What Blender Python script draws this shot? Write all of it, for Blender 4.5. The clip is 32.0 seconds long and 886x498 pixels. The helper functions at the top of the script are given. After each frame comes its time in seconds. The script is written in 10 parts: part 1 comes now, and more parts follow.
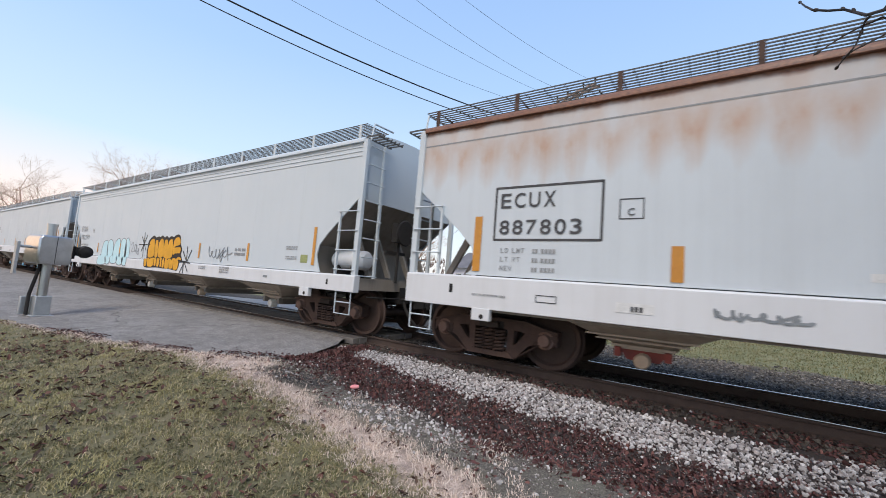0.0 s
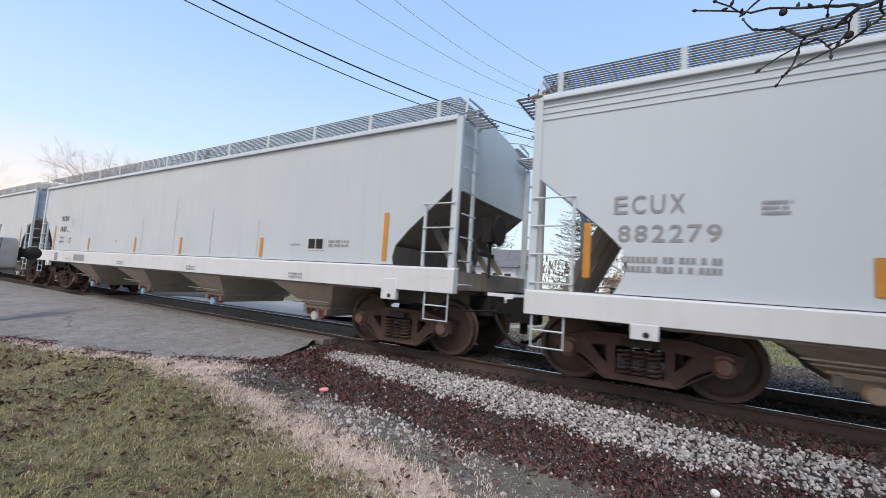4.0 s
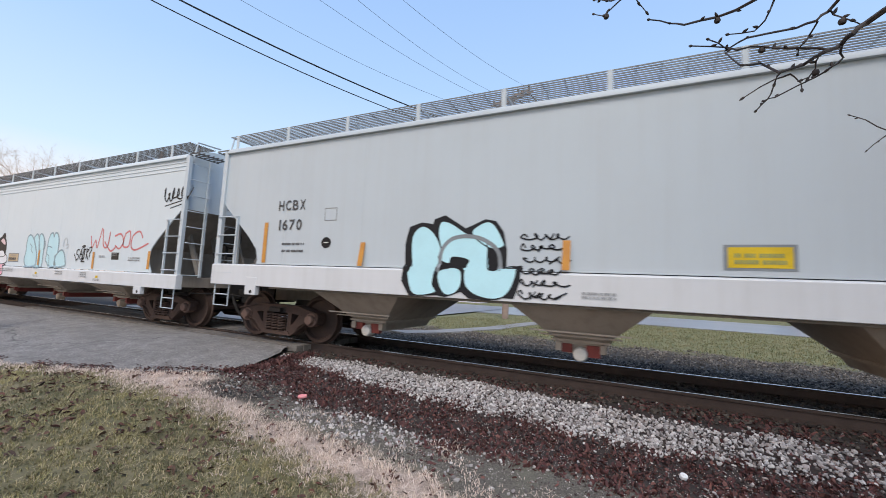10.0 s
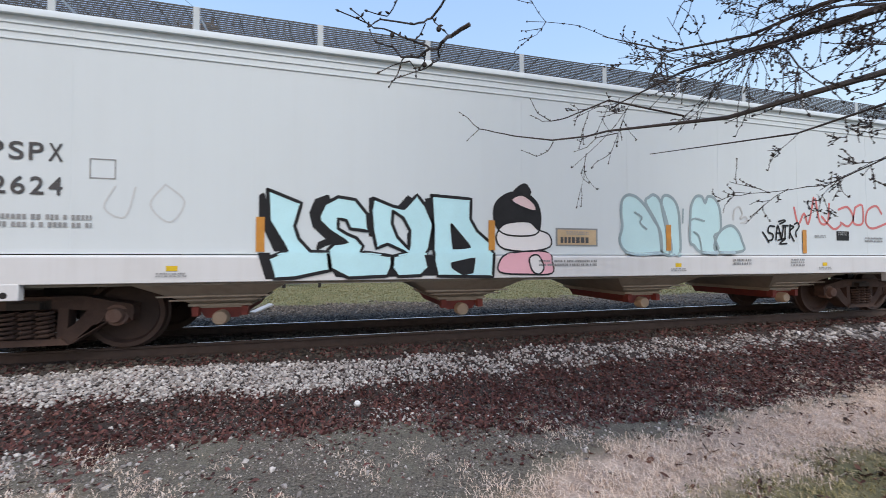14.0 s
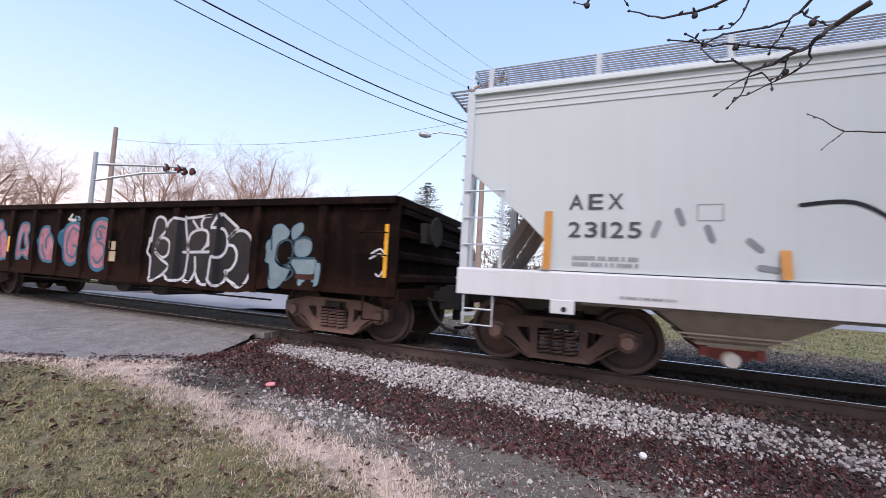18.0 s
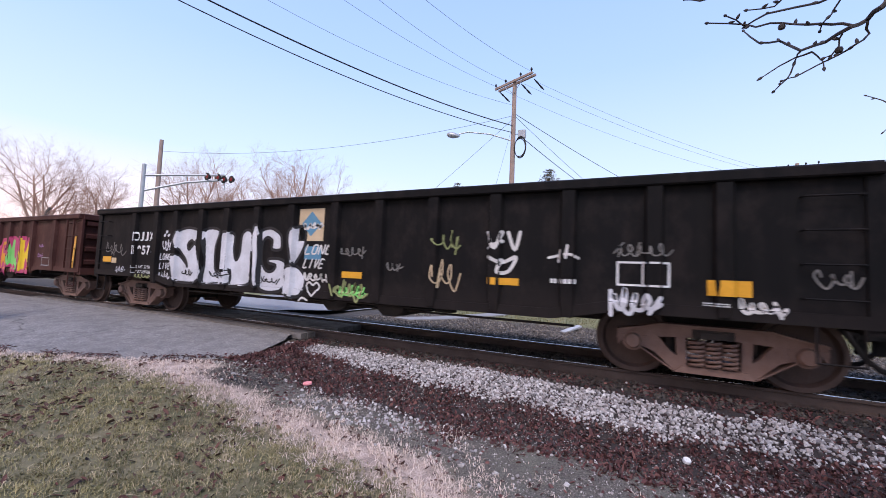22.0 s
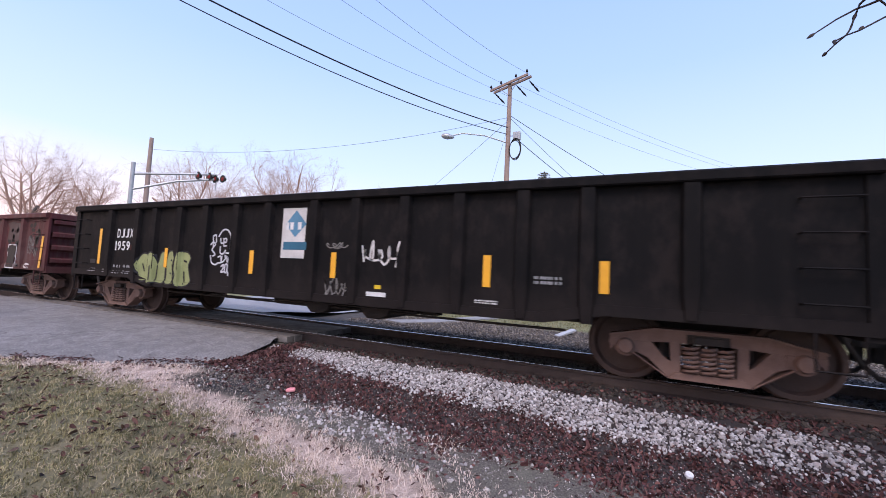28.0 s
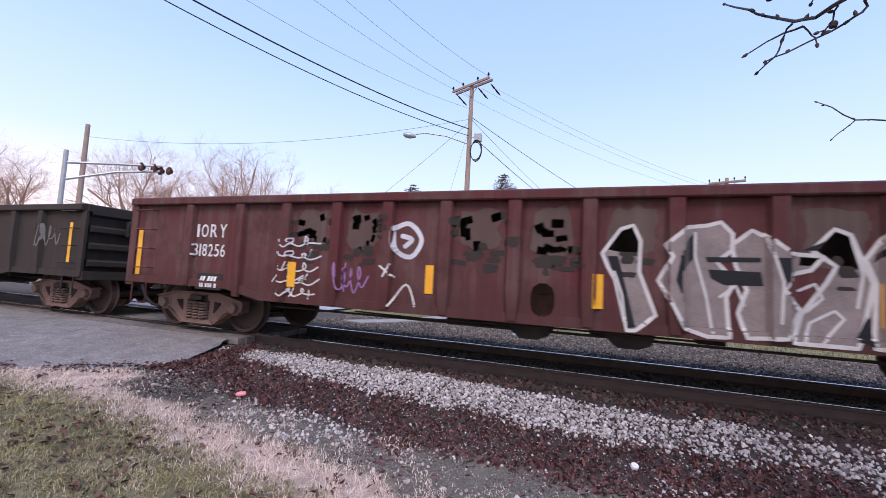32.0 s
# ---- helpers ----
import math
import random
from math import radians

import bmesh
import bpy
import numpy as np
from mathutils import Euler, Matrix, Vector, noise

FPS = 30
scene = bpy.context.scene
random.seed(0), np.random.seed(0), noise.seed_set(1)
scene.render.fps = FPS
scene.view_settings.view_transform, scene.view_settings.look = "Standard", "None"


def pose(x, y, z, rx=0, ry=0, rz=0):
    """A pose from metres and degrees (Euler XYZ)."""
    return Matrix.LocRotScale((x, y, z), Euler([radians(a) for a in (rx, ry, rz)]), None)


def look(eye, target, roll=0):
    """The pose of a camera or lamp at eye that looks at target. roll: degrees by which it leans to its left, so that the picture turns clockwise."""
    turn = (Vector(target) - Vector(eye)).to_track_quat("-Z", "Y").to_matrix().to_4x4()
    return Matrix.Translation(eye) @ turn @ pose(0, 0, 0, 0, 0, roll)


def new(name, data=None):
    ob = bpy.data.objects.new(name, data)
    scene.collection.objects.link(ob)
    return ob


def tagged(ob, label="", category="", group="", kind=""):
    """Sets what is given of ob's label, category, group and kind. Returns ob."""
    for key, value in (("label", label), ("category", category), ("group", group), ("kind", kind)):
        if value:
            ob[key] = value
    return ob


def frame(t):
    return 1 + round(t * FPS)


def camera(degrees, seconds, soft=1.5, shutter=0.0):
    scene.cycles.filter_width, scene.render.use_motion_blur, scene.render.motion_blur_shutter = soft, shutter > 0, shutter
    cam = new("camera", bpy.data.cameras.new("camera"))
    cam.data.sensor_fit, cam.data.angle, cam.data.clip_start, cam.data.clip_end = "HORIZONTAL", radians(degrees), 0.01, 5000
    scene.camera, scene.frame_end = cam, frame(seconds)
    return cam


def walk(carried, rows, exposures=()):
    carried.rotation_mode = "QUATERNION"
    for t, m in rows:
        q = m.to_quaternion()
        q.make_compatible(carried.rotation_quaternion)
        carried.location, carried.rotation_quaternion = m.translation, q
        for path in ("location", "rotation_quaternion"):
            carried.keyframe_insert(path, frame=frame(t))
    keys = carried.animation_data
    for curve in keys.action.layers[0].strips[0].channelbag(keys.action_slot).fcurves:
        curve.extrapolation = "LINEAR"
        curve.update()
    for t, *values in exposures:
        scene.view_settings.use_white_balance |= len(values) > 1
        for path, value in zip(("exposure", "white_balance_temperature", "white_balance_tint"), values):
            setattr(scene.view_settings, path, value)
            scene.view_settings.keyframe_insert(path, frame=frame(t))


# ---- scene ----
EXPOSURE = 0.15

# camera: hand-held beside the line, standing still, panning
cam = camera(95.6, 32.0, soft=0.6, shutter=0.2)
PATH = [
    (0, (0.154, 0.14, 1.174), (-0.98, 1.778, 1.347), 4.5),
    (0.5, (0.183, 0.173, 1.173), (-0.881, 1.858, 1.342), 4.2),
    (1, (0.197, 0.204, 1.182), (-0.815, 1.922, 1.341), 4.0),
    (1.5, (0.21, 0.204, 1.205), (-0.793, 1.928, 1.358), 3.7),
    (2, (0.198, 0.195, 1.201), (-0.814, 1.912, 1.358), 3.7),
    (2.5, (0.189, 0.187, 1.199), (-0.844, 1.892, 1.361), 3.9),
    (4.5, (0.19, 0.192, 1.238), (-0.829, 1.905, 1.402), 3.6),
    (5, (0.024, 0.056, 1.205), (-0.954, 1.792, 1.386), 3.8),
    (5.5, (0.0, 0.023, 1.221), (-0.942, 1.777, 1.409), 3.5),
    (6, (0.052, 0.011, 1.22), (-0.863, 1.778, 1.423), 3.4),
    (6.5, (0.078, 0.01, 1.217), (-0.823, 1.782, 1.432), 3.2),
    (7, (0.079, 0.016, 1.216), (-0.811, 1.794, 1.43), 3.0),
    (7.5, (0.072, 0.015, 1.216), (-0.806, 1.799, 1.424), 2.9),
    (8, (0.077, 0.013, 1.215), (-0.786, 1.806, 1.414), 2.7),
    (8.5, (0.079, 0.017, 1.214), (-0.775, 1.815, 1.406), 2.7),
    (9, (0.074, 0.014, 1.209), (-0.775, 1.815, 1.4), 2.8),
    (9.5, (0.072, 0.014, 1.208), (-0.784, 1.811, 1.399), 2.9),
    (10, (0.071, 0.016, 1.215), (-0.803, 1.805, 1.404), 2.8),
    (10.5, (0.063, 0.005, 1.213), (-0.833, 1.783, 1.404), 2.8),
    (11, (0.064, -0.016, 1.215), (-0.842, 1.758, 1.403), 2.5),
    (11.5, (0.062, -0.031, 1.205), (-0.826, 1.751, 1.386), 2.3),
    (12, (0.074, -0.035, 1.204), (-0.72, 1.793, 1.371), 2.1),
    (12.5, (0.084, -0.031, 1.198), (-0.539, 1.863, 1.346), 1.7),
    (13, (0.112, -0.006, 1.199), (-0.22, 1.963, 1.315), 1.1),
    (13.5, (0.176, 0.02, 1.189), (0.313, 2.014, 1.262), 0.3),
    (15.5, (0.213, -0.006, 1.093), (1.159, 1.757, 1.102), 0.1),
    (16, (0.192, 0.021, 1.124), (0.606, 1.977, 1.169), 0.4),
    (16.4, (0.148, 0.04, 1.203), (0.155, 2.039, 1.264), 2.3),
    (16.5, (0.139, 0.044, 1.211), (0.092, 2.043, 1.267), 2.3),
    (17, (0.079, 0.035, 1.217), (-0.345, 1.987, 1.316), 3.2),
    (17.5, (0.058, 0.024, 1.212), (-0.558, 1.923, 1.335), 3.4),
    (18, (0.05, 0.031, 1.228), (-0.696, 1.883, 1.356), 3.2),
    (18.5, (0.052, 0.035, 1.234), (-0.76, 1.858, 1.369), 2.9),
    (19, (0.059, 0.038, 1.231), (-0.782, 1.848, 1.369), 2.5),
    (19.5, (0.07, 0.043, 1.232), (-0.783, 1.847, 1.37), 2.2),
    (20, (0.075, 0.047, 1.229), (-0.78, 1.85, 1.362), 1.9),
    (20.5, (0.073, 0.046, 1.227), (-0.783, 1.849, 1.355), 1.7),
    (21, (0.074, 0.044, 1.229), (-0.788, 1.844, 1.353), 1.8),
    (21.5, (0.062, 0.044, 1.226), (-0.812, 1.838, 1.348), 2.1),
    (22, (0.05, 0.039, 1.225), (-0.834, 1.829, 1.347), 2.4),
    (22.5, (0.037, 0.039, 1.226), (-0.843, 1.831, 1.349), 2.8),
    (23, (0.025, 0.031, 1.224), (-0.82, 1.84, 1.346), 3.1),
    (23.5, (0.012, 0.027, 1.226), (-0.776, 1.861, 1.339), 3.2),
    (24, (-0.009, 0.041, 1.22), (-0.733, 1.902, 1.324), 3.1),
    (24.5, (0.001, 0.103, 1.207), (-0.696, 1.975, 1.311), 3.1),
    (25, (0.053, 0.212, 1.214), (-0.67, 2.073, 1.323), 2.9),
    (25.5, (0.116, 0.277, 1.209), (-0.66, 2.117, 1.322), 2.7),
    (26, (0.103, 0.285, 1.221), (-0.741, 2.094, 1.343), 2.6),
    (26.5, (0.013, 0.262, 1.216), (-0.876, 2.049, 1.344), 2.7),
    (28.5, (-0.014, 0.261, 1.224), (-0.849, 2.072, 1.363), 2.8),
    (29, (-0.018, 0.26, 1.225), (-0.825, 2.084, 1.367), 2.8),
    (29.5, (-0.021, 0.264, 1.224), (-0.805, 2.099, 1.366), 2.9),
    (30, (-0.019, 0.273, 1.222), (-0.781, 2.117, 1.368), 3.0),
    (30.5, (-0.015, 0.276, 1.228), (-0.755, 2.128, 1.375), 3.1),
    (31, (-0.017, 0.272, 1.216), (-0.734, 2.133, 1.368), 3.3),
    (31.5, (-0.012, 0.272, 1.222), (-0.707, 2.142, 1.369), 3.1),
    (32, (-0.006, 0.27, 1.224), (-0.684, 2.146, 1.367), 3.1),
]
walk(cam, [(t, look(eye, target, roll)) for t, eye, target, roll in PATH], exposures=[(0.0, EXPOSURE - 0.08, 6350, 2), (13.0, EXPOSURE - 0.08, 6350, 2), (15.5, EXPOSURE + 0.05, 6400, 4), (17.0, EXPOSURE + 0.15, 6450, 9), (19.5, EXPOSURE + 0.06, 6000, 14), (32.0, EXPOSURE + 0.08, 6050, 17)])


# ---- sky after sunset and its soft light from behind the camera ----
SUN_UP, SUN_TURN = radians(52.0), radians(155.0)
world = bpy.data.worlds.new("sky")
scene.world = world
world.use_nodes = True
wn = world.node_tree.nodes
wl = world.node_tree.links
sky = wn.new("ShaderNodeTexSky")
sky.sky_type = "NISHITA"
sky.sun_disc = False
sky.sun_elevation, sky.sun_rotation = SUN_UP, SUN_TURN
sky.air_density, sky.dust_density, sky.ozone_density = 1.0, 1.0, 2.0
dim = wn.new("ShaderNodeVectorMath")
dim.operation = "SCALE"
dim.inputs[3].default_value = 0.09
wl.new(sky.outputs[0], dim.inputs[0])
way = wn.new("ShaderNodeTexCoord").outputs["Generated"]
split = wn.new("ShaderNodeSeparateXYZ")
wl.new(way, split.inputs[0])
rise = wn.new("ShaderNodeValToRGB")
wl.new(split.outputs[2], rise.inputs[0])
steps = rise.color_ramp.elements
steps[0].position, steps[0].color = 0.0, (0.86, 0.86, 0.90, 1)
steps[1].position, steps[1].color = 1.0, (0.20, 0.36, 0.80, 1)
for at_, c in ((0.10, (0.80, 0.87, 0.98)), (0.24, (0.66, 0.79, 1.0)), (0.45, (0.46, 0.63, 0.98))):
    steps.new(at_).color = (*c, 1)
glow = wn.new("ShaderNodeMapRange")          # the pink band low in the west
glow.inputs["From Min"].default_value, glow.inputs["From Max"].default_value = -0.45, -0.95
wl.new(split.outputs[0], glow.inputs["Value"])
low = wn.new("ShaderNodeMapRange")
low.inputs["From Min"].default_value, low.inputs["From Max"].default_value = 0.24, 0.05
wl.new(split.outputs[2], low.inputs["Value"])
pinkness = wn.new("ShaderNodeMath")
pinkness.operation = "MULTIPLY"
wl.new(glow.outputs[0], pinkness.inputs[0])
wl.new(low.outputs[0], pinkness.inputs[1])
warm = wn.new("ShaderNodeMix")
warm.data_type = "RGBA"
wl.new(pinkness.outputs[0], warm.inputs[0])
wl.new(rise.outputs[0], warm.inputs[6])
warm.inputs[7].default_value = (1.15, 0.86, 0.76, 1)
both = wn.new("ShaderNodeMix")
both.data_type = "RGBA"
both.inputs[0].default_value = 0.85
wl.new(dim.outputs[0], both.inputs[6])
dusk = wn.new("ShaderNodeVectorMath")         # the afterglow round the place where the sun went down
dusk.operation = "DOT_PRODUCT"
dusk.inputs[1].default_value = Vector((-0.78, -0.62, 0.1)).normalized()
wl.new(way, dusk.inputs[0])
near_sun = wn.new("ShaderNodeMapRange")
near_sun.interpolation_type = "SMOOTHSTEP"
near_sun.inputs["From Min"].default_value, near_sun.inputs["From Max"].default_value = 0.78, 1.0
wl.new(dusk.outputs["Value"], near_sun.inputs["Value"])
after = wn.new("ShaderNodeMix")
after.data_type = "RGBA"
wl.new(near_sun.outputs[0], after.inputs[0])
wl.new(warm.outputs[2], after.inputs[6])
after.inputs[7].default_value = (2.1, 1.4, 1.0, 1)
wl.new(after.outputs[2], both.inputs[7])
wl.new(both.outputs[2], wn["Background"].inputs[0])
wn["Background"].inputs[1].default_value = 1.15
sun = new("sun", bpy.data.lights.new("sun", "SUN"))
sun.data.energy, sun.data.angle, sun.data.color = 2.85, radians(24.0), (1.0, 0.86, 0.76)
sun_from = Vector((math.sin(SUN_TURN) * math.cos(SUN_UP), math.cos(SUN_TURN) * math.cos(SUN_UP), math.sin(SUN_UP)))
sun.matrix_world = look((0, 0, 60), Vector((0, 0, 60)) - sun_from)

# ---- materials ----
def base_mat(name, rough=0.8, metal=0.0):
    m = bpy.data.materials.new(name)
    m.use_nodes = True
    p = m.node_tree.nodes["Principled BSDF"]
    p.inputs["Roughness"].default_value = rough
    p.inputs["Metallic"].default_value = metal
    return m, m.node_tree.nodes, m.node_tree.links, p


def noise_node(n, l, vec, scale, detail=4, rough=0.6):
    t = n.new("ShaderNodeTexNoise")
    t.inputs["Scale"].default_value, t.inputs["Detail"].default_value, t.inputs["Roughness"].default_value = scale, detail, rough
    l.new(vec, t.inputs["Vector"])
    return t.outputs["Fac"]


def ramp(n, l, fac, lo, hi):
    r = n.new("ShaderNodeMapRange")
    r.inputs["From Min"].default_value, r.inputs["From Max"].default_value = lo, hi
    l.new(fac, r.inputs["Value"])
    return r.outputs[0]


def mix(n, l, fac, a, b):
    x = n.new("ShaderNodeMix")
    x.data_type = "RGBA"
    for sock, v in ((0, fac), (6, a), (7, b)):
        if isinstance(v, (tuple, list)):
            x.inputs[sock].default_value = (*v[:3], 1)
        elif isinstance(v, (int, float)):
            x.inputs[sock].default_value = v
        else:
            l.new(v, x.inputs[sock])
    return x.outputs[2]


def calc(n, l, op, a, b):
    x = n.new("ShaderNodeMath")
    x.operation = op
    for k, v in enumerate((a, b)):
        if isinstance(v, (int, float)):
            x.inputs[k].default_value = v
        else:
            l.new(v, x.inputs[k])
    return x.outputs[0]


def stretch(n, l, vec, sx, sy, sz):
    x = n.new("ShaderNodeMapping")
    x.inputs["Scale"].default_value = (sx, sy, sz)
    l.new(vec, x.inputs["Vector"])
    return x.outputs[0]


def bump(n, l, p, height, strength, dist=0.02):
    b = n.new("ShaderNodeBump")
    b.inputs["Strength"].default_value, b.inputs["Distance"].default_value = strength, dist
    l.new(height, b.inputs["Height"])
    l.new(b.outputs[0], p.inputs["Normal"])


def surface(name, colour, other, scale=3.0, fine=40.0, rough=0.8, metal=0.0, relief=0.2, space="Object"):
    """A plain surface that varies between two colours at two scales, with a fine relief."""
    m, n, l, p = base_mat(name, rough, metal)
    c = n.new("ShaderNodeTexCoord").outputs[space]
    big, small = noise_node(n, l, c, scale), noise_node(n, l, c, fine, 6)
    f = calc(n, l, "ADD", calc(n, l, "MULTIPLY", ramp(n, l, big, 0.35, 0.65), 0.6), calc(n, l, "MULTIPLY", ramp(n, l, small, 0.3, 0.7), 0.4))
    l.new(mix(n, l, f, colour, other), p.inputs["Base Color"])
    bump(n, l, p, small, relief)
    return m


def wagon_paint(name, colour, dirt, rust=0.0, streak=0.3, rough=0.45, rust_colour=(0.4, 0.2, 0.085), shine=0.5, flake=None):
    """Weathered wagon paint: runs of dirt down the sides, patches, rust that starts at the top edge."""
    m, n, l, p = base_mat(name, rough)
    c = n.new("ShaderNodeTexCoord").outputs["Object"]
    p.inputs["Specular IOR Level"].default_value = shine
    runs = noise_node(n, l, stretch(n, l, c, 3.0, 3.0, 0.12), 2.2, 5)
    blot = noise_node(n, l, c, 1.1, 6)
    fine = noise_node(n, l, c, 45.0, 4)
    f = calc(n, l, "MULTIPLY", calc(n, l, "ADD", calc(n, l, "MULTIPLY", ramp(n, l, runs, 0.45, 0.75), 0.6), calc(n, l, "MULTIPLY", ramp(n, l, blot, 0.45, 0.8), 0.6)), streak)
    out = mix(n, l, f, colour, dirt)
    speck = calc(n, l, "MULTIPLY", ramp(n, l, fine, 0.62, 0.75), 0.25 * streak + 0.03)
    out = mix(n, l, speck, out, dirt)
    if rust:
        z = n.new("ShaderNodeSeparateXYZ")
        l.new(c, z.inputs[0])
        run = noise_node(n, l, stretch(n, l, c, 1.0, 1.0, 0.05), 3.4, 4)
        cloud = noise_node(n, l, stretch(n, l, c, 1.0, 1.0, 0.5), 2.6, 6)
        comb = calc(n, l, "SINE", calc(n, l, "ADD", calc(n, l, "MULTIPLY", z.outputs[0], 14.0), calc(n, l, "MULTIPLY", cloud, 4.0)), 0)
        depth = calc(n, l, "ADD", z.outputs[2], calc(n, l, "ADD", calc(n, l, "MULTIPLY", run, 0.7), calc(n, l, "MULTIPLY", comb, 0.13)))
        fade = calc(n, l, "SUBTRACT", 1.0, calc(n, l, "MULTIPLY", ramp(n, l, z.outputs[2], 3.18, 3.5), 0.45))
        stain = calc(n, l, "MULTIPLY", calc(n, l, "MULTIPLY", ramp(n, l, depth, 3.1, 3.7), fade), calc(n, l, "ADD", 0.35, calc(n, l, "MULTIPLY", ramp(n, l, cloud, 0.3, 0.62), 0.65)))
        out = mix(n, l, calc(n, l, "MULTIPLY", stain, 0.85 * rust), out, rust_colour)
        line = ramp(n, l, calc(n, l, "ADD", z.outputs[2], calc(n, l, "MULTIPLY", cloud, 0.16)), 3.74, 3.8)
        out = mix(n, l, calc(n, l, "MULTIPLY", line, rust), out, mix(n, l, ramp(n, l, fine, 0.35, 0.65), (0.1, 0.042, 0.026), (0.24, 0.1, 0.05)))
    if flake:
        patch = ramp(n, l, noise_node(n, l, stretch(n, l, c, 1.0, 1.0, 0.55), 3.2, 9, 0.72), 0.49, 0.63)
        out = mix(n, l, calc(n, l, "MULTIPLY", patch, 0.75), out, flake)
        z = n.new("ShaderNodeSeparateXYZ")
        l.new(c, z.inputs[0])
        foot = ramp(n, l, calc(n, l, "ADD", z.outputs[2], calc(n, l, "MULTIPLY", noise_node(n, l, c, 2.0, 6), 0.6)), 1.5, 1.2)
        out = mix(n, l, calc(n, l, "MULTIPLY", foot, 0.6), out, flake)
    l.new(out, p.inputs["Base Color"])
    r = n.new("ShaderNodeMapRange")
    r.inputs["To Min"].default_value, r.inputs["To Max"].default_value = rough - 0.1, rough + 0.25
    l.new(blot, r.inputs["Value"])
    l.new(r.outputs[0], p.inputs["Roughness"])
    dent = noise_node(n, l, stretch(n, l, c, 0.7, 0.7, 0.25), 2.0, 2)
    bump(n, l, p, calc(n, l, "ADD", dent, calc(n, l, "MULTIPLY", fine, 0.04)), 0.25, 0.02)
    return m


MAT = {}
MAT["hopper_rusty"] = wagon_paint("rust-stained pale grey paint", (0.52, 0.56, 0.60), (0.36, 0.38, 0.40), rust=0.95, streak=0.3)
MAT["hopper_grey"] = wagon_paint("pale grey paint", (0.5, 0.545, 0.585), (0.40, 0.42, 0.43), streak=0.15)
MAT["hopper_pale"] = wagon_paint("pale blue-white paint", (0.57, 0.625, 0.665), (0.42, 0.44, 0.45), streak=0.12)
MAT["hopper_warm"] = wagon_paint("cool grey paint", (0.47, 0.515, 0.555), (0.37, 0.37, 0.37), streak=0.25)
MAT["hopper_white"] = wagon_paint("cool white paint", (0.5, 0.55, 0.555), (0.4, 0.41, 0.4), streak=0.2)
MAT["sill_white"] = wagon_paint("clean white paint", (0.6, 0.61, 0.635), (0.4, 0.385, 0.37), streak=0.3)
# the bay tan again, darker: shade below and behind the ends is in the colour
MAT["hopper_under"] = wagon_paint("dusty tan paint toned down for shade", (0.25, 0.22, 0.19), (0.1, 0.075, 0.06), streak=0.6, rough=0.8)
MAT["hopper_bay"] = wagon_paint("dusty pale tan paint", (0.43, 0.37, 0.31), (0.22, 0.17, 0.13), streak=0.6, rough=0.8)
MAT["gondola_black"] = wagon_paint("worn black paint", (0.0055, 0.0052, 0.0057), (0.0125, 0.011, 0.0105), streak=0.6, rough=0.66, shine=0.12, flake=(0.018, 0.0142, 0.0135))
MAT["gondola_dark"] = wagon_paint("dark brown rusted paint", (0.0055, 0.0032, 0.0026), (0.014, 0.007, 0.0052), streak=0.9, rough=0.75, shine=0.07, flake=(0.024, 0.0118, 0.0082))
MAT["gondola_brown"] = wagon_paint("oxide brown paint", (0.048, 0.0165, 0.0132), (0.024, 0.0105, 0.009), streak=0.9, rough=0.64, shine=0.18, flake=(0.07, 0.029, 0.023))
MAT["gondola_red"] = wagon_paint("faded oxide red paint", (0.085, 0.023, 0.024), (0.12, 0.088, 0.08), streak=0.95, rough=0.65, shine=0.22, flake=(0.06, 0.024, 0.022))
MAT["worn_paint"] = wagon_paint("bare greyed paint", (0.085, 0.056, 0.05), (0.13, 0.1, 0.09), streak=0.9, rough=0.7, shine=0.2)
MAT["gondola_grey"] = wagon_paint("dirty dark olive paint", (0.03, 0.025, 0.022), (0.055, 0.043, 0.036), streak=0.6, rough=0.7, shine=0.25)
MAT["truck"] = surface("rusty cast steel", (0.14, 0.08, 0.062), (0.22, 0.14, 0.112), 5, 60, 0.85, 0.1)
# much darker than the side frames; for bolsters, brake beams and gondola underframes
MAT["truck_dark"] = surface("dark cast steel", (0.024, 0.019, 0.017), (0.048, 0.037, 0.032), 5, 60, 0.85, 0.1)
# brown castings and wheels, their colours deepened for the shade under the hoppers
MAT["truck_brown"] = surface("brown cast steel deepened for shade", (0.05, 0.03, 0.024), (0.095, 0.057, 0.045), 5, 60, 0.85, 0.1)
MAT["wheel"] = surface("brown wheel steel", (0.055, 0.033, 0.026), (0.085, 0.052, 0.041), 4, 50, 0.7, 0.2)
MAT["tread"] = surface("bright worn steel", (0.42, 0.41, 0.40), (0.3, 0.29, 0.28), 9, 80, 0.3, 1.0, 0.05)
MAT["black_steel"] = surface("sooty black steel", (0.011, 0.01, 0.0095), (0.022, 0.018, 0.017), 4, 50, 0.92)
MAT["grating"] = surface("galvanised grating", (0.22, 0.23, 0.24), (0.14, 0.14, 0.14), 4, 40, 0.6, 0.4)
MAT["grating_dark"] = surface("dark grating", (0.1, 0.1, 0.1), (0.06, 0.06, 0.06), 4, 40, 0.7, 0.2)
MAT["rail"] = surface("rusty rail web", (0.05, 0.034, 0.028), (0.08, 0.055, 0.046), 6, 70, 0.8, 0.2)
MAT["rail_top"] = surface("polished rail head", (0.62, 0.62, 0.63), (0.5, 0.49, 0.48), 3, 60, 0.22, 1.0, 0.04)
MAT["tie"] = surface("tarred sleeper wood", (0.014, 0.011, 0.01), (0.03, 0.024, 0.021), 3, 30, 0.9, 0.0, 0.5)
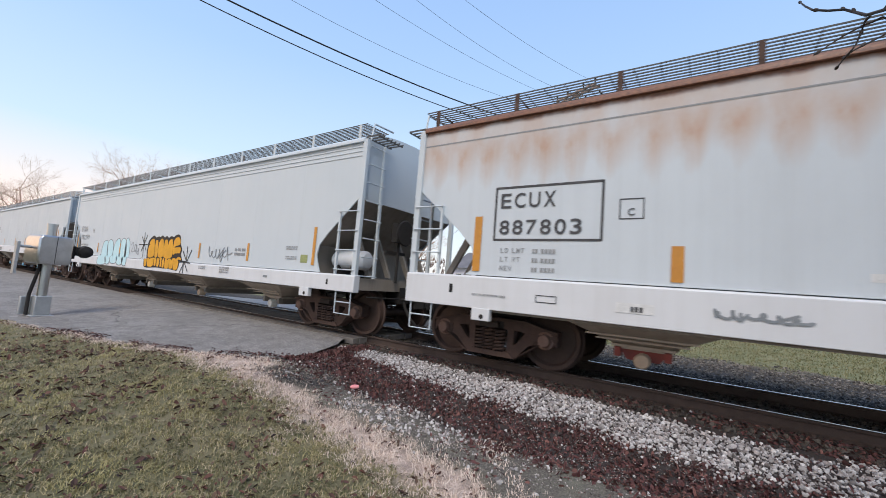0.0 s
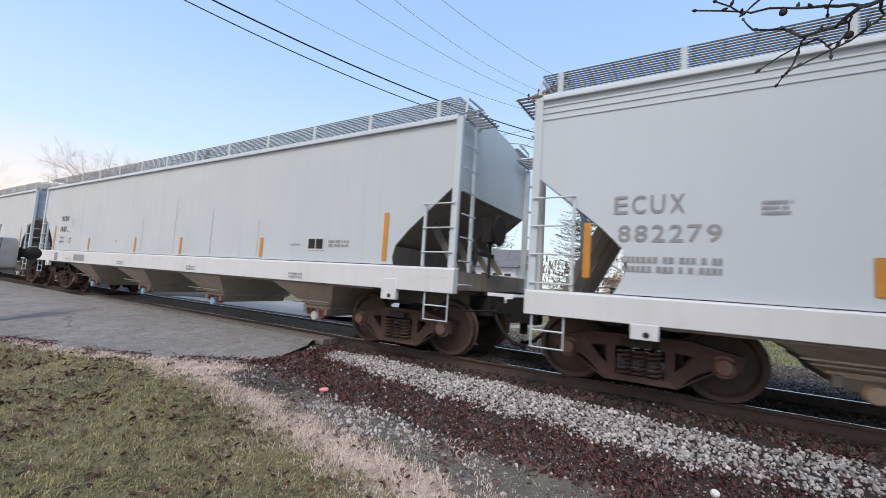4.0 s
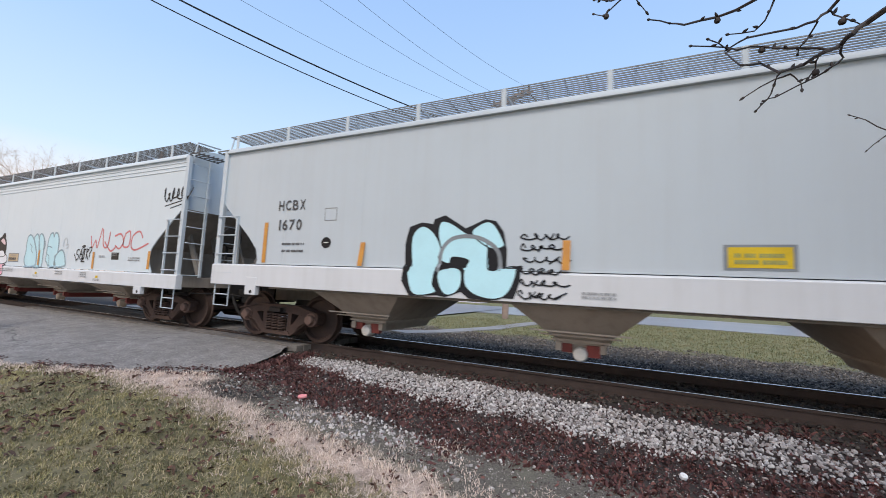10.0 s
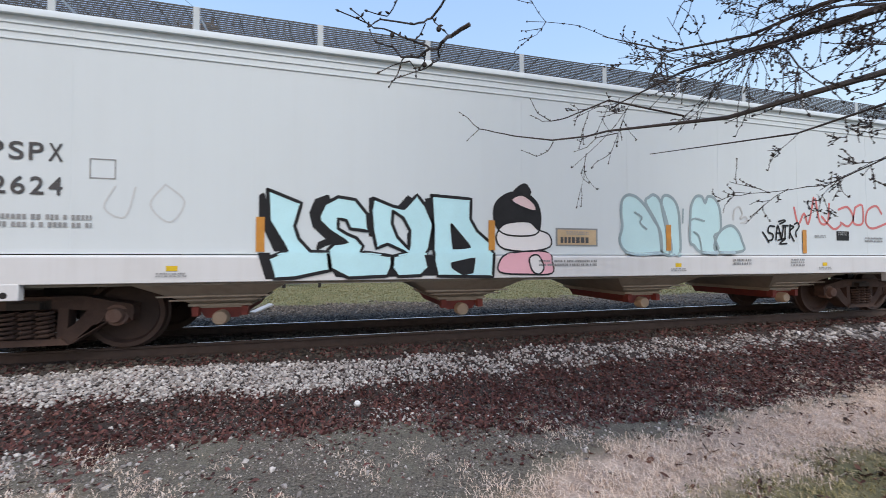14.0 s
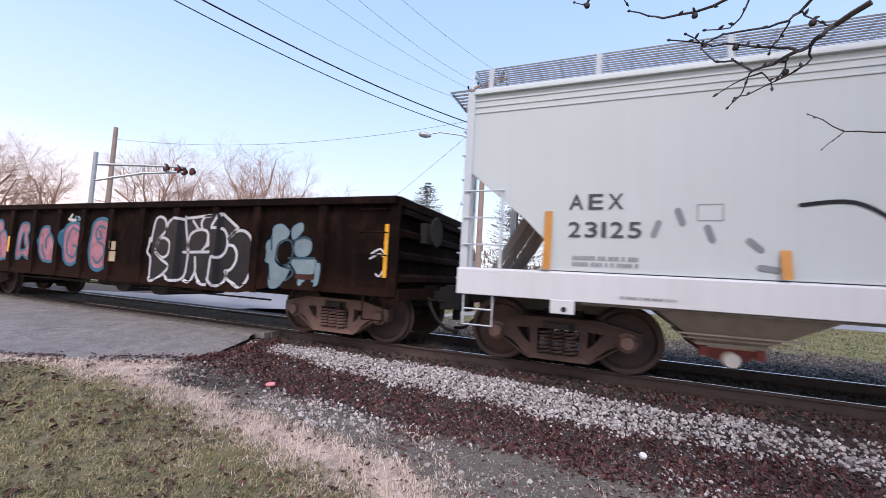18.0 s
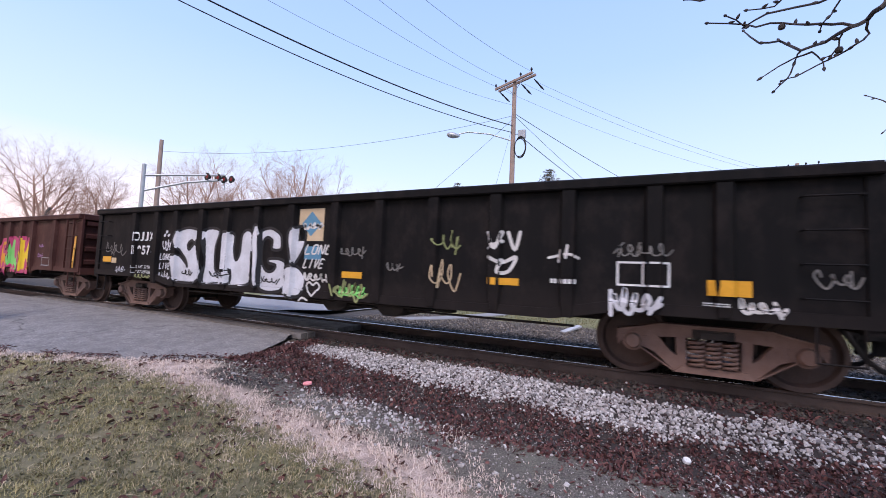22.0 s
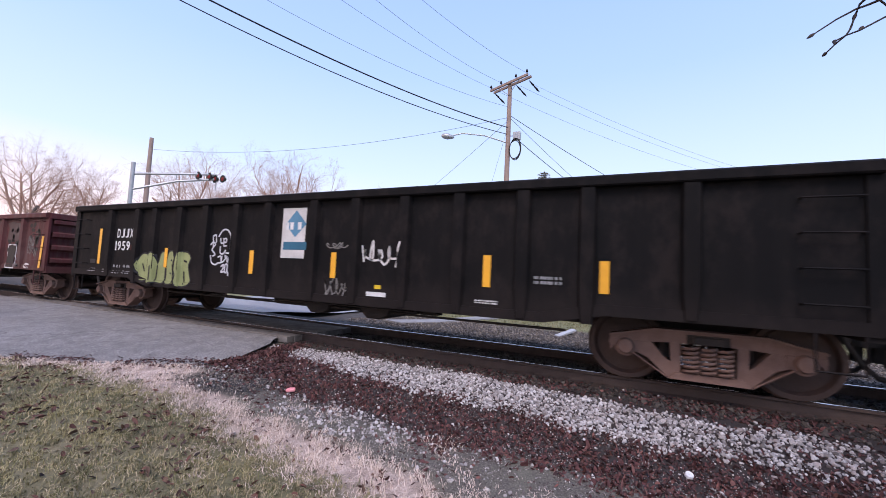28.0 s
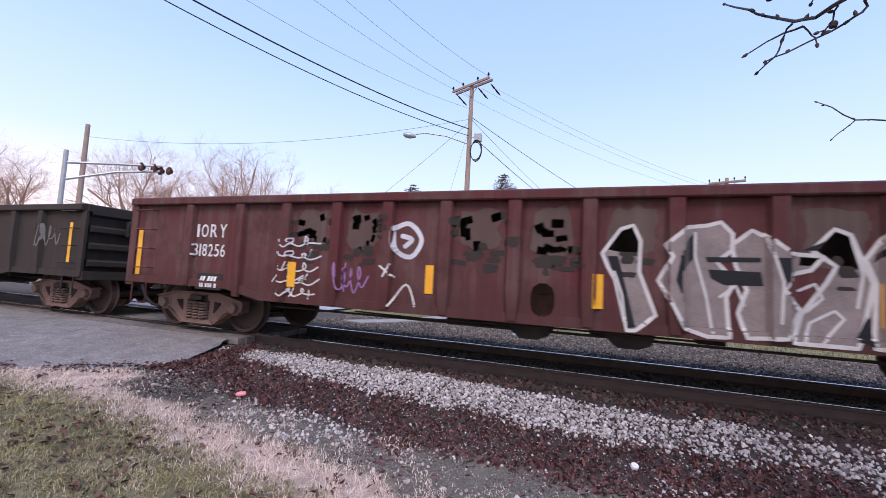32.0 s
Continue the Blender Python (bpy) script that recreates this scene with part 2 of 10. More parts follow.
def asphalt_material():
    m, n, l, p = base_mat("worn cracked asphalt", 0.85)
    c = n.new("ShaderNodeTexCoord").outputs["Object"]
    big, mid, fine = noise_node(n, l, c, 0.5, 5), noise_node(n, l, c, 4.0, 6), noise_node(n, l, c, 110.0, 3)
    out = mix(n, l, ramp(n, l, big, 0.35, 0.65), (0.165, 0.155, 0.147), (0.245, 0.23, 0.218))
    out = mix(n, l, calc(n, l, "MULTIPLY", ramp(n, l, fine, 0.45, 0.75), 0.55), out, (0.44, 0.41, 0.4))
    out = mix(n, l, calc(n, l, "MULTIPLY", ramp(n, l, fine, 0.5, 0.3), 0.6), out, (0.06, 0.056, 0.055))
    grain = noise_node(n, l, c, 38.0, 4)
    out = mix(n, l, calc(n, l, "MULTIPLY", ramp(n, l, grain, 0.52, 0.66), 0.75), out, (0.42, 0.385, 0.355))
    out = mix(n, l, calc(n, l, "MULTIPLY", ramp(n, l, grain, 0.47, 0.32), 0.6), out, (0.05, 0.045, 0.042))
    out = mix(n, l, calc(n, l, "MULTIPLY", ramp(n, l, mid, 0.42, 0.66), 0.55), out, (0.1, 0.092, 0.088))
    v = n.new("ShaderNodeTexVoronoi")
    v.feature = "DISTANCE_TO_EDGE"
    v.inputs["Scale"].default_value = 0.14
    warp = n.new("ShaderNodeVectorMath")
    warp.operation = "ADD"
    nz = n.new("ShaderNodeTexNoise")
    nz.inputs["Scale"].default_value = 1.3
    l.new(c, nz.inputs["Vector"])
    l.new(c, warp.inputs[0])
    l.new(nz.outputs["Color"], warp.inputs[1])
    l.new(warp.outputs[0], v.inputs["Vector"])
    out = mix(n, l, calc(n, l, "MULTIPLY", ramp(n, l, v.outputs["Distance"], 0.0035, 0.001), 0.6), out, (0.035, 0.032, 0.03))
    l.new(out, p.inputs["Base Color"])
    bump(n, l, p, calc(n, l, "ADD", fine, grain), 0.9, 0.012)
    return m


MAT["asphalt"] = asphalt_material()
MAT["far_road"] = surface("pale wet road", (0.26, 0.26, 0.27), (0.2, 0.2, 0.21), 0.3, 30, 0.35)
MAT["timber"] = surface("weathered crossing timber", (0.08, 0.07, 0.064), (0.2, 0.18, 0.165), 4, 40, 0.85, 0.0, 0.5)
MAT["yellow"] = surface("amber reflective tape", (0.55, 0.25, 0.03), (0.42, 0.18, 0.03), 6, 60, 0.4)
MAT["amber"] = surface("bright amber reflective tape", (0.8, 0.4, 0.015), (0.7, 0.33, 0.015), 6, 60, 0.4)
MAT["orange"] = surface("faded orange tape", (0.45, 0.17, 0.04), (0.35, 0.13, 0.04), 6, 60, 0.5)
MAT["white_mark"] = surface("white stencil paint", (0.72, 0.72, 0.72), (0.5, 0.5, 0.5), 9, 60, 0.6)
MAT["black_mark"] = surface("black stencil paint", (0.03, 0.03, 0.035), (0.07, 0.07, 0.075), 9, 60, 0.6)
MAT["grey_mark"] = surface("grey stencil paint", (0.2, 0.21, 0.22), (0.29, 0.29, 0.3), 9, 60, 0.6)
MAT["aluminium"] = surface("brushed aluminium", (0.55, 0.55, 0.56), (0.42, 0.42, 0.43), 5, 50, 0.32, 1.0, 0.05)
MAT["galvanised"] = surface("galvanised steel", (0.45, 0.46, 0.47), (0.34, 0.35, 0.36), 4, 40, 0.5, 0.6)
MAT["concrete"] = surface("concrete", (0.3, 0.29, 0.28), (0.22, 0.21, 0.2), 3, 40, 0.9)
MAT["pole_wood"] = surface("weathered pole wood", (0.36, 0.265, 0.22), (0.25, 0.185, 0.155), 3, 50, 0.9)
MAT["bark"] = surface("grey-brown bark", (0.12, 0.095, 0.085), (0.075, 0.06, 0.055), 3, 40, 0.9)
MAT["twig_dark"] = surface("dark twig bark", (0.035, 0.028, 0.028), (0.06, 0.048, 0.045), 5, 60, 0.85)
MAT["twig_far"] = surface("russet winter twigs", (0.47, 0.29, 0.21), (0.34, 0.205, 0.15), 0.5, 20, 0.9)
MAT["wire"] = surface("black cable", (0.012, 0.012, 0.013), (0.02, 0.02, 0.02), 1, 20, 0.6)
MAT["needles"] = surface("dark conifer needles", (0.07, 0.066, 0.036), (0.13, 0.09, 0.055), 1, 20, 0.8)
MAT["siding"] = surface("white house siding", (0.78, 0.77, 0.76), (0.68, 0.67, 0.66), 1, 20, 0.7)
MAT["roofing"] = surface("grey roof shingles", (0.12, 0.12, 0.13), (0.18, 0.17, 0.18), 1, 20, 0.9)
# the warm evening light on the low building is put into this colour
MAT["peach"] = surface("rendered wall with peach light in its colour", (0.62, 0.47, 0.38), (0.55, 0.42, 0.34), 0.6, 20, 0.85)
MAT["brick"] = surface("red chimney brick", (0.3, 0.1, 0.08), (0.22, 0.08, 0.06), 3, 30, 0.9)
MAT["dark_glass"] = surface("dark window glass", (0.03, 0.035, 0.04), (0.05, 0.055, 0.06), 1, 10, 0.1, 0.0, 0.0)
MAT["red_gate"] = surface("red painted outlet gate", (0.27, 0.05, 0.038), (0.16, 0.04, 0.032), 6, 50, 0.7)
MAT["cap_white"] = surface("white outlet cap", (0.75, 0.72, 0.66), (0.6, 0.57, 0.52), 6, 50, 0.5)
MAT["cap_blue"] = surface("light blue outlet cap", (0.2, 0.5, 0.72), (0.3, 0.58, 0.75), 6, 50, 0.45)
MAT["cap_tan"] = surface("tan outlet cap", (0.5, 0.38, 0.27), (0.4, 0.3, 0.22), 6, 50, 0.6)


# ---- mesh building ----
class Geo:
    """Vertices and faces of one mesh."""
    def __init__(self):
        self.v, self.f = [], []

    def box(self, x0, x1, y0, y1, z0, z1):
        k = len(self.v)
        self.v += [(x, y, z) for x in (x0, x1) for y in (y0, y1) for z in (z0, z1)]
        self.f += [(k, k + 1, k + 3, k + 2), (k + 4, k + 6, k + 7, k + 5), (k, k + 4, k + 5, k + 1), (k + 2, k + 3, k + 7, k + 6), (k, k + 2, k + 6, k + 4), (k + 1, k + 5, k + 7, k + 3)]
        return self

    def prism(self, poly, a, b, axis="y"):
        """A polygon of (x, z) pairs drawn out along y, of (y, z) along x, or of (x, y) along z."""
        k, m = len(self.v), len(poly)
        for c in (a, b):
            for p, q in poly:
                self.v.append((p, c, q) if axis == "y" else (c, p, q) if axis == "x" else (p, q, c))
        self.f += [tuple(range(k, k + m)), tuple(range(k + 2 * m - 1, k + m - 1, -1))]
        self.f += [(k + i, k + m + i, k + m + (i + 1) % m, k + (i + 1) % m) for i in range(m)]
        return self

    def tube(self, path, radius, sides=6, caps=True):
        """A round bar along a path; radius may be one number or one for each point."""
        path = [Vector(p) for p in path]
        rad = radius if isinstance(radius, (list, tuple)) else [radius] * len(path)
        k0 = len(self.v)
        for i, p in enumerate(path):
            d = (path[min(i + 1, len(path) - 1)] - path[max(i - 1, 0)]).normalized()
            s = d.orthogonal().normalized() if abs(d.z) > 0.95 else d.cross(Vector((0, 0, 1))).normalized()
            u = d.cross(s)
            for j in range(sides):
                a = 2 * math.pi * j / sides
                self.v.append(tuple(p + rad[i] * (math.cos(a) * s + math.sin(a) * u)))
        for i in range(len(path) - 1):
            for j in range(sides):
                a, b = k0 + i * sides + j, k0 + i * sides + (j + 1) % sides
                self.f.append((a, b, b + sides, a + sides))
        if caps:
            self.f.append(tuple(range(k0 + sides - 1, k0 - 1, -1)))
            self.f.append(tuple(range(k0 + (len(path) - 1) * sides, k0 + len(path) * sides)))
        return self

    def lathe(self, profile, centre, axis="y", sides=20):
        """(radius, offset) pairs turned about an axis through the centre."""
        k0, c = len(self.v), Vector(centre)
        for r, o in profile:
            for j in range(sides):
                a = 2 * math.pi * j / sides
                p, q = r * math.cos(a), r * math.sin(a)
                self.v.append(tuple(c + Vector((p, o, q) if axis == "y" else (o, p, q) if axis == "x" else (p, q, o))))
        for i in range(len(profile) - 1):
            for j in range(sides):
                a, b = k0 + i * sides + j, k0 + i * sides + (j + 1) % sides
                self.f.append((a, b, b + sides, a + sides))
        self.f.append(tuple(range(k0, k0 + sides)))
        self.f.append(tuple(range(k0 + (len(profile) - 1) * sides, k0 + len(profile) * sides)))
        return self

    def plate(self, corners, normal, t):
        """A flat plate with the given corners, t thick along the normal."""
        k, m = len(self.v), len(corners)
        d = Vector(normal).normalized() * t
        self.v += [tuple(Vector(c)) for c in corners] + [tuple(Vector(c) + d) for c in corners]
        self.f += [tuple(range(k, k + m)), tuple(range(k + 2 * m - 1, k + m - 1, -1))]
        self.f += [(k + i, k + m + i, k + m + (i + 1) % m, k + (i + 1) % m) for i in range(m)]
        return self

    def mesh(self, name, material):
        me = bpy.data.meshes.new(name)
        me.from_pydata(self.v, [], self.f)
        bm = bmesh.new()
        bm.from_mesh(me)
        bmesh.ops.recalc_face_normals(bm, faces=bm.faces)
        bm.to_mesh(me)
        bm.free()
        me.materials.append(material)
        me.polygons.foreach_set("use_smooth", [True] * len(me.polygons))
        me.set_sharp_from_angle(angle=radians(35))
        return me


def part(name, geo, material, parent=None, label="", bevel=0.0):
    """One mesh object under a thing or under a part; geo may be a ready mesh."""
    me = geo if isinstance(geo, bpy.types.Mesh) else geo.mesh(name, material if not isinstance(material, str) else MAT[material])
    ob = new(name, me)
    if parent is not None:
        ob.parent = parent
    if label:
        ob["label"] = label
    if bevel:
        b = ob.modifiers.new("bevel", "BEVEL")
        b.width, b.segments, b.limit_method, b.angle_limit = bevel, 2, "ANGLE", radians(40)
    return ob


def thing(name, label, category, group="", kind=""):
    return tagged(new(name), label, category, group, kind)

# ---- ground, road and track ----
TRACK_Y = 7.06           # middle of the track; the rail tops lie at z = 0
NEAR_RAIL, FAR_RAIL = 6.31, 7.815


def smooth(a, b, x):
    t = np.clip((np.asarray(x, float) - a) / (b - a), 0, 1)
    return t * t * (3 - 2 * t)


def wave(x, y, s, seed=0.0):
    """Cheap smooth wobble between -1 and 1."""
    return (np.sin(x * s + seed) * np.cos(y * s * 1.3 + seed * 2.1) + np.sin(x * s * 2.3 + y * s * 1.7 + seed * 3.7) * 0.6 + np.sin(x * s * 4.9 - y * s * 4.1 + seed) * 0.35) / 1.95


def ground_height(x, y):
    x, y = np.asarray(x, float), np.asarray(y, float)
    near_road = 1 - smooth(-5.4, -3.2, x)
    lawn = -0.56 + 0.28 * near_road
    shoulder = -0.46 + 0.24 * near_road
    bed = -0.17
    z = lawn + (shoulder - lawn) * smooth(1.5, 4.0, y)
    z = z + (bed - z) * smooth(4.2, 5.7, y)
    far = -0.34
    z = z + (far - z) * smooth(8.7, 10.5, y)
    z = z + 0.025 * wave(x, y, 1.1, 0.4) * (1 - smooth(5.5, 5.9, y) * (1 - smooth(8.8, 10, y)))
    return z


def lawn_edge(x):
    """How far the lawn reaches towards the track."""
    x = np.asarray(x, float)
    return np.interp(x, [-14, -9, -6.5, -4.7, -3.8, -2.8, -2.0, -1.5, 0, 1.3, 2.75, 4.5, 7.2, 12, 40], [1.6, 2.6, 3.2, 3.15, 3.2, 3.15, 2.95, 2.72, 2.3, 2.1, 2.4, 2.55, 2.6, 2.8, 3.2]) + 0.1 * wave(x, 0, 2.2, 1.3)


def gravel_edge(x):
    """Where the dry fringe ends and the gravel begins."""
    x = np.asarray(x, float)
    return np.interp(x, [-14, -9, -6.5, -5.9, -4.6, -3.8, -2.9, -1.75, -0.85, 0.57, 2.1, 4.7, 10.3, 17.5, 40], [2.0, 2.8, 3.8, 4.0, 3.75, 3.55, 3.68, 3.42, 3.05, 2.5, 3.0, 3.35, 3.7, 4.1, 4.2]) + 0.12 * wave(x, 0, 3.1, 0.2)


def sooty_patch(x, y):
    """A blackish spill of fine grit beside the apron."""
    a, b = (x + 4.72) * 0.75 + (y - 3.88) * 0.66, (y - 3.88) * 0.75 - (x + 4.72) * 0.66
    return 1 - smooth(0.55, 1.15, (a / 0.62) ** 2 + (b / 0.42) ** 2 + 0.3 * wave(x, y, 5.0, 1.0))


ROAD_LEFT, ROAD_RIGHT = -17.5, -5.95


def spread(lo, hi, step, far, grow=1.22):
    mid = list(np.arange(lo, hi + step / 2, step))
    left, right, s = [], [], step
    while (right[-1] if right else hi) < far:
        s *= grow
        right.append((right[-1] if right else hi) + s)
        left.insert(0, (left[0] if left else lo) - s)
    return np.array(left + mid + right)


gx, gy = spread(-12, 9, 0.13, 2500), spread(-2, 15.5, 0.13, 2500)
GX, GY = np.meshgrid(gx, gy, indexing="ij")
GZ = ground_height(GX, GY)
nx, ny = len(gx), len(gy)
ids = np.arange(nx * ny).reshape(nx, ny)
quads = np.stack([ids[:-1, :-1], ids[1:, :-1], ids[1:, 1:], ids[:-1, 1:]], -1).reshape(-1, 4)
gm = bpy.data.meshes.new("ground")
gm.from_pydata(np.stack([GX, GY, GZ], -1).reshape(-1, 3).tolist(), [], quads.tolist())
gm.polygons.foreach_set("use_smooth", [True] * len(gm.polygons))
dry = smooth(-0.25, 0.15, GY - lawn_edge(GX)) * (1 - smooth(-0.2, 0.15, GY - gravel_edge(GX)))
stony = smooth(-0.2, 0.15, GY - gravel_edge(GX)) * (1 - smooth(13.2, 14.2, GY + 0.7 * wave(GX, GY, 1.5)))
sooty = sooty_patch(GX, GY)
cinder = smooth(6.2, 6.5, GY) * (1 - smooth(13.2, 14.2, GY + 0.7 * wave(GX, GY, 1.5)))
# bed: ballast strip where shade between the stones is painted on the ground
bed = smooth(4.0, 4.3, GY) * (1 - smooth(6.2, 6.4, GY)) * smooth(-5.3, -4.9, GX)
for name, values in (("dry", dry), ("stony", stony), ("sooty", sooty), ("bed", bed), ("cinder", cinder), ("verge", smooth(13.4, 14.6, GY + 0.7 * wave(GX, GY, 1.5)))):
    gm.attributes.new(name, "FLOAT", "POINT").data.foreach_set("value", values.ravel())


def ground_material():
    m, n, l, p = base_mat("lawn, dry fringe and gravel", 0.95)
    c = n.new("ShaderNodeTexCoord").outputs["Object"]
    big, mid, fine = noise_node(n, l, c, 0.7, 5), noise_node(n, l, c, 5.0, 6), noise_node(n, l, c, 55.0, 5)
    grass = mix(n, l, ramp(n, l, mid, 0.35, 0.68), (0.085, 0.085, 0.036), (0.19, 0.165, 0.09))
    grass = mix(n, l, calc(n, l, "MULTIPLY", ramp(n, l, big, 0.5, 0.72), 0.7), grass, (0.24, 0.2, 0.12))
    v = n.new("ShaderNodeAttribute")
    v.attribute_name = "verge"
    grass = mix(n, l, calc(n, l, "MULTIPLY", v.outputs["Fac"], 0.7), grass, mix(n, l, ramp(n, l, mid, 0.4, 0.6), (0.13, 0.15, 0.05), (0.28, 0.26, 0.12)))
    grass = mix(n, l, calc(n, l, "MULTIPLY", ramp(n, l, fine, 0.4, 0.7), 0.4), grass, (0.075, 0.06, 0.035))
    straw = mix(n, l, ramp(n, l, mid, 0.36, 0.62), (0.62, 0.49, 0.41), (0.34, 0.26, 0.215))
    straw = mix(n, l, calc(n, l, "MULTIPLY", ramp(n, l, fine, 0.42, 0.62), 0.45), straw, (0.09, 0.068, 0.055))
    grit = mix(n, l, ramp(n, l, fine, 0.35, 0.7), (0.042, 0.037, 0.03), (0.2, 0.18, 0.15))
    speck = noise_node(n, l, c, 130.0, 2)
    dusty = ramp(n, l, noise_node(n, l, c, 1.7, 6), 0.5, 0.66)
    grit = mix(n, l, calc(n, l, "MULTIPLY", dusty, 0.5), grit, (0.15, 0.145, 0.11))
    grit = mix(n, l, ramp(n, l, speck, 0.66, 0.72), grit, (0.5, 0.46, 0.44))
    grit = mix(n, l, calc(n, l, "MULTIPLY", ramp(n, l, mid, 0.5, 0.75), 0.6), grit, (0.075, 0.06, 0.055))
    a = n.new("ShaderNodeAttribute")
    a.attribute_name = "dry"
    b = n.new("ShaderNodeAttribute")
    b.attribute_name = "stony"
    d = n.new("ShaderNodeAttribute")
    d.attribute_name = "sooty"
    h = n.new("ShaderNodeAttribute")
    h.attribute_name = "cinder"
    grit = mix(n, l, h.outputs["Fac"], grit, mix(n, l, ramp(n, l, fine, 0.3, 0.7), (0.026, 0.021, 0.017), (0.1, 0.082, 0.066)))
    e = n.new("ShaderNodeAttribute")
    e.attribute_name = "bed"
    # near-black colour stands in for the shaded gaps between ballast stones
    grit = mix(n, l, e.outputs["Fac"], grit, (0.03, 0.022, 0.02))
    out = mix(n, l, a.outputs["Fac"], grass, straw)
    out = mix(n, l, b.outputs["Fac"], out, grit)
    out = mix(n, l, d.outputs["Fac"], out, mix(n, l, ramp(n, l, fine, 0.35, 0.7), (0.01, 0.01, 0.011), (0.04, 0.04, 0.044)))
    l.new(out, p.inputs["Base Color"])
    bump(n, l, p, calc(n, l, "ADD", mid, fine), 0.6, 0.03)
    return m


gm.materials.append(ground_material())
ground = tagged(new("ground", gm), "worn winter lawn with a dry straw fringe and grey gravel beside the track", "ground", kind="structure")

# the road that crosses the track, with a rounded apron on the near side
road = thing("road", "grey worn asphalt road with a rounded apron, crossing the track", "road", kind="structure")


def road_sheet(xs, edge_near, edge_far, lift, name, material, parent):
    g = Geo()
    cuts = [0, 0.004, 0.03, 0.08] + [0.08 + 0.92 * k / 12 for k in range(1, 13)]
    rows = len(cuts) - 1
    for x in xs:
        for k, c in enumerate(cuts):
            y = edge_near(x) + (edge_far(x) - edge_near(x)) * c
            g.v.append((float(x), float(y), float(lift(x, y)) if k else float(ground_height(x, y)) - 0.03))
    for i in range(len(xs) - 1):
        for k in range(rows):
            a = i * (rows + 1) + k
            g.f.append((a, a + rows + 1, a + rows + 2, a + 1))
    return part(name, g, material, parent)


APRON_X = [-70, -30, -14, -10.5, -9.0, -7.43, -6.86, -6.2, -5.65, -5.5, -5.45]
APRON_Y = [-12, -0.8, 1.6, 2.3, 2.65, 3.12, 3.42, 3.7, 3.98, 4.25, 4.5]
FAR_X, FAR_Y = [-70, -6.0, -5.75, -5.55, -5.45], [5.84, 5.84, 5.45, 5.0, 4.62]


def apron_edge(x):
    return float(np.interp(x, APRON_X, APRON_Y) + 0.06 * wave(x, 0.0, 3.0, 2.0) + 0.045 * wave(x, 0.0, 9.0, 0.6))


def apron_far(x):
    return float(np.interp(x, FAR_X, FAR_Y))


def apron_height(x, y):
    side = apron_far(x) - float(y) + max(0.0, (-5.75 - x) * 2)
    edge = min(float(y) - apron_edge(x), 0.6, side * 1.6 + 0.12, max(0.0, (-5.42 - x) * 1.2)) / 0.6
    top = -0.28 + 0.22 * float(smooth(2.0, 5.6, y))
    low = float(ground_height(x, y)) + 0.012
    ease = max(0.0, min(1.0, edge))
    ease = math.sqrt(ease * (2 - ease))
    return low + (top - low) * ease + 0.008 * float(wave(x, y, 0.9, 2.2))


def near_lift(x, y):
    return max(apron_height(x, y), float(ground_height(x, y)) + 0.012)


road_sheet(np.concatenate([np.arange(-70, -20, 2.5), np.arange(-20, -9, 0.2), np.arange(-9, -5.46, 0.05), [-5.45]]), apron_edge, apron_far, near_lift, "near_road", "asphalt", road)
road_sheet(np.arange(ROAD_LEFT, -9.2, 0.5), lambda x: 8.42, lambda x: 31.0, lambda x, y: -0.05 - 0.22 * float(smooth(8.5, 12, y)), "far_side_road", "far_road", road)

far_street = thing("street", "pale wet street running beside the railway", "road", kind="structure")
part("street_surface", Geo().box(-400, 400, 25.3, 36.0, -0.6, -0.30), "far_road", far_street)
footpath = thing("footpath", "narrow pale concrete path across the verge", "path", kind="structure")
part("path_surface", Geo().prism([(-7.4, 11.6), (-6.4, 12.9), (-5.5, 15.6), (-4.9, 19.5), (-3.4, 25.0), (-2.6, 24.9), (-4.2, 19.3), (-4.8, 15.4), (-5.8, 12.5), (-6.6, 11.3)], -0.5, -0.30, "z"), "concrete", footpath)

# rails, sleepers and crossing timbers
track = thing("railway_track", "single railway track with rusty rails and polished heads on tarred sleepers", "track", kind="structure")
PROFILE = [(-0.07, -0.17), (0.07, -0.17), (0.07, -0.158), (0.012, -0.14), (0.009, -0.045), (0.035, -0.035), (0.036, -0.008), (0.028, -0.003), (-0.028, -0.003), (-0.036, -0.008), (-0.035, -0.035), (-0.009, -0.045), (-0.012, -0.14), (-0.07, -0.158)]
for y in (NEAR_RAIL, FAR_RAIL):
    rail = part("rail", Geo().prism([(y + a, b) for a, b in PROFILE], -400, 400, "x"), "rail", track)
    part("rail_head", Geo().prism([(y - 0.027, -0.002), (y - 0.02, 0.0), (y + 0.02, 0.0), (y + 0.027, -0.002)], -400, 400, "x"), "rail_top", rail, "polished steel running surface")
tie_mesh = Geo().box(-0.115, 0.115, -1.3, 1.3, -0.18, 0).mesh("sleeper", MAT["tie"])
plate_mesh = Geo().box(-0.1, 0.1, -0.17, 0.17, 0, 0.014).box(-0.05, -0.02, -0.12, -0.08, 0.014, 0.04).box(0.02, 0.05, 0.08, 0.12, 0.014, 0.04).mesh("tie_plate", MAT["rail"])
rng = random.Random(5)
for k in range(-60, 90):
    x = k * 0.52 + rng.uniform(-0.03, 0.03)
    tie = part("sleeper", tie_mesh, None, track)
    tie.matrix_basis = pose(x, TRACK_Y + rng.uniform(-0.05, 0.05), -0.172 + rng.uniform(-0.004, 0.004), 0, 0, rng.uniform(-1, 1))
    if -14 < x < 14:
        for y in (NEAR_RAIL, FAR_RAIL):
            part("tie_plate", plate_mesh, None, tie).matrix_basis = pose(0, y - TRACK_Y, 0.003)
